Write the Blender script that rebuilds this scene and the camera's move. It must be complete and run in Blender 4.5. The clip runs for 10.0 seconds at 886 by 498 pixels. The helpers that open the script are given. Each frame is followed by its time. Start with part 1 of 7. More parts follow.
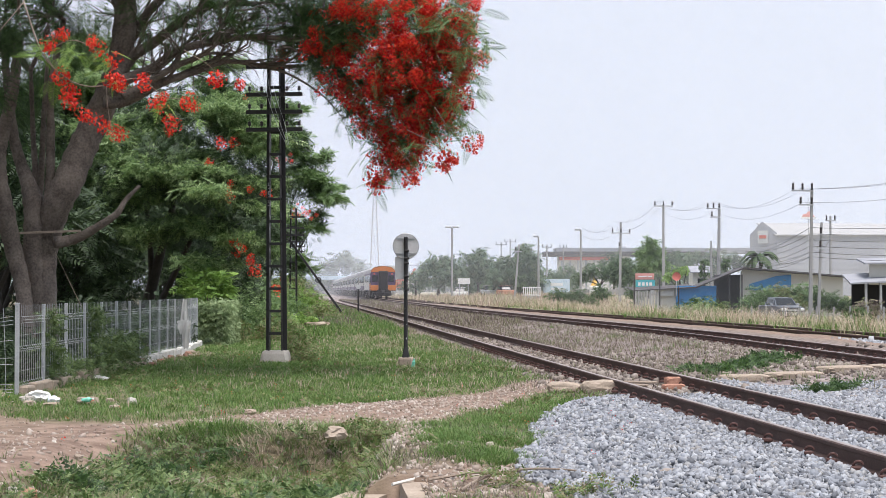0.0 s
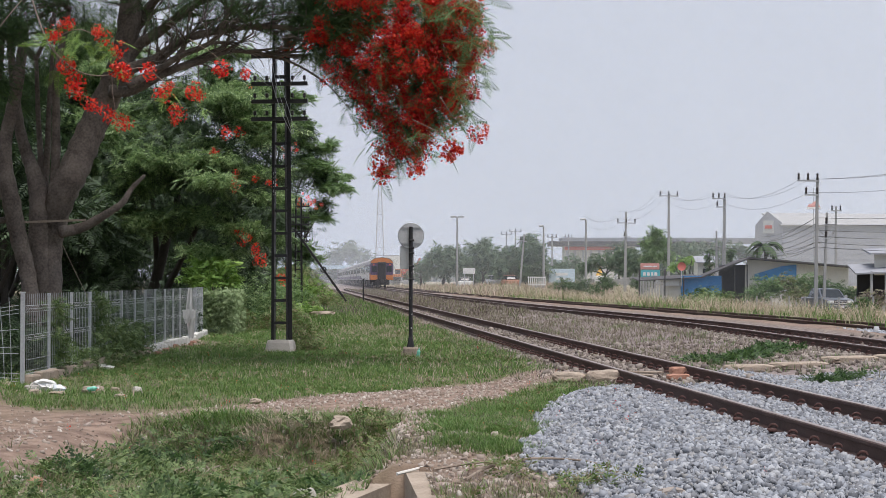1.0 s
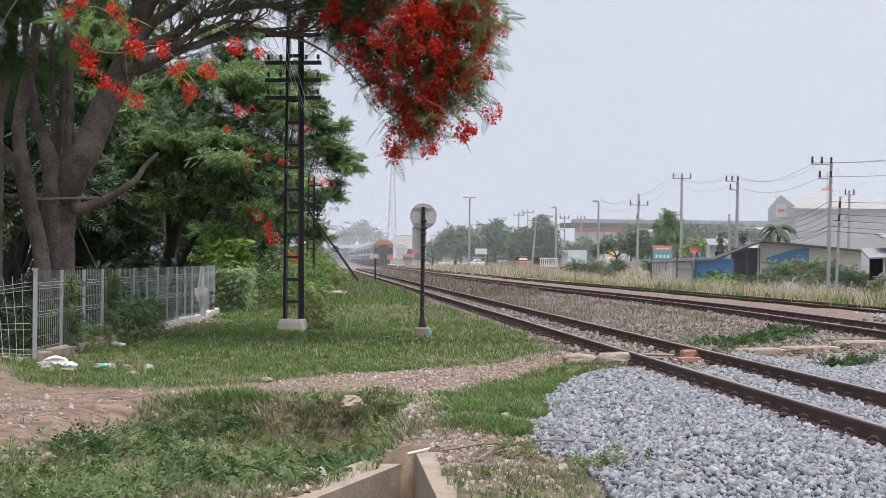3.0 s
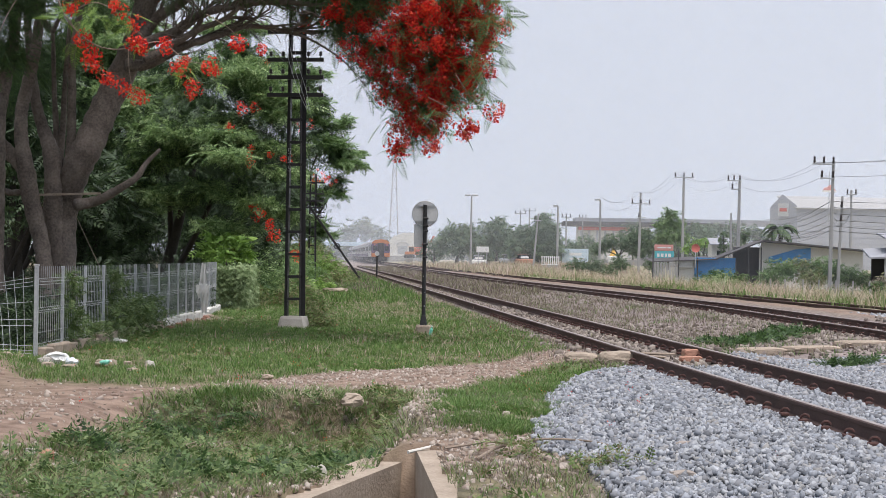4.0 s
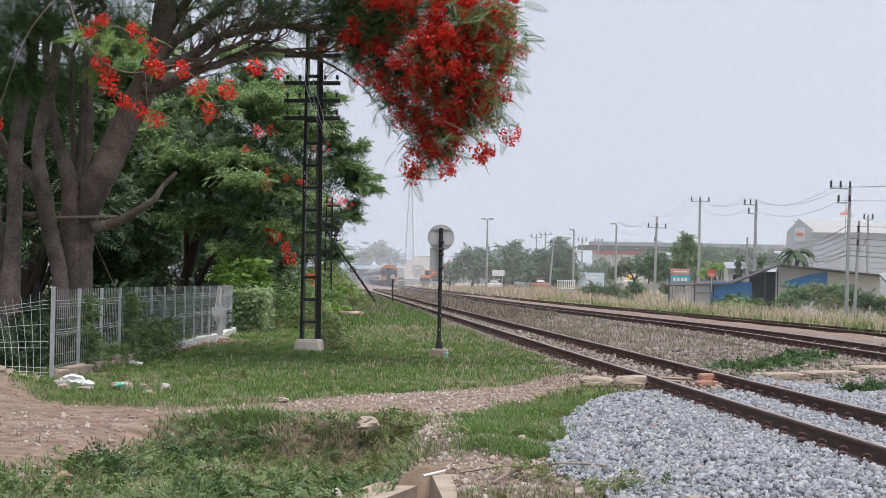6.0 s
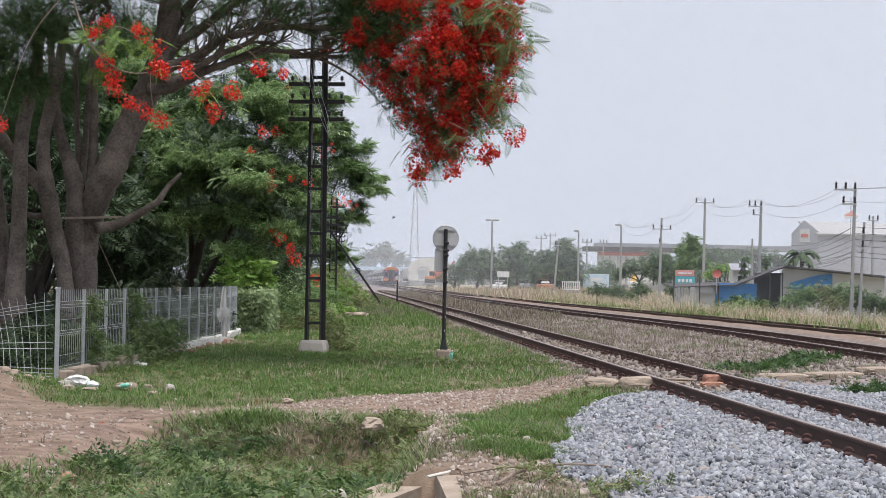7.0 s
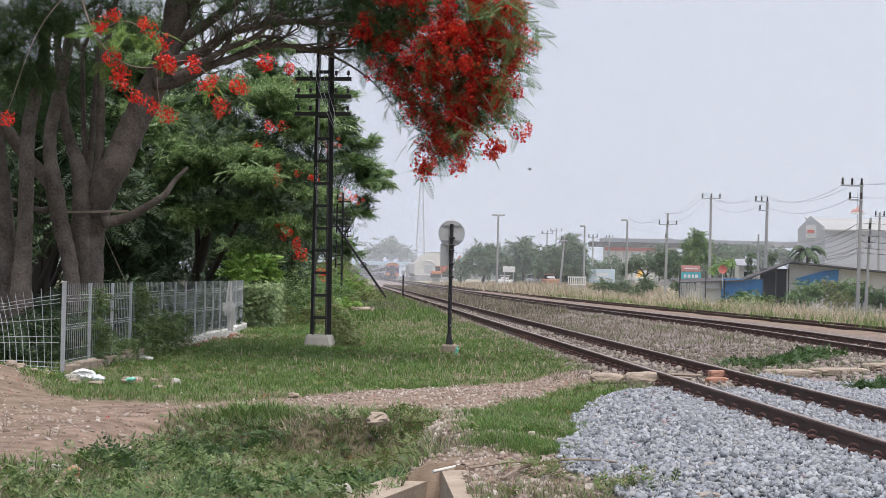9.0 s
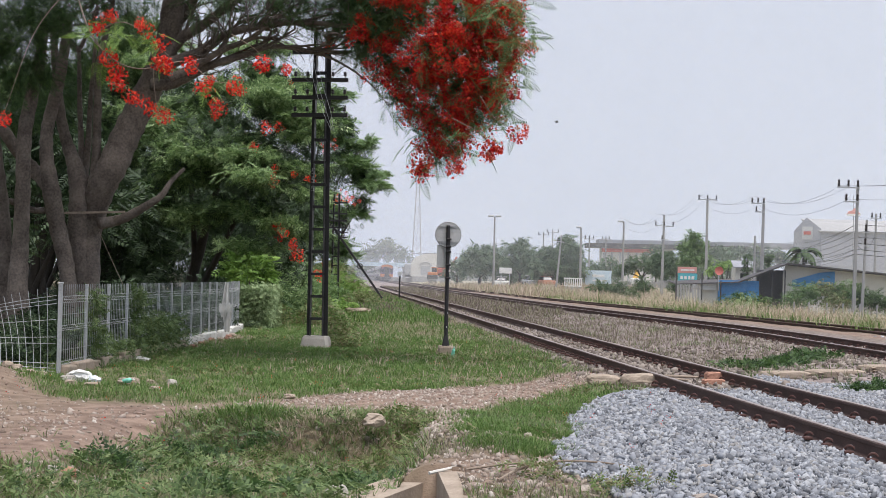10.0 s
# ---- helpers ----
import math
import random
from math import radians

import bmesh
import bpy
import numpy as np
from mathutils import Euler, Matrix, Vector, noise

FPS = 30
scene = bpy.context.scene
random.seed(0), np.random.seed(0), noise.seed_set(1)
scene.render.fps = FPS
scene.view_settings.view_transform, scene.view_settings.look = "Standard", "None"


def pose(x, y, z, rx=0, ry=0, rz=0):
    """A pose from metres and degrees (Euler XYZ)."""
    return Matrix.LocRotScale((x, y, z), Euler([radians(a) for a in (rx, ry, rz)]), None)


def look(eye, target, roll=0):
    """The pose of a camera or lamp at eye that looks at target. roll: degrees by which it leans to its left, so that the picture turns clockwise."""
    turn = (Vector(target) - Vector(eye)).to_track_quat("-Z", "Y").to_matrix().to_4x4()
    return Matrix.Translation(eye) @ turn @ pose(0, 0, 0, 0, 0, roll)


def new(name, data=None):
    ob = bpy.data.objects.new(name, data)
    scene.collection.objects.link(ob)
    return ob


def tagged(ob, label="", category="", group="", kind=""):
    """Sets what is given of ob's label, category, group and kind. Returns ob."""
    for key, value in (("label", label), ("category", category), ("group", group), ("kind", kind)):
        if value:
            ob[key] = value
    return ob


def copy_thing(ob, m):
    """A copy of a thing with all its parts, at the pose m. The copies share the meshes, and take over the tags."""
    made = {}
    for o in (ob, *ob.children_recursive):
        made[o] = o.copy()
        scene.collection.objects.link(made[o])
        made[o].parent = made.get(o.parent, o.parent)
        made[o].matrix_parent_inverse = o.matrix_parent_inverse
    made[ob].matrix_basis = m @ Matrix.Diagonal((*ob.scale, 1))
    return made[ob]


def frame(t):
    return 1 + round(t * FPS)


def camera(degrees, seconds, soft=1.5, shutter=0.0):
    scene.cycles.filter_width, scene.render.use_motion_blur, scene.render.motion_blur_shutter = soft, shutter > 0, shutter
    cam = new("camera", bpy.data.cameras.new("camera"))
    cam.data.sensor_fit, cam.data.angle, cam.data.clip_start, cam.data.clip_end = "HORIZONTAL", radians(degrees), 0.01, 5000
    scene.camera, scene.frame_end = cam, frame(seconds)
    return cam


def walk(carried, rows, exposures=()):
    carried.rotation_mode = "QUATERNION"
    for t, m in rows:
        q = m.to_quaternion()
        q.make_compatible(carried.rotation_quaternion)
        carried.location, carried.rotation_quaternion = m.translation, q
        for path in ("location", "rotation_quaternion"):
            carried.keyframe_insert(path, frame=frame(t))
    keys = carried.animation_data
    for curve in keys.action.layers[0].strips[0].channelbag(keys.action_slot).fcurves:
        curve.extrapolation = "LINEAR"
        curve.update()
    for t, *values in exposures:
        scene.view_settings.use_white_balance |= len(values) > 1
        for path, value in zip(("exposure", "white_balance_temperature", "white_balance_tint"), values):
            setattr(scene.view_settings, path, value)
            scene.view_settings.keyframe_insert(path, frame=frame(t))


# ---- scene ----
cam = camera(30.0, 10.0, 0.8)
PATH = [
    (0.0, pose(0.000, 0.000, 1.250, 91.410, 0.000, 0.000)),
    (0.5, pose(0.001, -0.045, 1.252, 91.224, -0.061, 0.067)),
    (1.0, pose(0.001, -0.004, 1.251, 91.050, -0.088, 0.177)),
    (1.5, pose(-0.002, -0.003, 1.257, 90.871, -0.103, 0.332)),
    (2.0, pose(-0.000, 0.005, 1.250, 90.658, -0.090, 0.492)),
    (2.5, pose(0.001, -0.010, 1.254, 90.478, -0.358, 0.570)),
    (4.0, pose(-0.001, 0.016, 1.257, 90.287, -0.919, 0.645)),
    (4.5, pose(0.002, 0.010, 1.257, 90.375, -0.940, 0.776)),
    (5.0, pose(-0.002, 0.011, 1.257, 90.676, -0.975, 0.919)),
    (5.5, pose(-0.002, 0.012, 1.259, 90.987, -1.041, 1.067)),
    (7.0, pose(-0.001, 0.025, 1.253, 91.132, -1.105, 1.354)),
    (7.5, pose(-0.001, 0.017, 1.254, 91.071, -1.123, 1.417)),
    (8.0, pose(-0.001, 0.021, 1.258, 91.020, -1.188, 1.498)),
    (8.5, pose(-0.000, 0.017, 1.255, 90.978, -1.253, 1.553)),
    (9.0, pose(0.001, 0.017, 1.255, 90.947, -1.258, 1.558)),
    (9.5, pose(-0.004, 0.018, 1.253, 90.938, -1.330, 1.520)),
    (10.0, pose(-0.001, 0.014, 1.257, 90.990, -1.329, 1.434)),
]
walk(cam, PATH, [(0.0, 0.36, 6350, 15), (0.5, 0.02, 6350, 15), (1.0, -0.04, 6350, 15), (2.0, 0.08, 6350, 15), (2.5, 0.11, 6350, 15), (10.0, 0.1, 6350, 15)])

# ---- light: a bright overcast noon sky and a soft high sun ----
SUN_ELEVATION, SUN_ROTATION = radians(74), radians(150)
world = bpy.data.worlds.new("world")
scene.world = world
world.use_nodes = True
wn, wl = world.node_tree.nodes, world.node_tree.links
sky = wn.new("ShaderNodeTexSky")
sky.sky_type, sky.sun_disc = "NISHITA", False
sky.sun_elevation, sky.sun_rotation, sky.dust_density = SUN_ELEVATION, SUN_ROTATION, 4.0
bright = wn.new("ShaderNodeVectorMath")
bright.operation = "SCALE"
bright.inputs["Scale"].default_value = 0.035
wl.new(sky.outputs[0], bright.inputs[0])
cloud_map = wn.new("ShaderNodeTexCoord")
cloud_noise = wn.new("ShaderNodeTexNoise")
cloud_noise.inputs["Scale"].default_value = 2.2
cloud_noise.inputs["Detail"].default_value = 4.0
wl.new(cloud_map.outputs["Generated"], cloud_noise.inputs["Vector"])
cloud = wn.new("ShaderNodeValToRGB")
cloud.color_ramp.elements[0].position, cloud.color_ramp.elements[0].color = 0.3, (0.53, 0.6, 0.703, 1)
cloud.color_ramp.elements[1].position, cloud.color_ramp.elements[1].color = 0.75, (0.618, 0.685, 0.778, 1)
wl.new(cloud_noise.outputs["Fac"], cloud.inputs["Fac"])
overcast = wn.new("ShaderNodeMix")
overcast.data_type = "RGBA"
overcast.inputs["Factor"].default_value = 0.88
wl.new(bright.outputs[0], overcast.inputs["A"])
wl.new(cloud.outputs[0], overcast.inputs["B"])
wl.new(overcast.outputs["Result"], wn["Background"].inputs["Color"])
wn["Background"].inputs["Strength"].default_value = 1.16
sun_data = bpy.data.lights.new("sun", "SUN")
sun_data.energy, sun_data.angle, sun_data.color = 3.9, radians(35), (1.0, 0.945, 0.875)
sun = new("sun", sun_data)
sun.matrix_world = look((0, 0, 0), (-math.sin(SUN_ROTATION) * math.cos(SUN_ELEVATION), -math.cos(SUN_ROTATION) * math.cos(SUN_ELEVATION), -math.sin(SUN_ELEVATION)))


# ---- materials ----
def mat(name, dark, light, scale=3.0, rough=0.85, bump=0.3, metal=0.0, fine=40.0, spread=0.25, through_leaf=0.0, detail=6.0):
    """Two scales of noise between a dark and a light colour, with relief and uneven gloss."""
    m = bpy.data.materials.new(name)
    m.use_nodes = True
    n, l = m.node_tree.nodes, m.node_tree.links
    b = n["Principled BSDF"]
    where = n.new("ShaderNodeTexCoord")
    a, f = n.new("ShaderNodeTexNoise"), n.new("ShaderNodeTexNoise")
    for tex, s in ((a, scale), (f, fine)):
        tex.inputs["Scale"].default_value = s
        tex.inputs["Detail"].default_value = detail
        l.new(where.outputs["Object"], tex.inputs["Vector"])
    blend = n.new("ShaderNodeMath")
    blend.operation = "MULTIPLY_ADD"
    blend.inputs[1].default_value = 0.45
    l.new(f.outputs["Fac"], blend.inputs[0])
    half = n.new("ShaderNodeMath")
    half.operation = "MULTIPLY"
    half.inputs[1].default_value = 0.55
    l.new(a.outputs["Fac"], half.inputs[0])
    l.new(half.outputs[0], blend.inputs[2])
    ramp = n.new("ShaderNodeValToRGB")
    ramp.color_ramp.elements[0].position, ramp.color_ramp.elements[0].color = 0.5 - spread, (*dark, 1)
    ramp.color_ramp.elements[1].position, ramp.color_ramp.elements[1].color = 0.5 + spread, (*light, 1)
    l.new(blend.outputs[0], ramp.inputs["Fac"])
    l.new(ramp.outputs["Color"], b.inputs["Base Color"])
    b.inputs["Roughness"].default_value, b.inputs["Metallic"].default_value = rough, metal
    if bump:
        bp = n.new("ShaderNodeBump")
        bp.inputs["Strength"].default_value, bp.inputs["Distance"].default_value = bump, 0.02
        l.new(blend.outputs[0], bp.inputs["Height"])
        l.new(bp.outputs["Normal"], b.inputs["Normal"])
    return m


def island_mat(name, colours, rough=0.7, translucent=0.0, by_object=False):
    """A colour of its own for each leaf, stone or blade."""
    m = bpy.data.materials.new(name)
    m.use_nodes = True
    n, l = m.node_tree.nodes, m.node_tree.links
    b = n["Principled BSDF"]
    if by_object:
        pick = n.new("ShaderNodeObjectInfo").outputs["Random"]
    else:
        pick = n.new("ShaderNodeNewGeometry").outputs["Random Per Island"]
    ramp = n.new("ShaderNodeValToRGB")
    while len(ramp.color_ramp.elements) < len(colours):
        ramp.color_ramp.elements.new(0.5)
    for i, c in enumerate(colours):
        ramp.color_ramp.elements[i].position = i / (len(colours) - 1)
        ramp.color_ramp.elements[i].color = (*c, 1)
    l.new(pick, ramp.inputs["Fac"])
    l.new(ramp.outputs["Color"], b.inputs["Base Color"])
    b.inputs["Roughness"].default_value = rough
    if translucent:
        t = n.new("ShaderNodeBsdfTranslucent")
        l.new(ramp.outputs["Color"], t.inputs["Color"])
        mix = n.new("ShaderNodeMixShader")
        mix.inputs["Fac"].default_value = translucent
        l.new(b.outputs[0], mix.inputs[1])
        l.new(t.outputs[0], mix.inputs[2])
        l.new(mix.outputs[0], n["Material Output"].inputs["Surface"])
    return m


BARK = mat("bark", (0.06, 0.047, 0.038), (0.23, 0.19, 0.16), 3.5, 0.95, 1.0, fine=26, spread=0.17)
DARK_BARK = mat("dark_bark", (0.02, 0.018, 0.015), (0.06, 0.052, 0.045), 2.5, 0.95, 0.6, fine=20)
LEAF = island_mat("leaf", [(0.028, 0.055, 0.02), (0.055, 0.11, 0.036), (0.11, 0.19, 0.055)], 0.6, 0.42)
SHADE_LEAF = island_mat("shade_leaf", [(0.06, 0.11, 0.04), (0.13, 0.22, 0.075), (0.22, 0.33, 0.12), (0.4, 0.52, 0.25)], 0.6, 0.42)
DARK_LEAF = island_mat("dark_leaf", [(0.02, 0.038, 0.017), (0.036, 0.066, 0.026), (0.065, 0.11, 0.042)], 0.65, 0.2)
CROWN_LEAF = island_mat("crown_leaf", [(0.06, 0.12, 0.035), (0.12, 0.21, 0.065), (0.2, 0.3, 0.11)], 0.6, 0.3)
LIGHT_LEAF = island_mat("light_leaf", [(0.09, 0.18, 0.03), (0.18, 0.32, 0.06), (0.28, 0.43, 0.1)], 0.6, 0.3)
VINE_LEAF = island_mat("vine_leaf", [(0.06, 0.11, 0.025), (0.11, 0.18, 0.045), (0.17, 0.24, 0.07), (0.24, 0.22, 0.11), (0.2, 0.16, 0.1)], 0.6, 0.3)
FAR_LEAF = island_mat("far_leaf", [(0.045, 0.085, 0.045), (0.085, 0.14, 0.07), (0.14, 0.2, 0.1)], 0.8, 0.3)
FLOWER = island_mat("flower", [(0.42, 0.012, 0.014), (0.8, 0.025, 0.02), (0.95, 0.12, 0.045), (0.62, 0.015, 0.02)], 0.5, 0.5)
WEED_MIX = island_mat("weed_mix", [(0.06, 0.12, 0.03), (0.13, 0.2, 0.06), (0.27, 0.24, 0.15), (0.23, 0.19, 0.13), (0.12, 0.23, 0.05), (0.2, 0.3, 0.1)], 0.75, 0.3)
PALE_LEAF = island_mat("pale_leaf", [(0.17, 0.25, 0.11), (0.28, 0.37, 0.18), (0.4, 0.48, 0.27)], 0.7, 0.35)
CREEPER_LEAF = island_mat("creeper_leaf", [(0.045, 0.08, 0.025), (0.085, 0.145, 0.045), (0.14, 0.21, 0.07), (0.2, 0.26, 0.1)], 0.65, 0.3)
GRASS = island_mat("grass", [(0.042, 0.095, 0.02), (0.082, 0.172, 0.035), (0.125, 0.23, 0.052), (0.21, 0.265, 0.09)], 0.7, 0.35)
DRY_GRASS = island_mat("dry_grass", [(0.33, 0.27, 0.2), (0.46, 0.385, 0.3), (0.27, 0.29, 0.15), (0.53, 0.44, 0.36), (0.4, 0.29, 0.23)], 0.8, 0.3)
BROWN_WEED = island_mat("brown_weed", [(0.13, 0.1, 0.092), (0.2, 0.16, 0.145), (0.17, 0.185, 0.085), (0.29, 0.24, 0.215)], 0.85, 0.25)
STONE = island_mat("ballast_stone", [(0.09, 0.095, 0.105), (0.2, 0.215, 0.24), (0.29, 0.31, 0.34), (0.16, 0.165, 0.175), (0.38, 0.4, 0.425), (0.25, 0.245, 0.235)], 0.85)
OLD_STONE = island_mat("old_stone", [(0.1, 0.08, 0.07), (0.19, 0.16, 0.135), (0.3, 0.26, 0.225), (0.15, 0.13, 0.115)], 0.85)
PATH_STONE = island_mat("path_stone", [(0.18, 0.135, 0.105), (0.29, 0.24, 0.195), (0.4, 0.35, 0.3), (0.24, 0.17, 0.13), (0.5, 0.455, 0.4)], 0.9)
RUST = mat("rust", (0.04, 0.024, 0.021), (0.115, 0.066, 0.054), 4, 0.8, 0.4, fine=60)
RAIL_TOP = mat("rail_top", (0.22, 0.17, 0.15), (0.42, 0.36, 0.33), 3, 0.45, 0.1, 0.6)
CLIP_RUST = mat("clip_rust", (0.06, 0.028, 0.024), (0.14, 0.065, 0.052), 8, 0.8, 0.3)
SLEEPER = mat("sleeper_concrete", (0.24, 0.22, 0.2), (0.46, 0.43, 0.39), 3, 0.9, 0.4)
CONCRETE = mat("concrete", (0.28, 0.26, 0.23), (0.5, 0.47, 0.42), 2.5, 0.9, 0.5)
STAINED = mat("stained_concrete", (0.2, 0.16, 0.12), (0.46, 0.38, 0.3), 3.5, 0.95, 0.7)
POLE_CONCRETE = mat("pole_concrete", (0.24, 0.24, 0.235), (0.37, 0.37, 0.36), 1.2, 0.85, 0.2)
BLACK_STEEL = mat("black_steel", (0.008, 0.008, 0.009), (0.03, 0.028, 0.028), 5, 0.55, 0.2)
DARK_METAL = mat("dark_metal", (0.02, 0.02, 0.022), (0.06, 0.058, 0.056), 5, 0.6, 0.2)
GREY_METAL = mat("grey_metal", (0.3, 0.31, 0.32), (0.5, 0.51, 0.52), 2, 0.5, 0.1, 0.3)
GALVANISED = mat("galvanised", (0.24, 0.26, 0.265), (0.5, 0.515, 0.52), 6, 0.55, 0.1, 0.1)
WHITE_PAINT = mat("white_paint", (0.55, 0.55, 0.53), (0.8, 0.8, 0.78), 2, 0.6, 0.1)
DULL_WHITE = mat("dull_white", (0.4, 0.41, 0.41), (0.62, 0.63, 0.63), 5, 0.7, 0.1)
INSULATOR = mat("insulator", (0.012, 0.01, 0.01), (0.04, 0.03, 0.03), 8, 0.3, 0.0)
BRICK_RED = mat("brick_red", (0.3, 0.14, 0.09), (0.5, 0.28, 0.2), 8, 0.9, 0.5)
WOOD = mat("grey_wood", (0.16, 0.12, 0.09), (0.33, 0.27, 0.21), 4, 0.9, 0.5)
EARTH = mat("red_earth", (0.2, 0.10, 0.07), (0.4, 0.23, 0.17), 3, 0.95, 0.7)
BLUE_PAINT = mat("blue_paint", (0.03, 0.17, 0.42), (0.06, 0.28, 0.6), 2, 0.6, 0.1)
PALE_WALL = mat("pale_wall", (0.5, 0.49, 0.44), (0.68, 0.67, 0.62), 0.8, 0.85, 0.1)
GREY_ROOF = mat("grey_roof", (0.2, 0.21, 0.23), (0.36, 0.37, 0.4), 0.7, 0.7, 0.2)
DARK_ROOF = mat("dark_roof", (0.03, 0.028, 0.03), (0.08, 0.075, 0.075), 0.7, 0.8, 0.2)
ROOM_SHADE = mat("room_shade", (0.06, 0.06, 0.066), (0.12, 0.118, 0.12), 1, 0.9, 0.0)
SHEET_ROOF = mat("sheet_roof", (0.31, 0.31, 0.305), (0.36, 0.36, 0.35), 0.3, 0.6, 0.1)
DARK_INSIDE = mat("dark_inside", (0.012, 0.012, 0.014), (0.035, 0.034, 0.036), 1, 0.9, 0.0)
TRAIN_PURPLE = mat("train_purple", (0.06, 0.04, 0.09), (0.12, 0.08, 0.15), 1.5, 0.45, 0.05)
TRAIN_ORANGE = mat("train_orange", (0.38, 0.12, 0.03), (0.55, 0.2, 0.06), 1.5, 0.45, 0.05)
TRAIN_SILVER = mat("train_silver", (0.4, 0.39, 0.36), (0.62, 0.61, 0.57), 1.5, 0.45, 0.05, 0.2)
TRAIN_ROOF = mat("train_roof", (0.28, 0.28, 0.29), (0.42, 0.42, 0.42), 0.8, 0.7, 0.1)
CAR_GREY = mat("car_grey", (0.12, 0.135, 0.16), (0.16, 0.175, 0.2), 1.0, 0.3, 0.0, 0.4)
GLASS_DARK = mat("dark_glass", (0.015, 0.018, 0.02), (0.03, 0.034, 0.038), 1.0, 0.12, 0.0)
RUBBER = mat("rubber", (0.012, 0.012, 0.012), (0.03, 0.03, 0.03), 6, 0.85, 0.1)
RED_PAINT = mat("red_paint", (0.42, 0.08, 0.06), (0.58, 0.16, 0.12), 2, 0.6, 0.1)
PALE_RED = mat("pale_red", (0.5, 0.2, 0.17), (0.62, 0.32, 0.28), 2, 0.7, 0.1)
YELLOW_PAINT = mat("yellow_paint", (0.62, 0.36, 0.06), (0.78, 0.5, 0.12), 2, 0.6, 0.1)
TEAL_PAINT = mat("teal_paint", (0.05, 0.33, 0.38), (0.1, 0.45, 0.5), 2, 0.6, 0.1)
PALE_BLUE = mat("pale_blue", (0.36, 0.5, 0.6), (0.62, 0.72, 0.78), 3, 0.7, 0.1)
CLOTH = mat("white_cloth", (0.6, 0.6, 0.58), (0.8, 0.8, 0.77), 6, 0.9, 0.3)
BOTTLE_GREEN = mat("green_plastic", (0.12, 0.5, 0.36), (0.3, 0.7, 0.55), 9, 0.25, 0.1)
PLASTIC_CLEAR = mat("clear_plastic", (0.5, 0.55, 0.6), (0.8, 0.84, 0.86), 12, 0.2, 0.3)


# ---- mesh helpers ----
class Build:
    """Collects vertices and faces of one mesh."""

    def __init__(self):
        self.v, self.f = [], []

    def add(self, verts, faces):
        k = len(self.v)
        self.v += [tuple(p) for p in verts]
        self.f += [tuple(i + k for i in q) for q in faces]
        return self

    def box(self, c, s, turn=None, bevel=0.0, taper=1.0):
        """A box of centre c and size s; bevel cuts its upright edges and top rim."""
        x, y, z = (a / 2 for a in s)
        b = min(bevel, x * 0.9, y * 0.9, z * 0.9)
        if b <= 0:
            v = [(sx * x * (taper if sz > 0 else 1), sy * y * (taper if sz > 0 else 1), sz * z) for sz in (-1, 1) for sx, sy in ((-1, -1), (1, -1), (1, 1), (-1, 1))]
            f = [(3, 2, 1, 0), (4, 5, 6, 7), (0, 1, 5, 4), (1, 2, 6, 5), (2, 3, 7, 6), (3, 0, 4, 7)]
        else:
            def ring(ix, iy, zz):
                return [(-ix + b, -iy, zz), (ix - b, -iy, zz), (ix, -iy + b, zz), (ix, iy - b, zz), (ix - b, iy, zz), (-ix + b, iy, zz), (-ix, iy - b, zz), (-ix, -iy + b, zz)]
            v = ring(x - b / 2, y - b / 2, -z) + ring(x, y, -z + b) + ring(x * taper, y * taper, z - b) + ring((x - b / 2) * taper, (y - b / 2) * taper, z)
            f = [tuple(range(7, -1, -1)), tuple(range(24, 32))]
            for r in range(3):
                f += [(r * 8 + i, r * 8 + (i + 1) % 8, r * 8 + 8 + (i + 1) % 8, r * 8 + 8 + i) for i in range(8)]
        m = Matrix.Translation(c) @ (turn.to_4x4() if turn else Matrix.Identity(4))
        return self.add([m @ Vector(p) for p in v], f)

    def tube(self, pts, radii, n=8, cap=True):
        pts = [Vector(p) for p in pts]
        if not hasattr(radii, "__len__"):
            radii = [radii] * len(pts)
        k, up = len(self.v), Vector((0.31, 0.17, 1)).normalized()
        for i, p in enumerate(pts):
            d = (pts[min(i + 1, len(pts) - 1)] - pts[max(i - 1, 0)]).normalized()
            ref = d.cross(up if abs(d.dot(up)) < 0.9 else Vector((1, 0, 0))) if i == 0 else a
            a = (ref - d * ref.dot(d)).normalized()
            b = d.cross(a)
            for j in range(n):
                w = 2 * math.pi * j / n
                self.v.append(tuple(p + (a * math.cos(w) + b * math.sin(w)) * radii[i]))
        for i in range(len(pts) - 1):
            for j in range(n):
                self.f.append((k + i * n + j, k + i * n + (j + 1) % n, k + (i + 1) * n + (j + 1) % n, k + (i + 1) * n + j))
        if cap:
            self.f.append(tuple(k + j for j in range(n - 1, -1, -1)))
            self.f.append(tuple(k + (len(pts) - 1) * n + j for j in range(n)))
        return self

    def disc(self, c, r, depth, axis="Y", n=32):
        d = Vector((0, depth / 2, 0)) if axis == "Y" else Vector((depth / 2, 0, 0)) if axis == "X" else Vector((0, 0, depth / 2))
        c = Vector(c)
        return self.tube([c - d, c + d], r, n)

    def mesh(self, name, material, smooth=False):
        me = bpy.data.meshes.new(name)
        me.from_pydata(self.v, [], self.f)
        me.materials.append(material)
        if smooth:
            me.shade_smooth()
        me.update()
        return me


def part(name, b, material, parent=None, label="", smooth=False):
    ob = new(name, b.mesh(name, material, smooth) if isinstance(b, Build) else b)
    if parent:
        ob.parent = parent
    return tagged(ob, label)


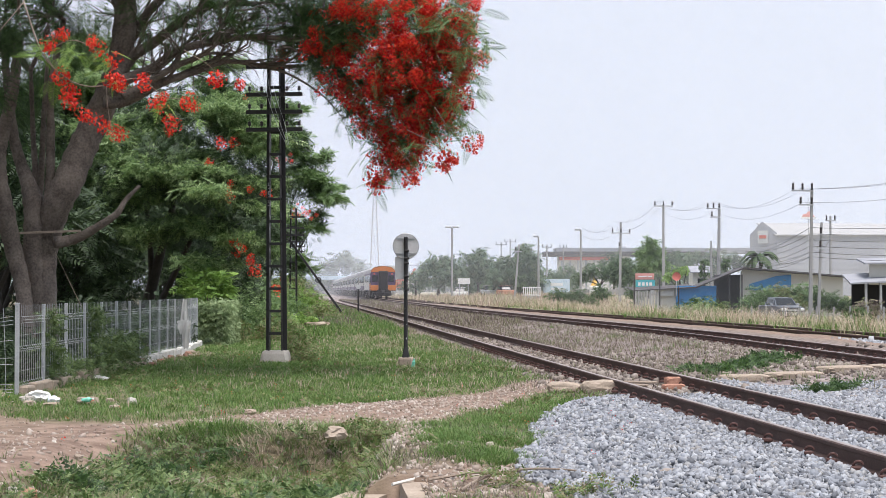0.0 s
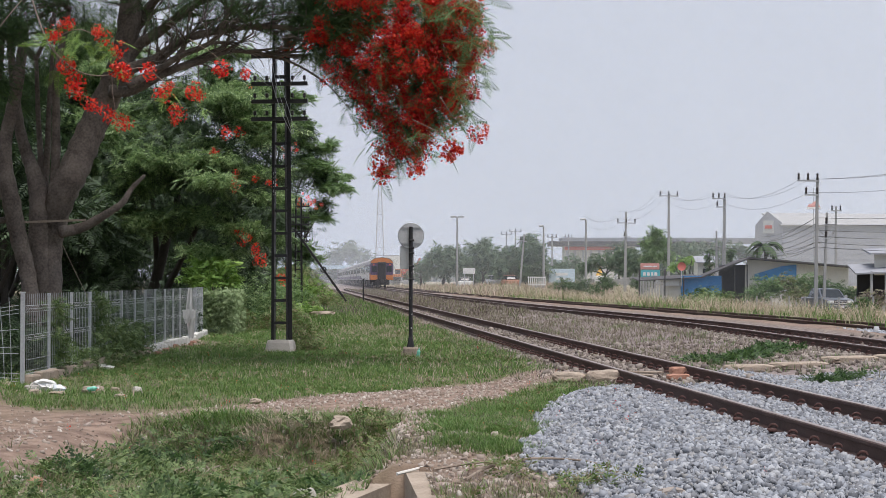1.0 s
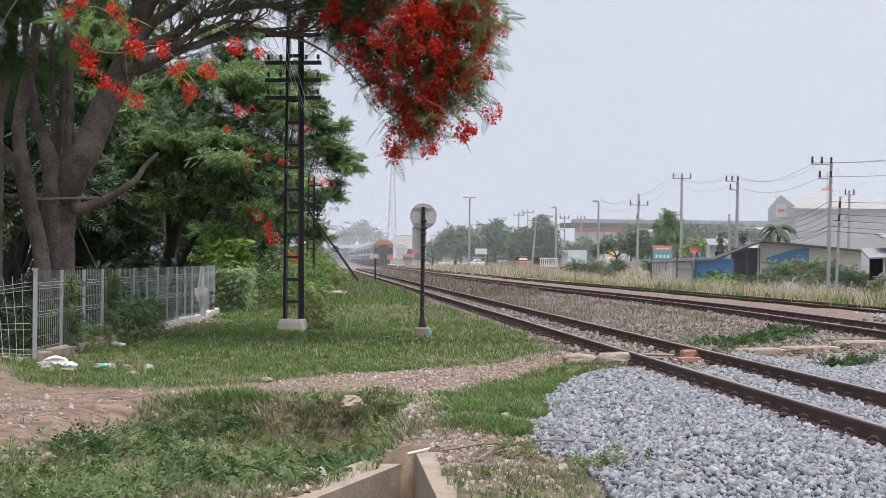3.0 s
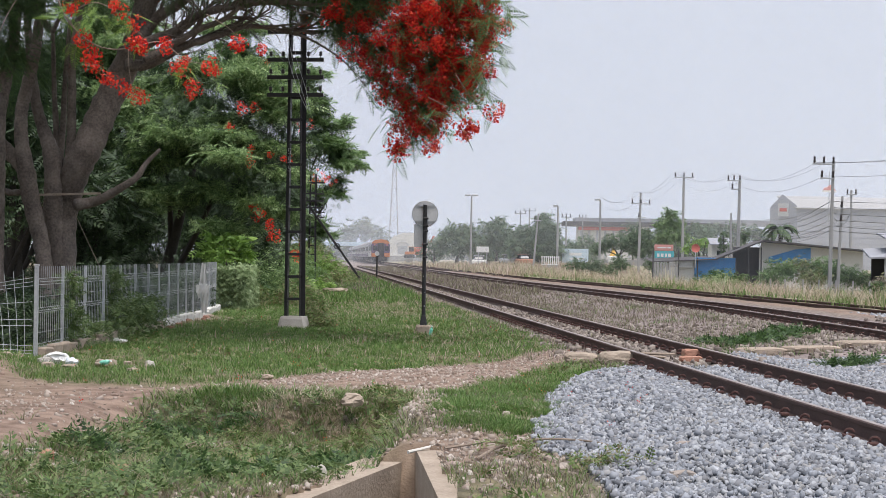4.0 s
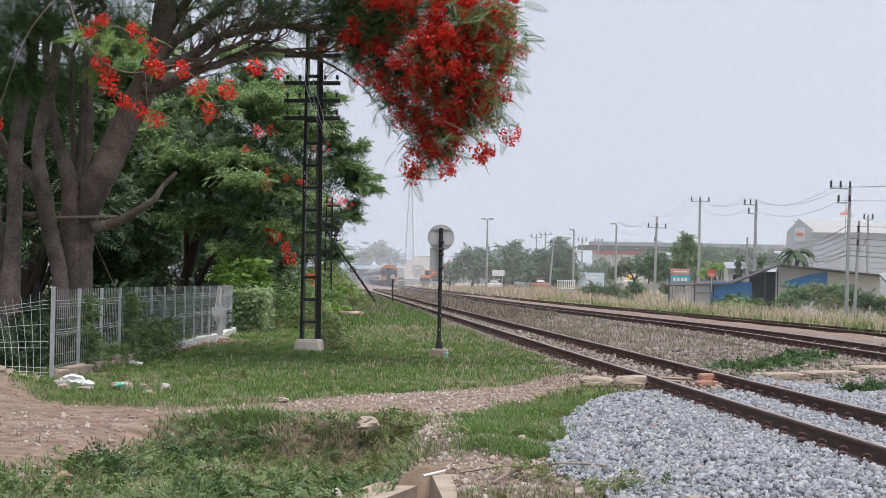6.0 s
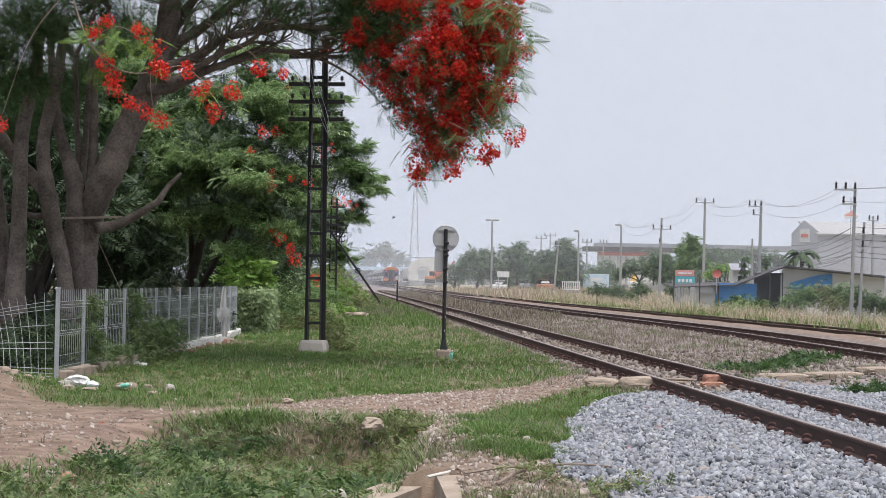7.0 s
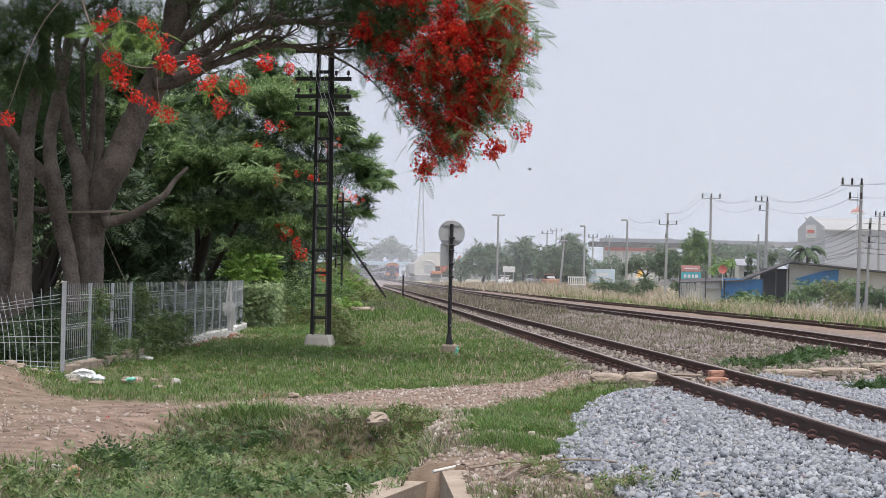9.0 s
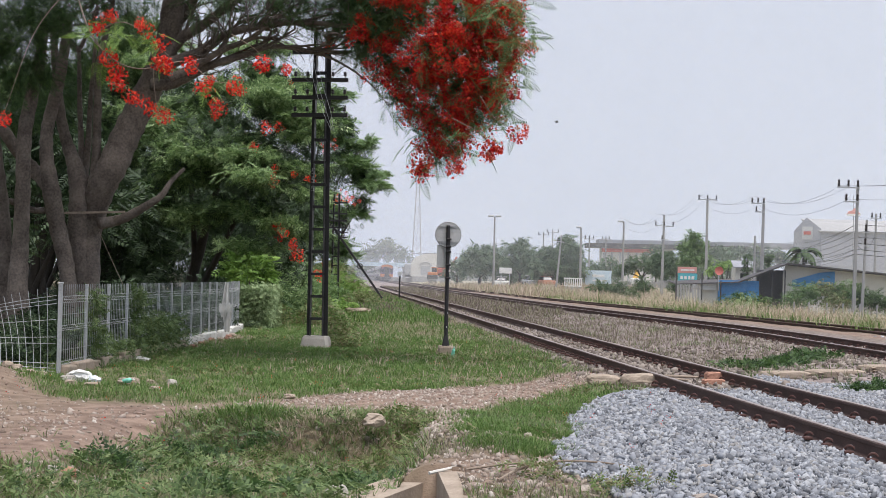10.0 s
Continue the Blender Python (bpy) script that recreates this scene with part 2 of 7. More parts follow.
def thing(name, label, category, place=(0, 0, 0), group="", turn=0.0):
    ob = tagged(new(name), label, category, group)
    ob.empty_display_size = 0.2
    ob.matrix_basis = pose(*place, 0, 0, turn)
    return ob


def array_mesh(name, verts, faces, material):
    """A mesh of many equal faces from arrays."""
    me = bpy.data.meshes.new(name)
    verts, faces = np.asarray(verts, np.float32), np.asarray(faces, np.int32)
    me.vertices.add(len(verts))
    me.vertices.foreach_set("co", verts.ravel())
    me.loops.add(faces.size)
    me.loops.foreach_set("vertex_index", faces.ravel())
    me.polygons.add(len(faces))
    me.polygons.foreach_set("loop_start", np.arange(len(faces), dtype=np.int32) * faces.shape[1])
    me.materials.append(material)
    me.update(calc_edges=True)
    me.validate()
    return me


def bar(b, p, q, w, d):
    """A square bar from p to q."""
    p, q = Vector(p), Vector(q)
    t = (q - p).to_track_quat("Z", "Y").to_matrix()
    return b.box((p + q) / 2, (w, d, (q - p).length), t)


def smooth_path(pts, steps=8):
    """A smooth line through the points (Catmull-Rom)."""
    pts = [Vector(p) for p in pts]
    pts = [2 * pts[0] - pts[1]] + pts + [2 * pts[-1] - pts[-2]]
    out = []
    for i in range(1, len(pts) - 2):
        a, b, c, d = pts[i - 1:i + 3]
        for s in range(steps):
            t = s / steps
            out.append(0.5 * (2 * b + (c - a) * t + (2 * a - 5 * b + 4 * c - d) * t * t + (3 * b - a - 3 * c + d) * t ** 3))
    return out + [pts[-2]]


# ---- ground ----
MAIN_LINE = [(8.3, -30), (8.2, 0), (7.75, 20), (7.3, 31), (6.65, 42), (5.35, 54), (3.75, 68), (2.3, 82), (0.4, 102), (-1.6, 125), (-4.2, 155), (-7.72, 198), (-30.85, 480), (-80.0, 1080)]
MAIN_PATH = np.array([tuple(p) for p in smooth_path([(x, y, 0) for x, y in MAIN_LINE], 10)])


def near_x(y):
    """The siding's centre line: straight."""
    return 4.5 - 0.09 * y


def main_x(y):
    return np.interp(y, MAIN_PATH[:, 1], MAIN_PATH[:, 0])


def lumps(x, y, s, seed=0.0):
    return (np.sin(x * s + 1.3 * seed + 1.7 * np.sin(y * s * 0.7 + seed)) + np.sin(y * s * 1.13 - 2.1 * seed + 1.4 * np.sin(x * s * 0.83))) * 0.5


def step(a, b, v):
    t = np.clip((v - a) / (b - a), 0, 1)
    return t * t * (3 - 2 * t)


def ground_z(x, y):
    x, y = np.asarray(x, float), np.asarray(y, float)
    z = -0.1 + 0.02 * lumps(x, y, 1.1, 1) + 0.005 * lumps(x, y, 3.7, 2)
    dn, dm = np.abs(x - near_x(y)), np.abs(x - main_x(y))
    near = 1 - step(1.1, 2.3, dn)
    main = 1 - step(1.3, 3.0, dm)
    z = z * (1 - near) - 0.026 * near
    z = z * (1 - main) - 0.01 * main
    # ballast spread beside the siding
    heap = step(-0.1, 0.7, x - 0.75 - 0.05 * (y - 11)) * (1 - step(17.5, 20, y)) * (1 - step(1.4, 3.5, x - near_x(y)))
    z += heap * 0.045 * step(0.9, 1.6, dn)
    # ditch with a steep far bank and a dark hole
    yy = y + 0.18 * lumps(x, y, 2.6, 9)
    cut = np.exp(-((x + 1.4) / 0.42) ** 4)
    hollow = ((1 - step(14.75, 15.8, yy)) * (1 - cut) + (1 - step(14.78, 15.2, y)) * cut) * step(-3.4, -2.5, x) * (1 - step(-0.8, -0.35, x)) * (0.45 + 0.55 * step(10.5, 13.8, y))
    z -= 0.32 * hollow
    z += 0.04 * np.exp(-((x + 1.9) / 1.5) ** 2 - ((y - 16.2) / 0.5) ** 2)
    z += 0.06 * np.exp(-((x - 0.1) / 0.5) ** 2 - ((y - 14.0) / 1.2) ** 2)
    # pit in front of the culvert's wing walls
    wing, wall = -0.33 - 0.36 * (12.2 - y), -0.33 + 0.08 * (12.2 - y)
    z = np.where((y < 12.0) & (y > 5) & (x > wing - 0.1) & (x < wall + 0.1), z - 0.75, z)
    # earth heap at the fence's broken end
    z += 0.45 * np.exp(-((x + 6.4) / 1.1) ** 2 - ((y - 18.2) / 1.8) ** 2)
    z += 0.18 * step(0.75, 1.25, x - main_x(y)) * (1 - step(5.5, 9.0, x - main_x(y))) * step(18, 24, y) * (1 - step(120, 170, y))
    # ground rises a little along the far grass, falls to the road
    z += 0.3 * step(50, 100, y) * step(-3.5, -8, x - near_x(y) + 4) * (1 - step(200, 300, y))
    side = step(8.0, 16.0, x - main_x(y)) * step(20, 45, y)
    z -= 1.0 * side * (1 - step(150, 190, y)) - 0.4 * side * step(165, 200, y)
    return z


def ground_cover(x, y):
    """How much of each: bare path earth, blue ballast, brown weeds between the tracks, dry grass."""
    wob = 0.25 * lumps(x, y, 1.9, 4) + 0.12 * lumps(x, y, 5.3, 5)
    low = np.interp(x, [-9, -6, -4, -3.3, -3.0, -2.95, -2.4, -2.05, -1.65, -1.2, -0.88, -0.57, -0.24, 0.2, 0.66, 1.12, 3], [7.8, 9.4, 10.8, 11.5, 12.8, 15.4, 16.2, 16.15, 15.75, 15.45, 15.5, 15.7, 16.5, 17.7, 18.8, 20.3, 24])
    high = np.interp(x, [-9, -6.2, -5.46, -4.6, -4.0, -2.97, -2.3, -1.9, -1.5, -0.87, -0.3, 0.53, 1.2, 3], [20.5, 20.3, 19.2, 17.4, 16.8, 16.8, 17.7, 18.2, 19.0, 20.0, 20.6, 21.6, 23.2, 24])
    path = step(-0.3, 0.3, y - low + 0.7 * wob) * (1 - step(-0.3, 0.3, y - high + 0.7 * wob)) * (1 - step(1.6, 2.2, x)) * step(6, 9, y)
    path = np.maximum(path, 0.85 * np.exp(-(((x + 6.2) / 1.3) ** 2 + ((y - 18.2) / 2.2) ** 2) ** 2))
    path = np.maximum(path, 0.9 * np.exp(-(((x + 0.35) / 0.4) ** 2 + ((y - 15.2) / 1.6) ** 2) ** 2))
    path = np.maximum(path, 0.9 * np.exp(-(((x - 0.25) / 0.95) ** 2 + ((y - 11.7) / 1.2) ** 2) ** 2))
    path = np.maximum(path, 0.75 * np.exp(-(((x + 0.75) / 0.45) ** 2 + ((y - 11.3) / 1.1) ** 2) ** 2))
    path = np.maximum(path, 0.4 * np.exp(-(((x + 1.9) / 1.3) ** 2 + ((y - 14.3) / 1.2) ** 2) ** 2) * (lumps(x, y, 2.3, 12) > -0.2))
    path = np.maximum(path, 0.7 * np.exp(-(((x + 5.3) / 0.7) ** 2 + ((y - 33) / 3.2) ** 2) ** 2))
    path *= 1 - 0.22 * (1 - step(-4.6, -3.4, x))
    edge = 0.68 + np.interp(y, [8, 10.3, 11.6, 14.3, 17.3, 19.6], [0.25, 0.15, -0.1, 0.03, 0.36, 1.4])
    blue = step(-0.12, 0.12, x - edge + 0.3 * wob) * (1 - step(19.2, 20.4, y + wob)) * (1 - step(6.0, 6.6, x))
    right = step(0.0, 0.4, x - near_x(y) - 1.0) * (1 - step(21.5, 24, y + 0.5 * wob + 0.25 * (x - 5)))
    blue = np.maximum(blue, right)
    weeds = step(-1.3, -0.6, x - near_x(y) + wob * 0.5) * (1 - step(-1.2, 0.2, x - main_x(y) - 2.2)) * step(19, 21, y)
    dry = step(3.2, 4.0, x - main_x(y) + wob) * step(15, 30, y)
    sand = step(1.0, 1.4, x - main_x(y)) * (1 - step(2.9, 3.3, x - main_x(y))) * (y > 20)
    weeds *= 1 - sand
    return np.clip(np.stack([np.maximum(path, sand), blue, weeds, dry], -1), 0, 1)


def ground_material():
    m = bpy.data.materials.new("ground_cover")
    m.use_nodes = True
    n, l = m.node_tree.nodes, m.node_tree.links
    b = n["Principled BSDF"]
    b.inputs["Roughness"].default_value = 0.95
    where = n.new("ShaderNodeTexCoord")
    attr = n.new("ShaderNodeAttribute")
    attr.attribute_name = "cover"
    split = n.new("ShaderNodeSeparateColor")
    l.new(attr.outputs["Color"], split.inputs[0])

    def grain(scale, dark, light, lo=0.35, hi=0.65):
        t = n.new("ShaderNodeTexNoise")
        t.inputs["Scale"].default_value, t.inputs["Detail"].default_value = scale, 8.0
        l.new(where.outputs["Object"], t.inputs["Vector"])
        r = n.new("ShaderNodeValToRGB")
        r.color_ramp.elements[0].position, r.color_ramp.elements[0].color = lo, (*dark, 1)
        r.color_ramp.elements[1].position, r.color_ramp.elements[1].color = hi, (*light, 1)
        l.new(t.outputs["Fac"], r.inputs["Fac"])
        return r.outputs["Color"], t.outputs["Fac"]

    grass, h = grain(6.0, (0.085, 0.075, 0.04), (0.2, 0.17, 0.1))
    last = grass
    for out, (scale, dark, light) in zip(
        (split.outputs[0], split.outputs[1], split.outputs[2], attr.outputs["Alpha"]),
        ((5.0, (0.13, 0.085, 0.062), (0.265, 0.19, 0.143)), (30.0, (0.07, 0.07, 0.075), (0.24, 0.245, 0.26)), (7.0, (0.14, 0.112, 0.104), (0.28, 0.232, 0.21)), (2.5, (0.16, 0.145, 0.085), (0.3, 0.265, 0.17)))):
        colour, _ = grain(scale, dark, light)
        mix = n.new("ShaderNodeMix")
        mix.data_type = "RGBA"
        l.new(out, mix.inputs["Factor"])
        l.new(last, mix.inputs["A"])
        l.new(colour, mix.inputs["B"])
        last = mix.outputs["Result"]
    l.new(last, b.inputs["Base Color"])
    _, fine = grain(55.0, (0, 0, 0), (1, 1, 1))
    bp = n.new("ShaderNodeBump")
    bp.inputs["Strength"].default_value, bp.inputs["Distance"].default_value = 0.5, 0.02
    l.new(fine, bp.inputs["Height"])
    l.new(bp.outputs["Normal"], b.inputs["Normal"])
    return m


def spaced(*runs):
    out = []
    for a, b, n in runs:
        out += list(np.linspace(a, b, n, endpoint=False))
    return np.array(out + [runs[-1][1]])


gx = spaced((-3000, -200, 8), (-200, -40, 16), (-40, -9, 40), (-9, 11, 200), (11, 40, 60), (40, 200, 32), (200, 3000, 8))
gy = spaced((-400, -20, 6), (-20, 7, 27), (7, 26, 190), (26, 60, 110), (60, 200, 70), (200, 600, 20), (600, 4500, 8))
GX, GY = np.meshgrid(gx, gy)
rows_n, cols_n = GX.shape
idx = np.arange(rows_n * cols_n).reshape(rows_n, cols_n)
quads = np.stack([idx[:-1, :-1], idx[:-1, 1:], idx[1:, 1:], idx[1:, :-1]], -1).reshape(-1, 4)
ground_mesh = array_mesh("ground", np.stack([GX, GY, ground_z(GX, GY)], -1).reshape(-1, 3), quads, ground_material())
cover = ground_mesh.color_attributes.new("cover", "FLOAT_COLOR", "POINT")
cover.data.foreach_set("color", ground_cover(GX, GY).reshape(-1).astype(np.float32))
ground_mesh.shade_smooth()
ground = tagged(new("ground", ground_mesh), "grassy trackside ground with dirt path, ballast and ditch", "ground", kind="structure")

# ---- pale see-through sheets that stand in for haze over the far line ----
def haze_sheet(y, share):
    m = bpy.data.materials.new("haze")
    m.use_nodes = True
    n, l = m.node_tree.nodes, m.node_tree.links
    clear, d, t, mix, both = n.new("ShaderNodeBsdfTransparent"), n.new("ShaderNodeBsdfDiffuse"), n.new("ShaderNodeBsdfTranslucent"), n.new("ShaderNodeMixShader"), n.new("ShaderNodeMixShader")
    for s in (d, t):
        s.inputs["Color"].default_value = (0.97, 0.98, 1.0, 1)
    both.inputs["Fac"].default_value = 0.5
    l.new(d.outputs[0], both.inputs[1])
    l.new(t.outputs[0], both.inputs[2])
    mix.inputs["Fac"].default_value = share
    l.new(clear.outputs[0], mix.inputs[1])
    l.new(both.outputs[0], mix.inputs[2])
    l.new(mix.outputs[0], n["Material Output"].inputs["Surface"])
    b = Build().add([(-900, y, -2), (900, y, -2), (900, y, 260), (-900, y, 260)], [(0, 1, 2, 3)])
    ob = tagged(part("haze", b, m), "thin pale sheet standing in for distance haze", "haze", kind="stuff")
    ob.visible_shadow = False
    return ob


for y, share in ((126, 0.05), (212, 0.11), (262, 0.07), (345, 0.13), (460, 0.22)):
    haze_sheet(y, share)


# ---- railway ----
def rail_section(scale=1.0):
    """A flat-bottomed rail, 0.14 m high: outline across, from the foot's left round to the right."""
    half = [(0.0, 0.0), (0.055, 0.0), (0.055, 0.01), (0.012, 0.024), (0.009, 0.1), (0.03, 0.11), (0.031, 0.132), (0.026, 0.14), (0.0, 0.14)]
    return half[1:-1] + [(-x, z) for x, z in reversed(half[1:-1])]


def rail(path, offset, material, top_material, z0=0.0, parent=None):
    """One rail beside a centre line; its worn head is a part of its own colour."""
    pts = np.array(path)
    d = np.gradient(pts, axis=0)
    d /= np.linalg.norm(d, axis=1)[:, None]
    side = np.stack([d[:, 1], -d[:, 0]], -1)
    sec = rail_section()
    n = len(sec)
    b = Build()
    for p, s in zip(pts, side):
        b.v += [(p[0] + s[0] * (offset + u), p[1] + s[1] * (offset + u), z0 + w) for u, w in sec]
    for i in range(len(pts) - 1):
        b.f += [(i * n + j, i * n + (j + 1) % n, (i + 1) * n + (j + 1) % n, (i + 1) * n + j) for j in range(n)]
    ob = part("rail", b, material, parent)
    t = Build()
    for p, s in zip(pts, side):
        t.v += [(p[0] + s[0] * (offset + u), p[1] + s[1] * (offset + u), z0 + w) for u, w in ((-0.03, 0.134), (-0.022, 0.1425), (0.022, 0.1425), (0.03, 0.134))]
    for i in range(len(pts) - 1):
        t.f += [(i * 4 + j, i * 4 + j + 1, i * 4 + 5 + j, i * 4 + 4 + j) for j in range(3)]
    part("rail_head", t, top_material, ob, "worn shiny running surface")
    return ob


GAUGE = 1.065
near_pts = [(near_x(y), y) for y in list(np.arange(-25, 60, 2.5)) + list(np.arange(60, 190, 5))]
main_pts = [(main_x(y), y) for y in list(np.arange(-25, 110, 1.5)) + list(np.arange(110, 900, 12))]
third_pts = [(main_x(y) + 3.7 - 1.0 * step(60, 110, np.array(y)), y) for y in list(np.arange(-25, 110, 2.0)) + list(np.arange(110, 420, 12))]
siding_track = thing("siding_track", "rusty metre-gauge siding track on concrete sleepers", "railway track")
main_track = thing("main_track", "dark rusty metre-gauge main line track", "railway track")
loop_track = thing("loop_track", "rusty loop track half buried in sand and dry grass", "railway track")
for t, pts, z0 in ((siding_track, near_pts, 0.0), (main_track, main_pts, 0.02), (loop_track, third_pts, 0.02)):
    for s in (-1, 1):
        rail(pts, s * GAUGE / 2, RUST, RUST if t == loop_track else RAIL_TOP, z0, t)


# ---- plants ----
rng = np.random.default_rng(5)


def turned(n, droop=0.4, heading=None):
    """n random turns: any heading (or near the given ones), some droop, some roll."""
    a, p, r = rng.uniform(0, 2 * np.pi, n), rng.normal(droop, 0.45, n), rng.normal(0, 0.6, n)
    if heading is not None:
        a = heading + rng.normal(0, 0.7, n)
    ca, sa, cp, sp, cr, sr = np.cos(a), np.sin(a), np.cos(p), np.sin(p), np.cos(r), np.sin(r)
    m = np.empty((n, 3, 3))
    m[:, :, 0] = np.stack([ca * cp, sa * cp, -sp], -1)
    side = np.stack([-sa, ca, 0 * a], -1)
    up = np.stack([ca * sp, sa * sp, cp], -1)
    m[:, :, 1] = side * cr[:, None] + up * sr[:, None]
    m[:, :, 2] = up * cr[:, None] - side * sr[:, None]
    return m


def frond_shape(length, pairs, width, blade):
    """A feathered leaf: a drooping midrib with paired leaflets."""
    v = []
    for i in range(pairs):
        t = (i + 0.7) / pairs
        x, z = length * t, -0.25 * length * t * t
        w = width * math.sin(math.pi * min(0.95, 0.2 + 0.8 * t)) ** 0.7
        for s in (-1, 1):
            v += [(x, s * 0.004, z), (x + 0.35 * w, s * w * 0.55 - s * blade * 0.1, z - 0.12 * w), (x + 0.45 * w, s * w, z - 0.3 * w), (x + 0.35 * w - blade, s * w * 0.5, z - 0.12 * w)]
    v += [(0, -0.003, 0), (0, 0.003, 0), (length * 0.9, 0.002, -0.2 * length), (length * 0.9, -0.002, -0.2 * length)]
    return np.array(v)


def petal_shape(radius, n):
    """A truss of small curled petals round a centre."""
    v = []
    for i in range(n):
        d = rng.normal(size=3)
        d /= np.linalg.norm(d)
        c = d * radius * rng.uniform(0.45, 1.0) ** 0.6
        a = np.cross(d, rng.normal(size=3))
        a /= np.linalg.norm(a)
        b = np.cross(d, a) * 0.8 + d * 0.5
        s = radius * rng.uniform(0.16, 0.3)
        v += [c - a * s * 0.5, c + b * s, c + a * s * 0.6 + d * s * 0.4, c - b * s * 0.7]
    return np.array(v)


def sow(shape, places, droop=0.4, low=0.7, high=1.25, away=None):
    """Copies of a shape of quads at the places, as arrays of vertices and faces."""
    n, k = len(places), len(shape)
    places = np.asarray(places)
    m = turned(n, droop, None if away is None else np.arctan2(places[:, 1] - away[1], places[:, 0] - away[0]))
    v = np.einsum("nij,kj->nki", m, shape) * rng.uniform(low, high, n)[:, None, None] + np.asarray(places)[:, None, :]
    return v.reshape(-1, 3), np.arange(n * k).reshape(-1, 4)


def in_blobs(blobs, density, shell=2.4, flat=0.8):
    """Places in a row of round clumps (centre, radius, share of density)."""
    out = []
    for c, r, *share in blobs:
        n = max(3, int(density * r * r * (share[0] if share else 1.0)))
        d = rng.normal(size=(n, 3))
        d /= np.linalg.norm(d, axis=1)[:, None]
        p = d * (rng.uniform(0, 1, n) ** (1 / shell))[:, None] * r * rng.uniform(0.75, 1.2, n)[:, None]
        p[:, 2] *= flat
        out.append(p + np.array(c))
    return np.concatenate(out)


def plant(name, limbs, crown_places, shape, leaf, label, category, bark=BARK, flowers=None, base=(0, 0, 0), droop=0.4, group="", limb_sides=9, truss=0.14):
    tree = thing(name, label, category, base, group)
    shift = -np.array(base)
    if limbs:
        b = Build()
        for pts, r0, r1 in limbs:
            line = smooth_path([np.array(p) + shift for p in pts], 5)
            k = len(line) - 1
            radii = np.interp(np.arange(k + 1) / k, np.linspace(0, 1, len(r0)), r0) if r1 is None else np.linspace(r0, r1, k + 1)
            b.tube(line, [r * (1 + 0.06 * math.sin(i * 2.3 + radii[0] * 40)) for i, r in enumerate(radii)], limb_sides if radii[0] > 0.05 else 5)
        part("trunk", b, bark, tree, smooth=True)
    v, f = sow(shape, np.asarray(crown_places) + shift, droop)
    part("crown", array_mesh("crown", v, f, leaf), None, tree)
    if flowers is not None and len(flowers):
        v, f = sow(petal_shape(truss, 44), np.asarray(flowers) + shift, 0.0, 0.6, 1.25)
        part("bloom", array_mesh("bloom", v, f, FLOWER), None, tree, "scarlet flower trusses")
    return tree


FROND = frond_shape(0.36, 15, 0.07, 0.015)
COARSE = frond_shape(0.38, 6, 0.11, 0.048)
BACK = frond_shape(0.6, 7, 0.18, 0.075)
FAR_SPRIG = frond_shape(0.95, 5, 0.36, 0.18)
BROAD = frond_shape(0.5, 4, 0.22, 0.12)

# flame tree behind the fence: stems from one stool, heavy forked arms, wide flat crown
def grow(start, way, length, radius, depth, out, tips):
    """A crooked bough that forks again and again; its ends carry the leaves."""
    start, way = np.array(start, float), np.array(way, float) / np.linalg.norm(way)
    pts = [start]
    for i in range(3):
        way = way + rng.normal(0, 0.2, 3) * (1, 1, 0.7)
        way /= np.linalg.norm(way)
        pts.append(pts[-1] + way * length / 3)
    out.append((pts, radius, radius * 0.5))
    if depth == 0:
        tips.append(pts[-1])
        return
    for i in range(3):
        side = way + rng.normal(0, 0.55, 3) * (1, 1, 0.6) + (0, 0, 0.06)
        grow(pts[1 + i] if i < 2 else pts[3], side, length * rng.uniform(0.6, 0.85), radius * 0.55, depth - 1, out, tips)


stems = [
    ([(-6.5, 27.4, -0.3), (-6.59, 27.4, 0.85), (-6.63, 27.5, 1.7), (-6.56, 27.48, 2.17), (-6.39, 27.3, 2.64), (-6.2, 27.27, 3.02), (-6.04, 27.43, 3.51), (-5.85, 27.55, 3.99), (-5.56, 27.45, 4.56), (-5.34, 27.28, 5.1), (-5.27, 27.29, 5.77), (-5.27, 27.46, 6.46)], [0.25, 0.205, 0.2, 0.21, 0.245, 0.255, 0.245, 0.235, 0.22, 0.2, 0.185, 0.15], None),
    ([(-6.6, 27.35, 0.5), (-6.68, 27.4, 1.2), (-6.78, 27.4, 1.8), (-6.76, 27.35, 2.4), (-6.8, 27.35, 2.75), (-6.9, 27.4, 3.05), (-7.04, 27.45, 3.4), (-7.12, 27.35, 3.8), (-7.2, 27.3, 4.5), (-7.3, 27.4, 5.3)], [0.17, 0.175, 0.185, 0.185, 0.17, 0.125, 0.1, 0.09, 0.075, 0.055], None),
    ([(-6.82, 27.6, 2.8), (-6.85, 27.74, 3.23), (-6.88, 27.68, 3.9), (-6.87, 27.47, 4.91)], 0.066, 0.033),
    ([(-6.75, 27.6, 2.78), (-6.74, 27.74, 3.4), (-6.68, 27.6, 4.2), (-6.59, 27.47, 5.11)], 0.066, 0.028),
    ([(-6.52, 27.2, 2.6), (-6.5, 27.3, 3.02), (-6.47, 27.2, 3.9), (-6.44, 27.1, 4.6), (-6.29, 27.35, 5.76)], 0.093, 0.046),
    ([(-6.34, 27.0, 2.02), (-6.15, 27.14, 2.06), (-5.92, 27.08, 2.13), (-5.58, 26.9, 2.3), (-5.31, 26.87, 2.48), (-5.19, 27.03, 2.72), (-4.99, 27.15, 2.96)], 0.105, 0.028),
]
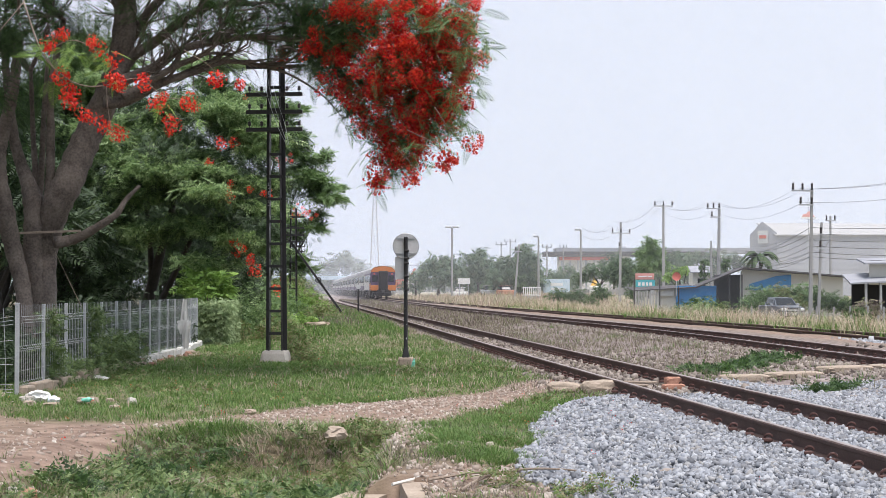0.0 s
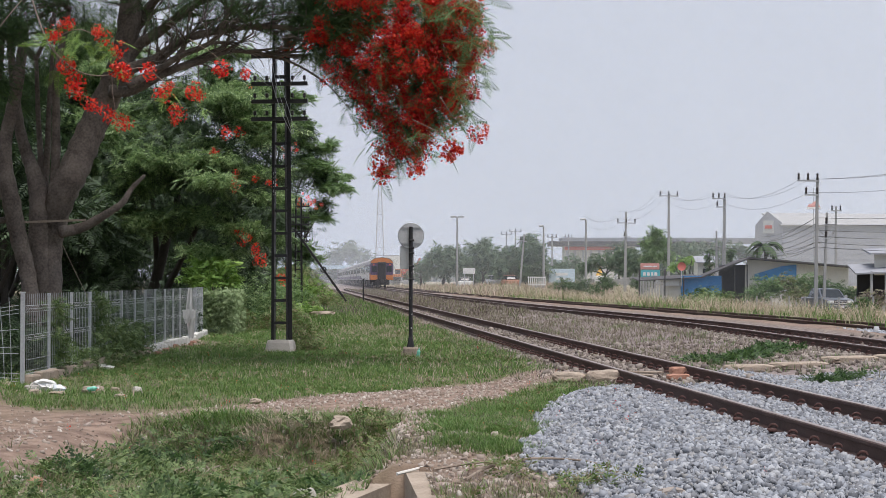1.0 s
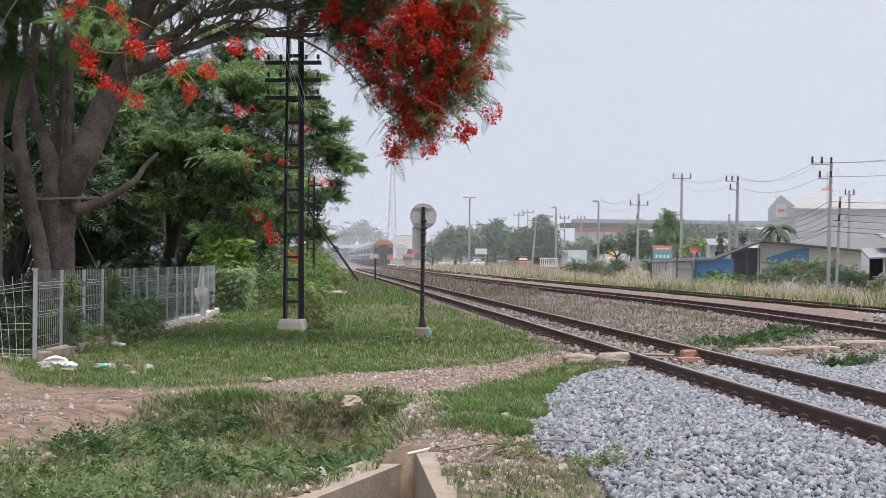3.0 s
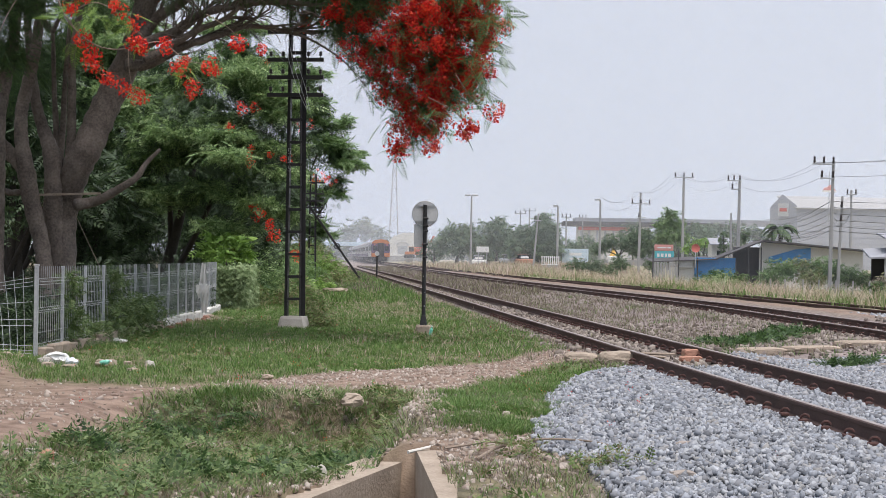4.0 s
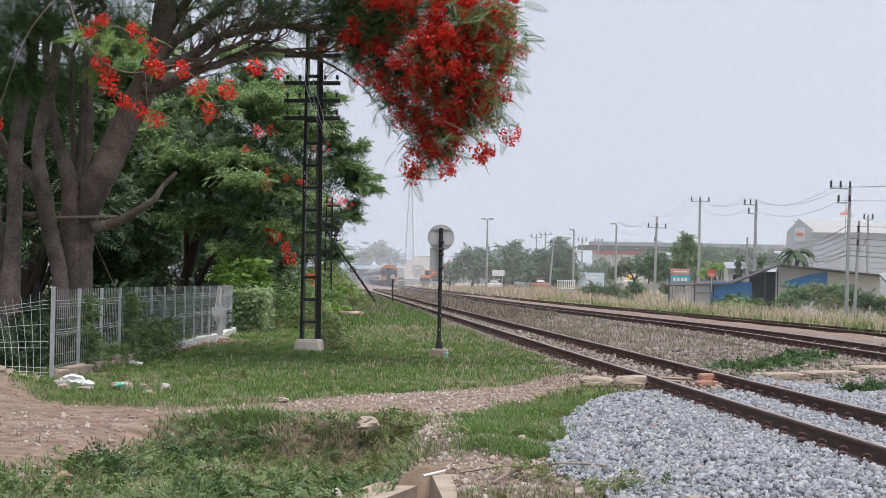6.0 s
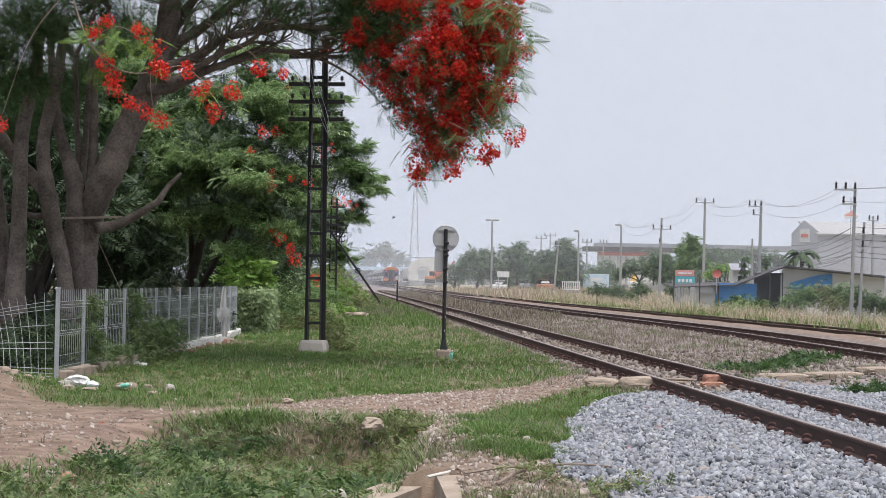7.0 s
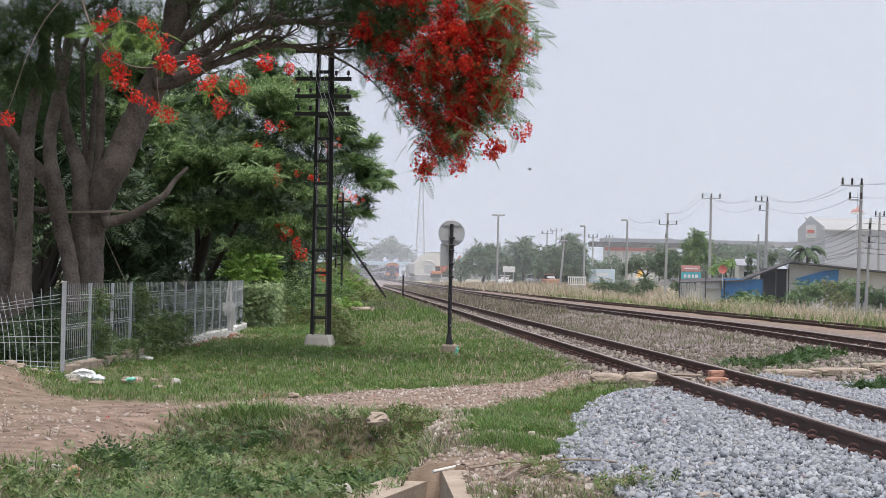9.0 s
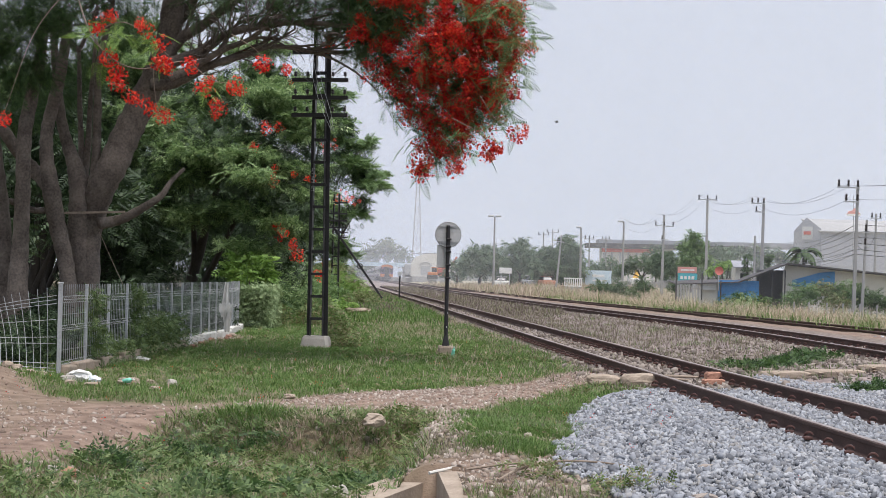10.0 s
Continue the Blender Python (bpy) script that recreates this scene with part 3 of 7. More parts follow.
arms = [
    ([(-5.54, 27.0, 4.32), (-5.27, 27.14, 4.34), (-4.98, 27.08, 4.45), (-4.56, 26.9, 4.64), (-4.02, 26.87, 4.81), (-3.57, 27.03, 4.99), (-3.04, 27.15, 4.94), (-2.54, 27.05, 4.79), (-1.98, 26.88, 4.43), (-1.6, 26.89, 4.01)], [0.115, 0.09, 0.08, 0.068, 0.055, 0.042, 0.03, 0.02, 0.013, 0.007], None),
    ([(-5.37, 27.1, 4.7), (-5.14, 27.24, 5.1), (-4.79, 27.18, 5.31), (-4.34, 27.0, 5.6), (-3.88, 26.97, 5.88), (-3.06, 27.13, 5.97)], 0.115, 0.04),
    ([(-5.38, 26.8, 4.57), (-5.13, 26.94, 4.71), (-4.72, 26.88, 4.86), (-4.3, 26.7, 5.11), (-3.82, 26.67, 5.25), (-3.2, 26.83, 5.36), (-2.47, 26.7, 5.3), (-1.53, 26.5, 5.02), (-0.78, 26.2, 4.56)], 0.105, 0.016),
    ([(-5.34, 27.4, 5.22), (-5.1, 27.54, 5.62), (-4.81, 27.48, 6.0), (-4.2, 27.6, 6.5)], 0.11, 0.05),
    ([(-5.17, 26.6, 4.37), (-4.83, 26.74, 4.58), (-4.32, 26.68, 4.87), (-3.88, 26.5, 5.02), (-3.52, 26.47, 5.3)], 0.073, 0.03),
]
limbs, tips = stems + arms, []
for pts, r0, r1 in arms:
    for k in range(1, len(pts) - 1):
        p0, p1 = np.array(pts[k]), np.array(pts[k + 1])
        if pts[k][0] > -2.8:
            for i in range(3):
                grow(p0 + (p1 - p0) * rng.uniform(0, 1), rng.normal(0, 0.5, 3) + (0.3, 0, 0.1), 0.3, 0.009, 1, limbs, tips)
            continue
        for s in (-1, 1):
            grow(p0 + (p1 - p0) * rng.uniform(0, 1), (p1 - p0) + np.array((0.1, s * rng.uniform(0.15, 0.5), rng.uniform(0.05, 0.45))), rng.uniform(0.55, 0.9), 0.03, 2, limbs, tips)
for p0 in ((-5.27, 27.4, 6.3), (-7.3, 27.4, 5.2), (-6.29, 27.35, 5.7), (-6.87, 27.47, 4.9), (-5.3, 27.3, 5.5)):
    for k in range(3):
        grow(p0, rng.normal(0, 0.6, 3) + (0.1, 0, 0.5), 0.8, 0.04, 2, limbs, tips)
tips = np.array(tips)
tips = tips[(tips[:, 2] > 5.35) | (tips[:, 0] > -2.4)]
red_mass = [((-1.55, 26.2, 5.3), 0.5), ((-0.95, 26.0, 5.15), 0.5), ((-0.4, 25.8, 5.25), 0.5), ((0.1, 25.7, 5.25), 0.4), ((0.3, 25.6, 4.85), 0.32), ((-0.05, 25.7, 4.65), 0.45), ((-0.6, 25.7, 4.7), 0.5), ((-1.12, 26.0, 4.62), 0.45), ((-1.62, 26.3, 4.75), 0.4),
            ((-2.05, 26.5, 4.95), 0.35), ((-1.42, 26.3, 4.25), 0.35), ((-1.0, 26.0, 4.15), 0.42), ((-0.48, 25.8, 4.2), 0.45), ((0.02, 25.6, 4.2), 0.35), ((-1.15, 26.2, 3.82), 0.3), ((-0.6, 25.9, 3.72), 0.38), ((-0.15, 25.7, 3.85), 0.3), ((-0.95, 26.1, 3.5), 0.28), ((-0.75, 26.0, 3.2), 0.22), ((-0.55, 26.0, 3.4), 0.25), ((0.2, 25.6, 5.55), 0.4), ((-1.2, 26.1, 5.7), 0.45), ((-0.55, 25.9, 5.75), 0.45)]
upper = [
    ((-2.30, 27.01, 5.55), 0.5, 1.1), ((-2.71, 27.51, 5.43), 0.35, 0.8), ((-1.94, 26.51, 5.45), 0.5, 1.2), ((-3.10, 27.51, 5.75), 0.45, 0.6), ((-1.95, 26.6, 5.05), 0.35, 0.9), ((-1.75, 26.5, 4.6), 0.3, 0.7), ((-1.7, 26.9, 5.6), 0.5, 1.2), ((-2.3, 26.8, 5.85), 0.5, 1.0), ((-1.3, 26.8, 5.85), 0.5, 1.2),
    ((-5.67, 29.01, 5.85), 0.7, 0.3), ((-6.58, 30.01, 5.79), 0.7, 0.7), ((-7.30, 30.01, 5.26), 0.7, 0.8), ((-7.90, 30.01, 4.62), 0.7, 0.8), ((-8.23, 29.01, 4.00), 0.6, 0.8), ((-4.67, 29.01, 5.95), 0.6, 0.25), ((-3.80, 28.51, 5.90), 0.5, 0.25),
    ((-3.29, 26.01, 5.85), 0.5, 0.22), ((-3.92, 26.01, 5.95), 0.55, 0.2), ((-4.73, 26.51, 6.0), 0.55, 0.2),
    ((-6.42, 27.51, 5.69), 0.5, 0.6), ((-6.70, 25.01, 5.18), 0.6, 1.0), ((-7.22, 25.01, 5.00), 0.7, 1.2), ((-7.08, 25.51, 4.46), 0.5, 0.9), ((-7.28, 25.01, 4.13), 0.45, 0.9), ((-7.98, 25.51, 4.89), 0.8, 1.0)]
# unseen canopy added overhead to shade the limbs and the lawn
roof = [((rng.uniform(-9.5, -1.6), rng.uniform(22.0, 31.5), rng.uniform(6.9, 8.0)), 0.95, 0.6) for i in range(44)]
spray_ends = (tips[:, None, :] + rng.normal(0, 0.12, (len(tips), 2, 3)) * (1, 1, 0.5)).reshape(-1, 3)


def trusses(blobs, share):
    """Bunches of bloom on the outside of each clump, more of them towards the sunny end."""
    out = []
    for c, r in blobs:
        for i in range(int(share * r * r * (0.35 if c[0] < -1.5 else 1.0)) + 1):
            d = rng.normal(size=3) + (0.35, -0.6, 0.1)
            d /= np.linalg.norm(d)
            out.append(np.array(c) + d * r * rng.uniform(0.7, 1.1) * (1, 1, 0.9) + rng.normal(0, 0.055, (5, 3)) * (1, 1, 1.25))
    return np.concatenate(out)


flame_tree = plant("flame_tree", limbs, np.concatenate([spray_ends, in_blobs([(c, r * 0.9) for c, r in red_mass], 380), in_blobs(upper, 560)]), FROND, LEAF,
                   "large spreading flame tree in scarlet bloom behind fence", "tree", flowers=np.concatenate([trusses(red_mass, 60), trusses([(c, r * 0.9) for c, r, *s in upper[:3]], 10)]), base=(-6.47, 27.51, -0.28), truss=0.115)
# outer fronds get a brighter green than the inner ones, as if lit
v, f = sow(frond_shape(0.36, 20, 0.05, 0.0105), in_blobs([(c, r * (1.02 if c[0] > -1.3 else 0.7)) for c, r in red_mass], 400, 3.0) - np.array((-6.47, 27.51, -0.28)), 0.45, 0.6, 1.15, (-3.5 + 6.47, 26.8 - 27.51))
part("outer_crown", array_mesh("outer_crown", v, f, CROWN_LEAF), None, flame_tree, "drooping outer fronds, coloured brighter to look lit")
v, f = sow(COARSE, in_blobs(roof, 260) - np.array((-6.47, 27.51, -0.28)), 0.2)
part("upper_crown", array_mesh("upper_crown", v, f, LEAF), None, flame_tree, "dense unseen upper canopy added for shade")

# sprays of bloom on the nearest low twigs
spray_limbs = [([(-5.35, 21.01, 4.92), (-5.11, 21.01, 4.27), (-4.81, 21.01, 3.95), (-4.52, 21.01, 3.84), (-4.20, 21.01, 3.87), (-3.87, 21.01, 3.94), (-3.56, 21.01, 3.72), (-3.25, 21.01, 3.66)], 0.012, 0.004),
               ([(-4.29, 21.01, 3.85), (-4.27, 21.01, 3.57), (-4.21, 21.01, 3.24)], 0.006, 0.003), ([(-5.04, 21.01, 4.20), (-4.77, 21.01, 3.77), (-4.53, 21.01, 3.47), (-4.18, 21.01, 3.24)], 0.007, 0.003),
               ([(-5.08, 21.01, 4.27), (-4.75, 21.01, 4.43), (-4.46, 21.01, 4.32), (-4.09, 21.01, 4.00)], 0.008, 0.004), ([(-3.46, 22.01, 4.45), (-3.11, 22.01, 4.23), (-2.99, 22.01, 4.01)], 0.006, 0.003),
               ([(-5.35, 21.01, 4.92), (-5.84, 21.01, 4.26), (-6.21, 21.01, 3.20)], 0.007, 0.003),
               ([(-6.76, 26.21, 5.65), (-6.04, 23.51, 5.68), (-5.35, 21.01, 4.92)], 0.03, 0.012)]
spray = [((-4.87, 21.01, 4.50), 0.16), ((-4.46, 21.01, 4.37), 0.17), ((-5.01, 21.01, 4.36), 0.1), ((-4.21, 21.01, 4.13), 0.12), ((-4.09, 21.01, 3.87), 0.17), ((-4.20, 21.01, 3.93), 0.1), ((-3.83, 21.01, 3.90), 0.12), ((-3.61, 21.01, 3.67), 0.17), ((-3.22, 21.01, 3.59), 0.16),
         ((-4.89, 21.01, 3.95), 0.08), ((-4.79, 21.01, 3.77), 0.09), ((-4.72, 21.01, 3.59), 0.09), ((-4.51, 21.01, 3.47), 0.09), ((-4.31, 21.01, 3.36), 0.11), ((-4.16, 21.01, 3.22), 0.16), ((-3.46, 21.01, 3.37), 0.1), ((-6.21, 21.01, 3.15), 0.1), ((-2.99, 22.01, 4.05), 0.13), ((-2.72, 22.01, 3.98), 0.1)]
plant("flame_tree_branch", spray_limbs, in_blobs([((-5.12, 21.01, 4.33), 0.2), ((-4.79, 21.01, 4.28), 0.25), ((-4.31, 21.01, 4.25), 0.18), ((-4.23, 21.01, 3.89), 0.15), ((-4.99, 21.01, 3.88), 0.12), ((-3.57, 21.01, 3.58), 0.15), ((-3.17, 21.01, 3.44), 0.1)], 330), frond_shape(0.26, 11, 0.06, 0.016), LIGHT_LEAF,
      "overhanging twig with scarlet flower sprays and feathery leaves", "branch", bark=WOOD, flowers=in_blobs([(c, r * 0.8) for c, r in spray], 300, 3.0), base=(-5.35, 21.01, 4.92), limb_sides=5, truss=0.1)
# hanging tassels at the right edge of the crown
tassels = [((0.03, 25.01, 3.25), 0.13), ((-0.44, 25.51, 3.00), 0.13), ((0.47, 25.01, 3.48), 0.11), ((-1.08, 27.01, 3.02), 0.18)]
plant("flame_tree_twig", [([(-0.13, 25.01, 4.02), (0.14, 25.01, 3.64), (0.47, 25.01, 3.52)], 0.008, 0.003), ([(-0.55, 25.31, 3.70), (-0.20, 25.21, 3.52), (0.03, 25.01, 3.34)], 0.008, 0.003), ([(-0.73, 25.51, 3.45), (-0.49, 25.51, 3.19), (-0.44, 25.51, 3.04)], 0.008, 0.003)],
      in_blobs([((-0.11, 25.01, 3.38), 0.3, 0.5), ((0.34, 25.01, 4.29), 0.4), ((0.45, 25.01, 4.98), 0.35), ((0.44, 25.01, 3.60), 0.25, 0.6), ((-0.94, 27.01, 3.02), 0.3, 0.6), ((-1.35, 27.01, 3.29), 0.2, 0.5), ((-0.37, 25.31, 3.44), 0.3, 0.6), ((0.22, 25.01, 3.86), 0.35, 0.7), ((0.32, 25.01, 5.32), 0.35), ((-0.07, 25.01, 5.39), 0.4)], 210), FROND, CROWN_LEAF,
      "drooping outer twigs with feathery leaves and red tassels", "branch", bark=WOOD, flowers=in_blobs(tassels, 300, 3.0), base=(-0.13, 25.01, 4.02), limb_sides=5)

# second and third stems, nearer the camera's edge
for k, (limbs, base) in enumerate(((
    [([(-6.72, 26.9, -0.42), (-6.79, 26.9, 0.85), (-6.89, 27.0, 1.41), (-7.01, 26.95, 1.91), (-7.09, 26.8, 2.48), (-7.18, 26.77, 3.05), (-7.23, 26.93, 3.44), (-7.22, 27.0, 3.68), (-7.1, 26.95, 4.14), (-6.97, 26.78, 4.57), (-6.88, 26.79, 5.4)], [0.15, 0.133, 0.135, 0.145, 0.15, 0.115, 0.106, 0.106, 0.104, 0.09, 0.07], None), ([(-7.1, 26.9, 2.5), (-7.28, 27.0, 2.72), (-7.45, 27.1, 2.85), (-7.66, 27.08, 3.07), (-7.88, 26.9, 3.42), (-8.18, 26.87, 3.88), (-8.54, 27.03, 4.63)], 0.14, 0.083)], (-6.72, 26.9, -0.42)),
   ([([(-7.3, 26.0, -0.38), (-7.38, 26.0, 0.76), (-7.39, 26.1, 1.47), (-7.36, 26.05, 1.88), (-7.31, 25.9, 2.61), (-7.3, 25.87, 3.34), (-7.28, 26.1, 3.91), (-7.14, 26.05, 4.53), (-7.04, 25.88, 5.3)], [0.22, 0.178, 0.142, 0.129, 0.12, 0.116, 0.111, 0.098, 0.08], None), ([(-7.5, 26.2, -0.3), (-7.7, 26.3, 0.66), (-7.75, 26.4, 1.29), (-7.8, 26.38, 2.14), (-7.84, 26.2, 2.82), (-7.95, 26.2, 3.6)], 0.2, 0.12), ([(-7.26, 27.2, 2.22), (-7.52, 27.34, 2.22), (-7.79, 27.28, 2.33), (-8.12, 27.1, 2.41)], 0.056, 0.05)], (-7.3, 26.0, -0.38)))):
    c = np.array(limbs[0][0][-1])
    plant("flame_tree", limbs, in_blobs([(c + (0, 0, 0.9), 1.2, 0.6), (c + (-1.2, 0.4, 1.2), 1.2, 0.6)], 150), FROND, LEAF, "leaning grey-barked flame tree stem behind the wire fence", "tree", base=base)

# dark row of shade trees behind the fence
def shade_tree(base, height, blobs, flowers=(), lean=0.3, density=230, shape=COARSE, leaf=SHADE_LEAF, label="dense shade tree in a trackside row, shade put into its dark leaves"):
    base = np.array(base, float)
    limbs = []
    for i in range(4):
        a = base + (rng.uniform(-0.3, 0.3), rng.uniform(-0.3, 0.3), 0)
        tip = np.array(blobs[i % len(blobs)][0])
        mid = a + (tip - a) * 0.45 + rng.normal(0, 0.25, 3)
        limbs.append(([a, mid, tip], 0.2 if i == 0 else 0.11, 0.04))
    pads = []
    for c, r, *share in blobs:
        for i in range(5):
            d = rng.normal(0, 0.5 * r, 3) * (0.7, 1, 0.9)
            pads.append((np.array(c) + d, r * rng.uniform(0.45, 0.75)))
    # inner leaves coloured dark as if shaded, outer pads lighter as if lit
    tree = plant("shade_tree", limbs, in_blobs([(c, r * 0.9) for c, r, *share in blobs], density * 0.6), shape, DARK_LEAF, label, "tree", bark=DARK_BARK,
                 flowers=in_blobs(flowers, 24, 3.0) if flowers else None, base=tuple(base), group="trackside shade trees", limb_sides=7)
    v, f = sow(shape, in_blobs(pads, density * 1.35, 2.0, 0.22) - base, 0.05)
    part("outer_crown", array_mesh("outer_crown", v, f, leaf), None, tree, "outer leaf layers, coloured lighter to look lit")
    return tree


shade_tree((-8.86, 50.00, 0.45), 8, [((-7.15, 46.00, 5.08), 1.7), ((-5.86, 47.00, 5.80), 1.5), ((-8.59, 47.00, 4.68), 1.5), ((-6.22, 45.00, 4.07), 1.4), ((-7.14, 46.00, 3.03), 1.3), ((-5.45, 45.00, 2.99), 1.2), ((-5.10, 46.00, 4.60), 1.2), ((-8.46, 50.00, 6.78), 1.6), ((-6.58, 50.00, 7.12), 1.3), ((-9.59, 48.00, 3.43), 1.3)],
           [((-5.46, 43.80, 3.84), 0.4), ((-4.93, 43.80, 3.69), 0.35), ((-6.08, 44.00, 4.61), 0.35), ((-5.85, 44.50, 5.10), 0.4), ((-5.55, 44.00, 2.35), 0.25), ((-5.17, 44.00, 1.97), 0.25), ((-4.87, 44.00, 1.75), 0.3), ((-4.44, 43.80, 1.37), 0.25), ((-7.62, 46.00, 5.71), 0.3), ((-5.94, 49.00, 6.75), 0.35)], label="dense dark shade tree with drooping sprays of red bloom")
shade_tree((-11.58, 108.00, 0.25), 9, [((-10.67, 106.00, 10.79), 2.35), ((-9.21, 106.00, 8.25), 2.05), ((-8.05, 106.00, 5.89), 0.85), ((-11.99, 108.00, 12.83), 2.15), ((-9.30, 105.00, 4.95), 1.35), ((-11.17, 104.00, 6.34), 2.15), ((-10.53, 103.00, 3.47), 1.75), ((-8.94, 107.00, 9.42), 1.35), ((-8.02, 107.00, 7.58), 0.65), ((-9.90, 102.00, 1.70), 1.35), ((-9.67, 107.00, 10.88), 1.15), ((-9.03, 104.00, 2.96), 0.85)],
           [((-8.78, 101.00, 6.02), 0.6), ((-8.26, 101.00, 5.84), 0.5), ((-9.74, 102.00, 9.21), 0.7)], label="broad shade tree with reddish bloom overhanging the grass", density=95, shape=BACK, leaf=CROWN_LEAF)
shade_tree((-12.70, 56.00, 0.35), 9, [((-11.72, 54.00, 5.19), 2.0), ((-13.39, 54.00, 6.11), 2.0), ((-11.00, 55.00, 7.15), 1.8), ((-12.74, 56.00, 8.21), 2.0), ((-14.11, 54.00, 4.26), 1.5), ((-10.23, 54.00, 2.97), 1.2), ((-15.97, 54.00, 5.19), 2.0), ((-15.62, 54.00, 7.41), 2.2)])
# undergrowth added to close the row, its dark leaf colour standing for shade
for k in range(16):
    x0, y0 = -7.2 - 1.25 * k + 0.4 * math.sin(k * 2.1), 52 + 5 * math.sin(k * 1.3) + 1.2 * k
    plant("undergrowth", [], in_blobs([((x0, y0, 0.7), 1.3), ((x0 + 0.8, y0 + 0.5, 1.7), 1.2), ((x0 - 0.6, y0, 2.7), 1.2), ((x0, y0 + 1, 3.6), 1.2)], 90), BACK, DARK_LEAF, "added undergrowth, its dark leaf colour standing for shade", "bush", base=(x0, y0, 0.0), group="undergrowth")
# back rows wholly in the dark leaf colour, standing for under-canopy shade
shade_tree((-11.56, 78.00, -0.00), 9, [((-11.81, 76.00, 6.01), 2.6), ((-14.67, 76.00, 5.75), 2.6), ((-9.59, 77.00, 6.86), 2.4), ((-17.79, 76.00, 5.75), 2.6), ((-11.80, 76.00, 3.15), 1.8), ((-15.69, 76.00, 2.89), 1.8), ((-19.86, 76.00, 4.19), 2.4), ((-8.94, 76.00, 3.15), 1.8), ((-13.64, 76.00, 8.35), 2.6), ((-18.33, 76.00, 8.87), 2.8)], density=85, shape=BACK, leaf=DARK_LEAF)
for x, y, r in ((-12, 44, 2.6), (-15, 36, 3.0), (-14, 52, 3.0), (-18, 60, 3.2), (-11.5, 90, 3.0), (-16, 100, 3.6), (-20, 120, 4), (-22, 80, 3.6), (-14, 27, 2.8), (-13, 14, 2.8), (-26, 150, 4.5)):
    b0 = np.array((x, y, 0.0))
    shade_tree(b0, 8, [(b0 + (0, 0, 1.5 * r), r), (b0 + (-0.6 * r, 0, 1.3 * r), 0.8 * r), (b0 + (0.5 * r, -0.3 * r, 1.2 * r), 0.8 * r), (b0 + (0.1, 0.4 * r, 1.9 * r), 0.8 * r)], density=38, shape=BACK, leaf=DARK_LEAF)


def bush(base, blobs, leaf, shape, density, label, name="bush", category="bush", group="", limbs=()):
    return plant(name, list(limbs), in_blobs(blobs, density), shape, leaf, label, category, base=base, droop=0.15, group=group)


bush((-6.30, 44.00, 0.54), [((-6.75, 44.00, 1.57), 0.3), ((-6.30, 44.00, 1.63), 0.35), ((-5.83, 43.50, 1.56), 0.3), ((-6.83, 44.00, 1.27), 0.3), ((-6.30, 43.50, 1.26), 0.35), ((-5.78, 43.50, 1.29), 0.3)], LIGHT_LEAF, frond_shape(0.32, 4, 0.14, 0.08), 420, "bright green broad-leaved shrub behind the fence", limbs=[([(-6.30, 44.00, 0.24), (-6.25, 44.00, 1.45)], 0.04, 0.02)])
hedge_places = np.stack([rng.uniform(-5.92, -5.14, 5200), 39.6 + 2.6 * rng.uniform(0, 1, 5200) ** 2, rng.uniform(-0.1, 0.97, 5200)], -1)
hedge_places[:, 2] += 0.05 * lumps(hedge_places[:, 0] * 4, hedge_places[:, 1] * 4, 1.0, 3)
hedge_places[:, 1] += 0.08 * lumps(hedge_places[:, 0] * 6, hedge_places[:, 2] * 6, 1.0, 8)
plant("hedge", [], hedge_places, frond_shape(0.11, 4, 0.045, 0.034), PALE_LEAF, "flat pale green creeper-covered hedge at the fence's end", "hedge", base=(-5.5, 40.0, -0.1), droop=0.5)

board = thing("tree_board", "weathered board nailed across the tree's fork", "board", (-6.43, 26.91, 2.18))
b = Build()
bar(b, (-0.5, 0, -0.01), (0.52, 0.02, 0.03), 0.05, 0.035)
part("plank", b, WOOD, board)
rope = tagged(part("rope", Build().tube(smooth_path([(-6.36, 27.11, 1.87), (-6.10, 26.91, 1.42), (-5.80, 26.61, 0.95)], 5), 0.005, 5), WOOD), "slack pale rope hanging from the tree's fork", "rope")

# shrubs added right behind the fence, dark-leaved to stand for shade
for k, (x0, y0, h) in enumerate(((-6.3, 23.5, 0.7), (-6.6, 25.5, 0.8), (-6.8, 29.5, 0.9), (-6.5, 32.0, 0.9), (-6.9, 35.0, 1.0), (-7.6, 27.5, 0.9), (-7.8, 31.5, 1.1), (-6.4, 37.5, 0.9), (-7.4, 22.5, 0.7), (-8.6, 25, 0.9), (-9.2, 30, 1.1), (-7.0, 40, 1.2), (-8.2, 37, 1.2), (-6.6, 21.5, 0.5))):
    bush((x0, y0, -0.1), [((x0, y0, h * 0.35), 0.55 * h + 0.2), ((x0 + 0.4, y0 + 0.4, h * 0.2), 0.5), ((x0 - 0.4, y0, h * 0.3), 0.5)], DARK_LEAF, frond_shape(0.25, 5, 0.08, 0.035), 620, "added shrub, dark-leaved to stand for the shade behind the fence", group="fence shrubs")


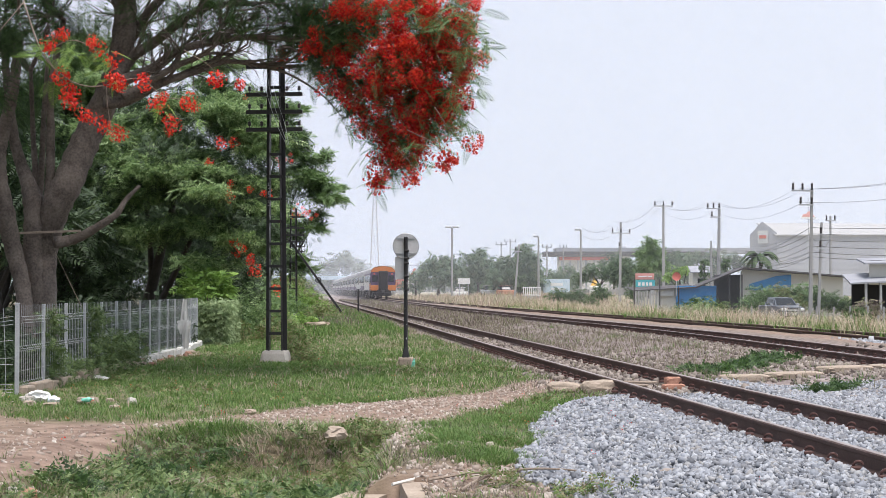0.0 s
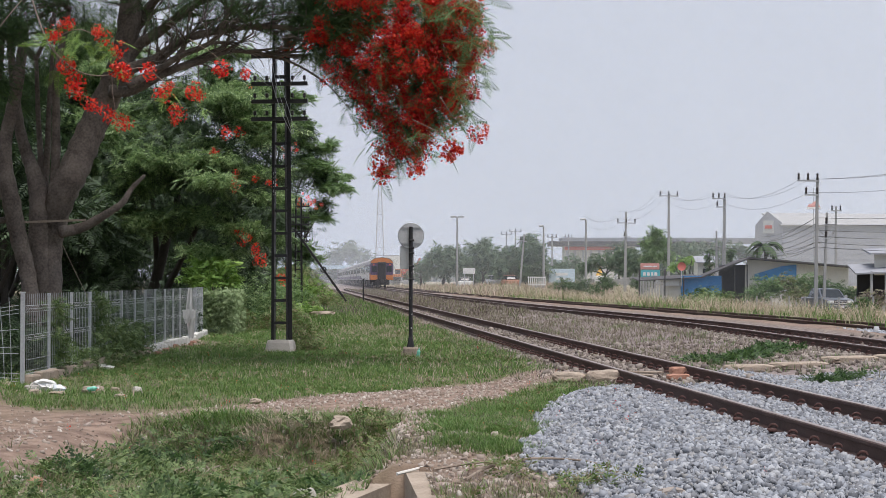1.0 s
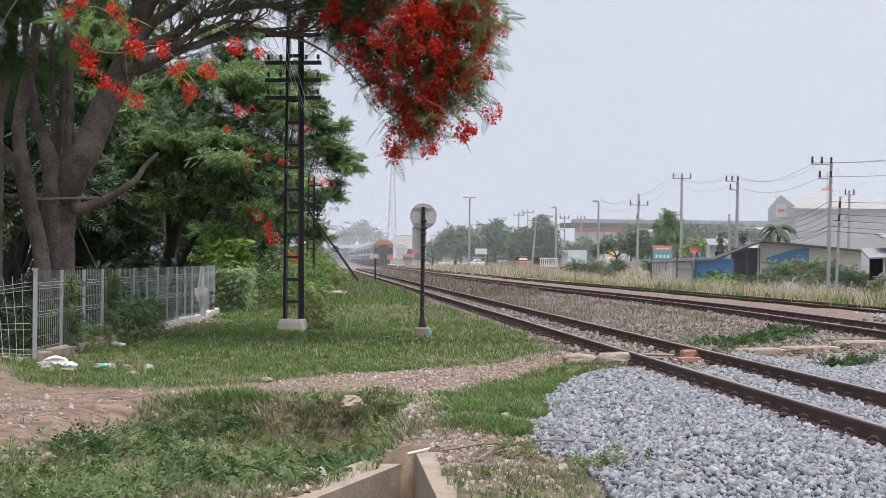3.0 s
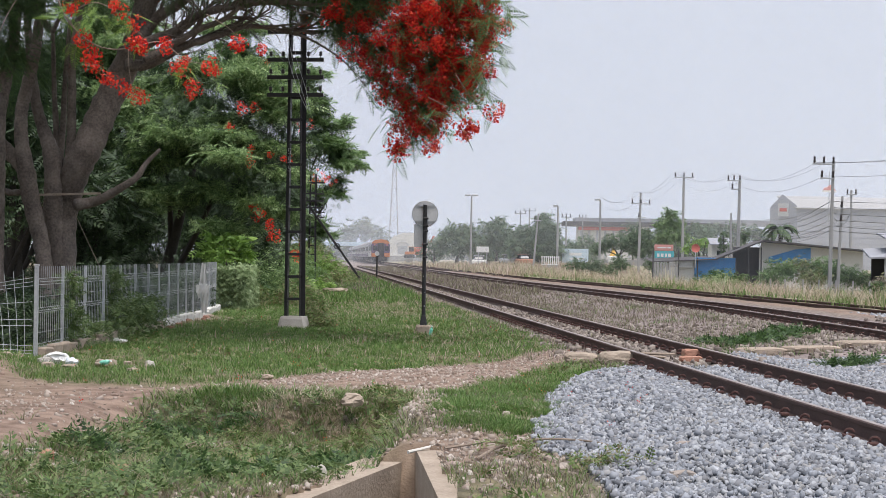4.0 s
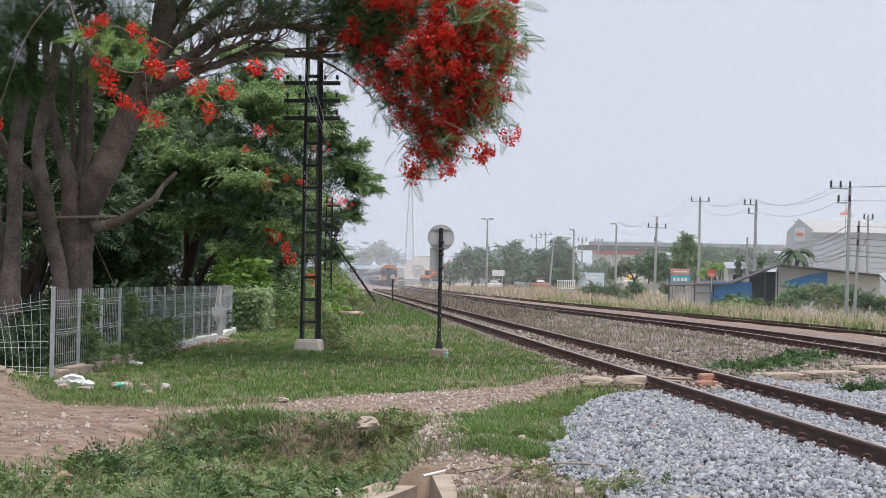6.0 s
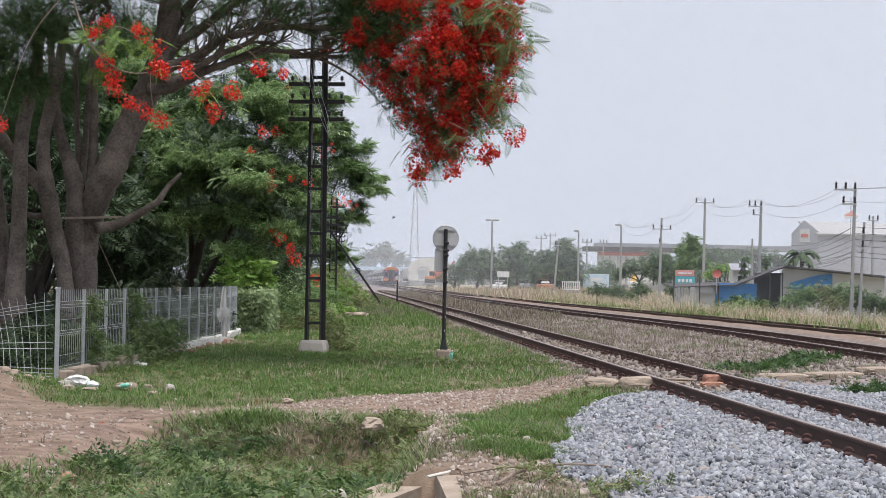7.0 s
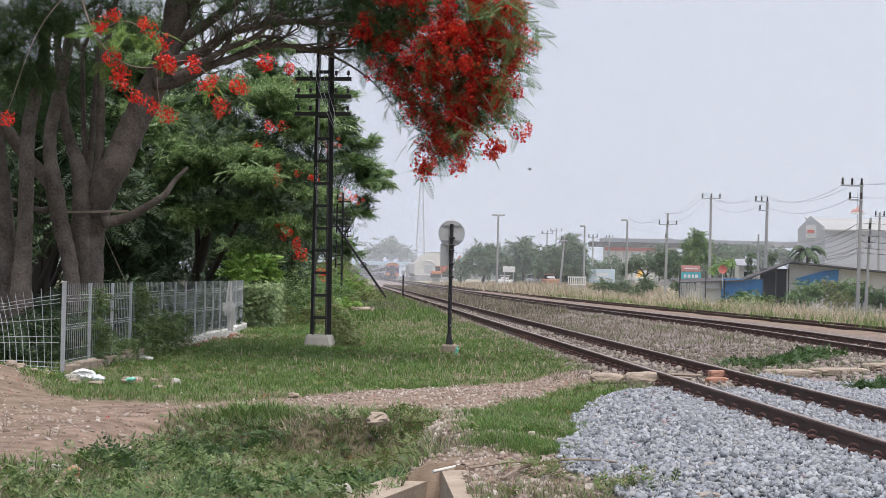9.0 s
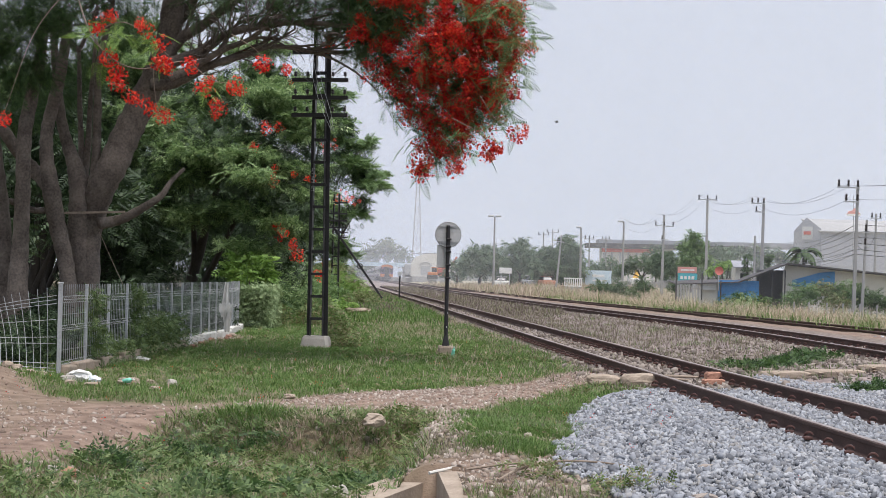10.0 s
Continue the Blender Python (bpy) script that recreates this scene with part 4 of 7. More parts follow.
# ---- line-side telegraph masts ----
def lattice_mast(place, height, label, group="telegraph masts", numbers=True, arms=True):
    mast = thing("telegraph_mast", label, "telegraph mast", place, group)
    part("footing", Build().box((0, 0, 0.08), (0.56, 0.5, 0.3), bevel=0.05, taper=0.86), CONCRETE, mast, "weathered concrete footing")
    for s in (-1, 1):
        b = Build()
        bar(b, (s * 0.122, 0.05, 0.2), (s * 0.088, 0.05, height), 0.085, 0.012)
        bar(b, (s * 0.158, 0.09, 0.2), (s * 0.124, 0.09, height), 0.012, 0.085)
        bar(b, (s * 0.122, -0.05, 0.2), (s * 0.088, -0.05, height), 0.085, 0.012)
        part("leg", b, BLACK_STEEL, mast)
    z, k = 0.55, 0
    while z < height - 0.2:
        b = Build()
        bar(b, (-0.13, -0.06, z), (0.13, -0.06, z), 0.014, 0.05)
        bar(b, (-0.13, 0.06, z), (0.13, 0.06, z), 0.014, 0.05)
        part("rung", b, BLACK_STEEL, mast)
        z, k = z + 0.42, k + 1
    if arms:
        for i, z in enumerate((height - 1.6, height - 1.27, height - 0.94, height - 0.42)):
            arm = part("crossarm", Build().box((0, -0.09, z), (1.06, 0.08, 0.07)), BLACK_STEEL, mast)
            for x in (-0.47, -0.24, 0.24, 0.47):
                b = Build().tube([(x, -0.09, z + 0.02), (x, -0.09, z + 0.09)], 0.009, 6)
                b.tube([(x, -0.09, z + 0.07), (x, -0.09, z + 0.09), (x, -0.09, z + 0.12), (x, -0.09, z + 0.14), (x, -0.09, z + 0.16)], [0.02, 0.036, 0.026, 0.034, 0.012], 10)
                part("insulator", b, INSULATOR, arm, "dark glazed insulator")
    if numbers:
        for z in (3.0, 3.16, 3.32):
            b = Build()
            for dx, dz, w, h in ((0, 0.05, 0.045, 0.012), (0, 0, 0.045, 0.012), (-0.018, 0.025, 0.011, 0.05), (0, -0.05, 0.045, 0.012), (0.018, -0.025, 0.011, 0.05)):
                b.box((-0.108 + dx, -0.0585, z + dz), (w, 0.004, h))
            part("painted_mark", b, DULL_WHITE, mast, "white painted mark")
    return mast


front_mast = lattice_mast((-3.13, 31.0, -0.12), 5.97, "tall black riveted lattice telegraph mast on concrete footing")
front_mast.matrix_basis = pose(-3.13, 31.0, -0.12, 0, -0.3, -4)
for y in (78, 112, 150, 195):
    lattice_mast((-3.49 - 0.082 * (y - 34.4), y, float(ground_z(-3.49 - 0.082 * (y - 34.4), y))), 5.2, "black lattice telegraph mast half hidden by foliage", numbers=False)


def strut(p, q):
    s = thing("stay_strut", "leaning black steel stay strut with a round clamp", "strut", p)
    d = Vector(q) - Vector(p)
    b = Build()
    bar(b, (0, 0, 0), d, 0.16, 0.1)
    part("beam", b, BLACK_STEEL, s)
    c = d * 0.44
    pts = [c + Vector((0.12 * math.cos(a), -0.1, 0.12 * math.sin(a))) for a in np.linspace(0, 2 * math.pi, 25)]
    part("clamp_ring", Build().tube(pts, 0.03, 8, cap=False), BLACK_STEEL, s)


strut((-4.80, 78.00, 0.21), (-7.25, 78.00, 3.60))

# loose telegraph wires sagging from the crossarms
def wire(a, c, sag, r=0.006, label="thin sagging dark overhead wire", group="overhead wires", name="overhead_wire", material=None, steps=14):
    a, c = Vector(a), Vector(c)
    pts = [a + (c - a) * t - Vector((0, 0, 4 * sag * t * (1 - t))) for t in np.linspace(0, 1, steps)]
    return tagged(part(name, Build().tube(pts, r, 4, cap=False), material or DARK_METAL), label, "wire", group)


for x, z, px in ((-3.58, 5.65, -4.9), (-3.36, 5.65, -4.2), (-2.9, 5.6, -3.9), (-2.75, 5.65, -3.6), (-3.58, 5.15, -5.0), (-3.34, 4.85, -4.4)):
    wire((x, 30.8, z), (px - 0.4, 22.0, 7.2), 0.45, 0.0065)
for dx in (-0.05, 0.02, 0.1):
    tagged(part("slack_wire", Build().tube(smooth_path([(-3.36 + dx, 30.8, 5.7), (-3.24 + dx, 30.7, 4.95), (-3.05 + dx, 30.7, 4.35), (-2.9 + dx * 0.3, 30.7, 3.95)], 5), 0.0042, 4), GREY_METAL), "slack pale wire hanging beside the mast", "wire", "slack wires")


# ---- signal ----
def signal(place):
    s = thing("track_signal", "small black-posted track signal with a pale round disc", "signal", place)
    part("footing", Build().box((0, 0, 0.1), (0.26, 0.26, 0.24), bevel=0.03), STAINED, s, "stained concrete block")
    base = Build().box((0, 0, 0.3), (0.13, 0.13, 0.2), bevel=0.02, taper=0.6)
    part("base_bracket", base, BLACK_STEEL, s)
    part("post", Build().tube([(0, 0, 0.2), (0, 0, 1.2), (0, 0, 2.32)], [0.036, 0.034, 0.033], 14), BLACK_STEEL, s)
    disc = part("disc", Build().disc((0, 0.045, 2.16), 0.225, 0.016), DULL_WHITE, s, "weathered pale grey disc, seen from behind")
    part("rim", Build().tube([(0.222 * math.cos(a), 0.045, 2.16 + 0.222 * math.sin(a)) for a in np.linspace(0, 2 * math.pi, 49)], 0.011, 6, cap=False), GREY_METAL, disc)
    for z, w in ((2.3, 0.33), (2.03, 0.35)):
        part("strap", Build().box((0, 0.028, z), (w, 0.012, 0.022)), GREY_METAL, disc, "grey mounting strap")
    part("number_plate", Build().box((-0.07, 0.06, 1.78), (0.24, 0.014, 0.4), bevel=0.006), DULL_WHITE, s, "blank grey metal plate")
    for z in (1.86, 1.63, 1.95, 2.08, 1.4):
        part("clamp", Build().box((0.012, -0.005, z), (0.095, 0.09, 0.035), bevel=0.008), BLACK_STEEL, s)
    for z, x in ((0.55, 0.01), (0.79, 0.02), (1.07, -0.012), (1.86, 0.0), (1.52, 0.018)):
        b = Build().box((x, -0.034, z), (0.011 + 0.006 * math.sin(z * 40), 0.006, 0.03 + 0.018 * math.sin(z * 23)))
        part("chipped_paint", b, DULL_WHITE, s, "flaked pale paint")
    return s


signal((-0.65, 28.88, -0.15))


# ---- fence ----
def wire_panel(name, length, height, lean=0.0, drop=0.0):
    """A welded panel: thin upright wires with folded beads, and level wires."""
    b = Build()
    n = int(length / 0.105)
    zs = [0.0, 0.1, 0.13, 0.16, 0.55, 0.58, 0.61, height - 0.2, height - 0.16, height - 0.12, height]
    off = [0, 0, 0.03, 0, 0, 0.03, 0, 0, 0.035, 0, 0]
    def at(x, z, o=0.0):
        t = z / height
        return (x - lean * t * (x / length), o - drop * 0.5 * t * (x / length), z - drop * t * (x / length) ** 1.5 * 0.5 + 0.06 * lean * math.sin(x * 3) * t)
    for i in range(1, n):
        x = length * i / n
        b.tube([at(x, z, -o) for z, o in zip(zs + [height + 0.03], off + [0])], 0.0028, 4, cap=False)
    for z, o in zip(zs[1:], off[1:]):
        if z < height - 0.01:
            b.tube([at(length * t, z, -o - 0.004) for t in np.linspace(0, 1, 7)], 0.0028, 4, cap=False)
    for z in (0.3, 0.75):
        b.tube([at(length * t, z, -0.004) for t in np.linspace(0, 1, 7)], 0.0024, 4, cap=False)
    return b.mesh(name, GALVANISED)


fence = thing("wire_fence", "galvanised welded wire mesh fence overgrown with creeper", "fence", (-5.35, 20.6, -0.1))
POSTS = [(-5.35, 20.6), (-5.36, 22.0), (-5.38, 23.4), (-5.4, 24.7), (-5.42, 26.0), (-5.44, 27.3), (-5.46, 28.55), (-5.47, 29.6), (-5.48, 30.65), (-5.5, 31.8), (-5.51, 32.8), (-5.53, 33.8), (-5.56, 35.1), (-5.7, 37.0), (-5.88, 39.2)]
POSTS = [(x + 0.05, y) for x, y in POSTS]
panels = {}
for i, (x, y) in enumerate(POSTS):
    w = 0.05 if i == 0 else 0.034
    h = 1.17 if i == 0 else 1.14
    post = part("post", Build().box((x + 5.35, y - 20.6, h / 2 - 0.05), (w, w, h + 0.1), bevel=0.006), GALVANISED, fence)
    part("cap", Build().box((x + 5.35, y - 20.6, h + 0.008), (w + 0.008, w + 0.008, 0.018), bevel=0.005), GREY_METAL, post)
    if i + 1 < len(POSTS):
        x1, y1 = POSTS[i + 1]
        length = math.hypot(x1 - x, y1 - y)
        key = round(length, 1)
        if key not in panels:
            panels[key] = wire_panel("mesh_panel", length, 1.1)
        p = part("mesh_panel", panels[key], None, fence)
        p.matrix_basis = pose(x + 5.35, y - 20.6, 0.03, 0, 0, math.degrees(math.atan2(y1 - y, x1 - x)))


def buckled_panel(length, height):
    """A torn panel: sheared back at the top, its foot curled out over the ground."""
    b = Build()
    def at(s, z):
        t, k = z / height, min(1.0, s / 0.5)
        return (-0.9 * s - 0.26 * t * k - 0.05 * math.sin(5 * s) * t, -0.3 * s - 0.34 * k * (1 - t) ** 3 + 0.22 * t * k, z - 0.1 * s * t - 0.1 * k * t * t + 0.05 * k * (1 - t))
    zs = np.linspace(0, height, 12)
    for i in range(1, int(length / 0.075)):
        b.tube([at(i * 0.075, z) for z in list(zs) + [height + 0.04]], 0.0036, 4, cap=False)
    for z in (0.03, 0.07, 0.11, 0.17, 0.42, 0.5, 0.72, 0.92, 0.97, 1.02):
        b.tube([at(length * t, z) for t in np.linspace(0, 1, 24)], 0.0036, 4, cap=False)
    return b


part("mesh_panel", buckled_panel(2.3, 1.1), GALVANISED, fence, "buckled torn mesh panel leaning outwards").matrix_basis = pose(0.0, 0, 0.0)
kerb = Build()
for i in range(len(POSTS) - 1):
    (x0, y0), (x1, y1) = POSTS[i], POSTS[i + 1]
    n = 3
    for j in range(n):
        t0, t1 = (j + 0.04) / n, (j + 0.96) / n
        a = Vector((x0 + (x1 - x0) * (t0 + t1) / 2 + 5.35, y0 + (y1 - y0) * (t0 + t1) / 2 - 20.6, 0.02))
        k = part("kerb_block", Build().box((0, 0, 0), (math.hypot(x1 - x0, y1 - y0) * (t1 - t0), 0.12, 0.2), bevel=0.02), PALE_WALL if i > 6 else STAINED, fence)
        k.matrix_basis = pose(a.x + 0.07 + rng.uniform(-0.01, 0.01), a.y, a.z + 0.03 + rng.uniform(-0.03, 0.03), rng.uniform(-4, 4), rng.uniform(-3, 3), math.degrees(math.atan2(y1 - y0, x1 - x0)))

creeper_blobs = []
for y, z, r, s in ((22.3, 0.98, 0.16, 1.6), (22.5, 0.8, 0.17, 1.4), (22.2, 0.62, 0.15, 1.2), (22.6, 0.45, 0.2, 1.2), (22.4, 0.25, 0.2, 1.2), (22.9, 0.1, 0.22, 1.2), (23.3, 0.3, 0.18, 0.7),
                   (25.0, 1.02, 0.17, 1.6), (25.4, 0.9, 0.18, 1.5), (25.2, 0.7, 0.18, 1.3), (25.0, 0.5, 0.2, 1.1),
                   (25.8, 0.5, 0.26, 1.2), (26.5, 0.42, 0.28, 1.3), (27.2, 0.5, 0.28, 1.3), (28.0, 0.36, 0.26, 1.2), (28.6, 0.5, 0.2, 0.8), (26.8, 0.2, 0.3, 1.2), (27.8, 0.12, 0.28, 1.0),
                   (24.0, 0.15, 0.25, 1.0), (24.6, 0.22, 0.26, 1.0), (25.4, 0.15, 0.3, 1.1), (26.0, 0.1, 0.3, 1.1), (23.5, 0.02, 0.2, 0.8), (29.4, 0.2, 0.22, 0.5)):
    creeper_blobs.append(((-5.3, y, z - 0.1), r, s * 1.5))
for near, far in ((20, 23.4), (23.4, 25.45), (25.45, 26.9), (26.9, 32)):
    mine = [q for q in creeper_blobs if near <= q[0][1] < far]
    bush((-5.33, mine[0][0][1], -0.1), [(c, r * 1.2, d) for c, r, d in mine], CREEPER_LEAF, frond_shape(0.12, 5, 0.04, 0.02), 850, "straggling green creeper climbing the wire fence", "creeper", "creeper", "fence creepers")

cloth = thing("cloth_rag", "white cloth rag knotted on the fence", "rag", (-5.22, 33.3, 0.2))
for k, (x0, z0, z1, w0, w1) in enumerate(((0.03, 0.86, 0.3, 0.03, 0.11), (0.06, 0.44, -0.14, 0.11, 0.06), (-0.02, 0.42, 0.16, 0.1, 0.05), (0.02, 0.42, 0.26, 0.13, 0.13))):
    b = Build()
    for i in range(9):
        t = i / 8
        w, z = w0 + (w1 - w0) * t, z0 + (z1 - z0) * t
        for j in range(7):
            u = j / 6 - 0.5
            b.v.append((x0 + u * 1.9 * w, -0.05 - 0.03 * k - 0.035 * math.sin(u * 11 + 2.5 * t + k), z + 0.02 * math.sin(j * 2.2 + i)))
    b.f = [(i * 7 + j, i * 7 + j + 1, i * 7 + 8 + j, i * 7 + 7 + j) for i in range(8) for j in range(6)]
    part("fold", b, CLOTH, cloth, smooth=True)


# ---- train ----
def carriage(silver, rear=False):
    """A metre-gauge coach, 20.4 m long; x across, y along, z from the rail."""
    c = thing("railway_carriage", "purple and orange diesel railcar with silver sides at the train's rear" if rear else "silver-sided passenger coach with a dark stripe", "railway carriage", group="train")
    def shell(y0, y1):
        prof = [(-1.38, 1.0), (-1.4, 2.9), (-1.3, 3.3), (-0.95, 3.6), (0, 3.75), (0.95, 3.6), (1.3, 3.3), (1.4, 2.9), (1.38, 1.0)]
        return prof
    prof = shell(0, 0)
    def loft(y0, y1, pts, close=True):
        b = Build()
        b.v = [(x, y0, z) for x, z in pts] + [(x, y1, z) for x, z in pts]
        n = len(pts)
        b.f = [(i, n + i, n + (i + 1) % n, (i + 1) % n) for i in range(n if close else n - 1)]
        if close:
            b.f += [tuple(range(n)), tuple(range(2 * n - 1, n - 1, -1))]
        return b
    part("body", loft(0, 20.4, prof), TRAIN_PURPLE if rear else TRAIN_SILVER, c)
    part("roof", loft(-0.02, 20.42, [(-1.42, 2.95), (-1.32, 3.35), (-0.96, 3.65), (0, 3.8), (0.96, 3.65), (1.32, 3.35), (1.42, 2.95)], False), TRAIN_ROOF, c)
    for s in (-1, 1):
        if rear:
            part("side_panel", Build().box((s * 1.40, 12.2, 1.9), (0.05, 16.2, 1.75)), TRAIN_SILVER, c, "pale silver side sheet")
            part("side_panel", Build().box((s * 1.40, 2.0, 1.4), (0.05, 4.0, 0.75)), TRAIN_ORANGE, c, "orange lower side")
        else:
            part("stripe", Build().box((s * 1.40, 10.2, 1.3), (0.04, 20.3, 0.5)), TRAIN_PURPLE, c, "dark stripe")
        for y in np.arange(2.2, 19, 1.7):
            part("window", Build().box((s * 1.425, y, 2.35), (0.03, 1.15, 0.75), bevel=0.01), GLASS_DARK, c)
        part("door", Build().box((s * 1.425, 0.95, 2.0), (0.03, 0.75, 1.8), bevel=0.01), DARK_METAL, c)
    for y in (3.2, 17.2):
        bogie = part("bogie", Build().box((0, y, 0.6), (2.1, 3.0, 0.35), bevel=0.05), DARK_METAL, c, "dark dusty bogie")
        for dy in (-0.95, 0.95):
            for s in (-1, 1):
                part("wheel", Build().disc((s * 0.53, y + dy, 0.42), 0.42, 0.12, "X", 20), DARK_METAL, bogie)
    part("underframe", Build().box((0, 10.2, 0.75), (2.4, 8.0, 0.55), bevel=0.05), DARK_METAL, c)
    if rear:
        part("roof_front", Build().add([(x, -0.06, z) for x, z in [(-1.36, 3.08)] + prof[2:7] + [(1.36, 3.08)]], [tuple(range(7))]).add([(x, -0.02, z) for x, z in [(-1.36, 3.08)] + prof[2:7] + [(1.36, 3.08)]], [tuple(range(6, -1, -1))]), TRAIN_ORANGE, c, "orange end brow")
        for s in (-1, 1):
            part("end_panel", Build().box((s * 0.95, -0.05, 1.3), (0.85, 0.1, 0.6), bevel=0.03), TRAIN_ORANGE, c, "orange lower end panel")
            part("end_window", Build().box((s * 0.93, -0.04, 2.35), (0.62, 0.06, 0.7), bevel=0.02), GLASS_DARK, c)
            part("tail_lamp", Build().disc((s * 1.0, -0.12, 2.88), 0.11, 0.08), RED_PAINT, c)
            part("buffer", Build().disc((s * 0.55, -0.35, 0.95), 0.16, 0.5), DARK_METAL, c)
        part("gangway", Build().box((0, -0.12, 2.05), (0.85, 0.3, 2.1), bevel=0.05), DARK_INSIDE, c, "dark end gangway")
        part("gangway_frame", Build().box((0, -0.1, 3.12), (1.0, 0.25, 0.14), bevel=0.03).box((-0.47, -0.1, 2.05), (0.09, 0.3, 2.1)).box((0.47, -0.1, 2.05), (0.09, 0.3, 2.1)), DARK_METAL, c)
        part("coupler", Build().box((0, -0.35, 0.85), (0.35, 0.7, 0.4), bevel=0.05).box((0, -0.1, 0.6), (1.7, 0.12, 0.4), bevel=0.03), DARK_METAL, c)
    return c


def rail_place(s):
    """A place s metres along the straight far stretch of the main line, from its start."""
    return -7.72 - 0.082 * s, 198 + s


rear_car = carriage(False, True)
coach = carriage(True)
TRAIN = [rear_car, coach] + [copy_thing(coach, pose(0, 0, 0)) for i in range(11)]


# ---- across the tracks: road, houses, poles ----
def concrete_pole(place, height, arms, label, lean=0.0, width=0.2, insulators=3, name="utility_pole", group="utility poles"):
    """A tapered square concrete pole; arms are (height, from x, to x)."""
    p = thing(name, label, "utility pole", place, group)
    b = Build()
    drop = max(0.0, place[2] - float(ground_z(place[0], place[1]))) + 0.3
    b.box((0, 0, (height - drop) / 2), (width, width * 0.8, height + drop), bevel=0.02, taper=0.7)
    part("shaft", b, POLE_CONCRETE, p)
    for z, x0, x1 in arms:
        arm = part("crossarm", Build().box(((x0 + x1) / 2, -0.1, z), (x1 - x0, 0.1, 0.1)), GREY_METAL, p)
        n = insulators if x1 - x0 > 1 else 2 if x1 - x0 > 0.9 else 1
        for x in np.linspace(x0 + 0.12, x1 - 0.12, n) if n > 1 else (x0 + 0.15,):
            part("insulator", Build().tube([(x, -0.1, z + 0.03), (x, -0.1, z + 0.16), (x, -0.1, z + 0.3), (x, -0.1, z + 0.42), (x, -0.1, z + 0.5)], [0.03, 0.09, 0.06, 0.085, 0.03], 8), INSULATOR, arm)
    p.matrix_basis = pose(*place, 0, lean, 0)
    return p


concrete_pole((23.53, 106.00, -0.81), 8.55, [(8.4, -1.35, 0.1), (7.5, -0.85, 0.1)], "tall concrete power pole with two side arms", 1.0, 0.24)
concrete_pole((24.29, 146.00, -0.49), 9.0, [(8.9, -1.15, 0.1), (8.15, -0.8, 0.1)], "concrete power pole with two short side arms", 0.8, 0.32)
concrete_pole((22.65, 170.00, 0.55), 9.4, [(9.3, -1.0, 1.0)], "concrete power pole with a level top arm", 0.2, 0.3)
concrete_pole((19.25, 180.00, 0.51), 8.1, [(6.9, -1.0, 1.1), (5.4, -0.3, 0.6)], "old concrete power pole with wide crossarm", 0.8, 0.3)
concrete_pole((24.49, 108.00, -1.04), 6.7, [(5.0, -0.2, 0.2), (5.9, -0.2, 0.2)], "leaning concrete pole carrying telephone cables", 2.2, 0.2, 2)
concrete_pole((35.15, 150.00, 0.12), 7.8, [(7.4, -0.5, 0.5)], "concrete pole with clustered insulators behind the houses", 0.2, 0.24)
concrete_pole((24.34, 150.00, -0.13), 5.8, [], "short plain concrete pole before the blue wall", 0.0, 0.22)
concrete_pole((8.24, 190.00, 0.28), 6.2, [(5.4, -0.5, 0.4)], "leaning pale concrete pole by the dry grass", 4.6, 0.25)
concrete_pole((9.15, 260.00, 1.52), 7.2, [(6.8, -0.9, 0.9)], "far power pole with a level arm", 0, 0.25)
concrete_pole((10.77, 265.00, 1.52), 7.9, [(7.4, -1.0, 1.0)], "far power pole with a level arm", 0, 0.25)
concrete_pole((14.46, 230.00, 1.49), 5.9, [(5.6, -0.7, 0.7)], "far power pole with a short arm", 0, 0.25)
concrete_pole((17.47, 240.00, 1.50), 6.0, [(5.8, -0.6, 0.6)], "far power pole with a short arm", 0, 0.25)


def street_lamp(place, height, heads, label):
    s = thing("street_lamp", label, "street lamp", place, "street lamps")
    part("post", Build().tube([(0, 0, float(ground_z(place[0], place[1])) - place[2] - 0.2), (0, 0, height)], [0.16, 0.1], 10), POLE_CONCRETE, s)
    for x in heads:
        part("lamp_head", Build().box((x, 0, height + 0.1), (abs(x) * 0.9 + 0.35, 0.35, 0.22), bevel=0.05), GREY_METAL, s)
    return s


street_lamp((1.12, 205.00, 1.32), 7.6, (-0.45, 0.45), "tall twin-headed street lamp mast")
street_lamp((15.42, 185.00, 0.49), 7.4, (-0.35,), "single-armed street lamp post")
street_lamp((11.55, 200.00, 1.11), 6.5, (-0.3,), "single-armed street lamp post")

# power lines from pole to pole
tops = [(23.68, 106.00, 7.16), (24.52, 146.00, 8.49), (22.68, 170.00, 9.85), (19.27, 180.00, 8.20)]
for i in range(3):
    a, c = np.array(tops[i]), np.array(tops[i + 1])
    for dx, dz in ((-1.1, 0.55), (-0.5, 0.55), (-0.6, -0.3)):
        wire(a + (dx, 0, dz), c + (dx * 0.8, 0, dz), 0.9, 0.011)
for dx, dz in ((-1.1, 0.55), (-0.5, 0.55), (-0.6, -0.3)):
    wire(np.array(tops[0]) + (dx, 0, dz), (31 + dx, 60, 8.2 + dz), 1.0, 0.011)
    wire(np.array(tops[3]) + (dx, 0, dz - 0.5), np.array((15.44, 185.00, 7.76)) + (0, 0, dz), 0.7, 0.011)
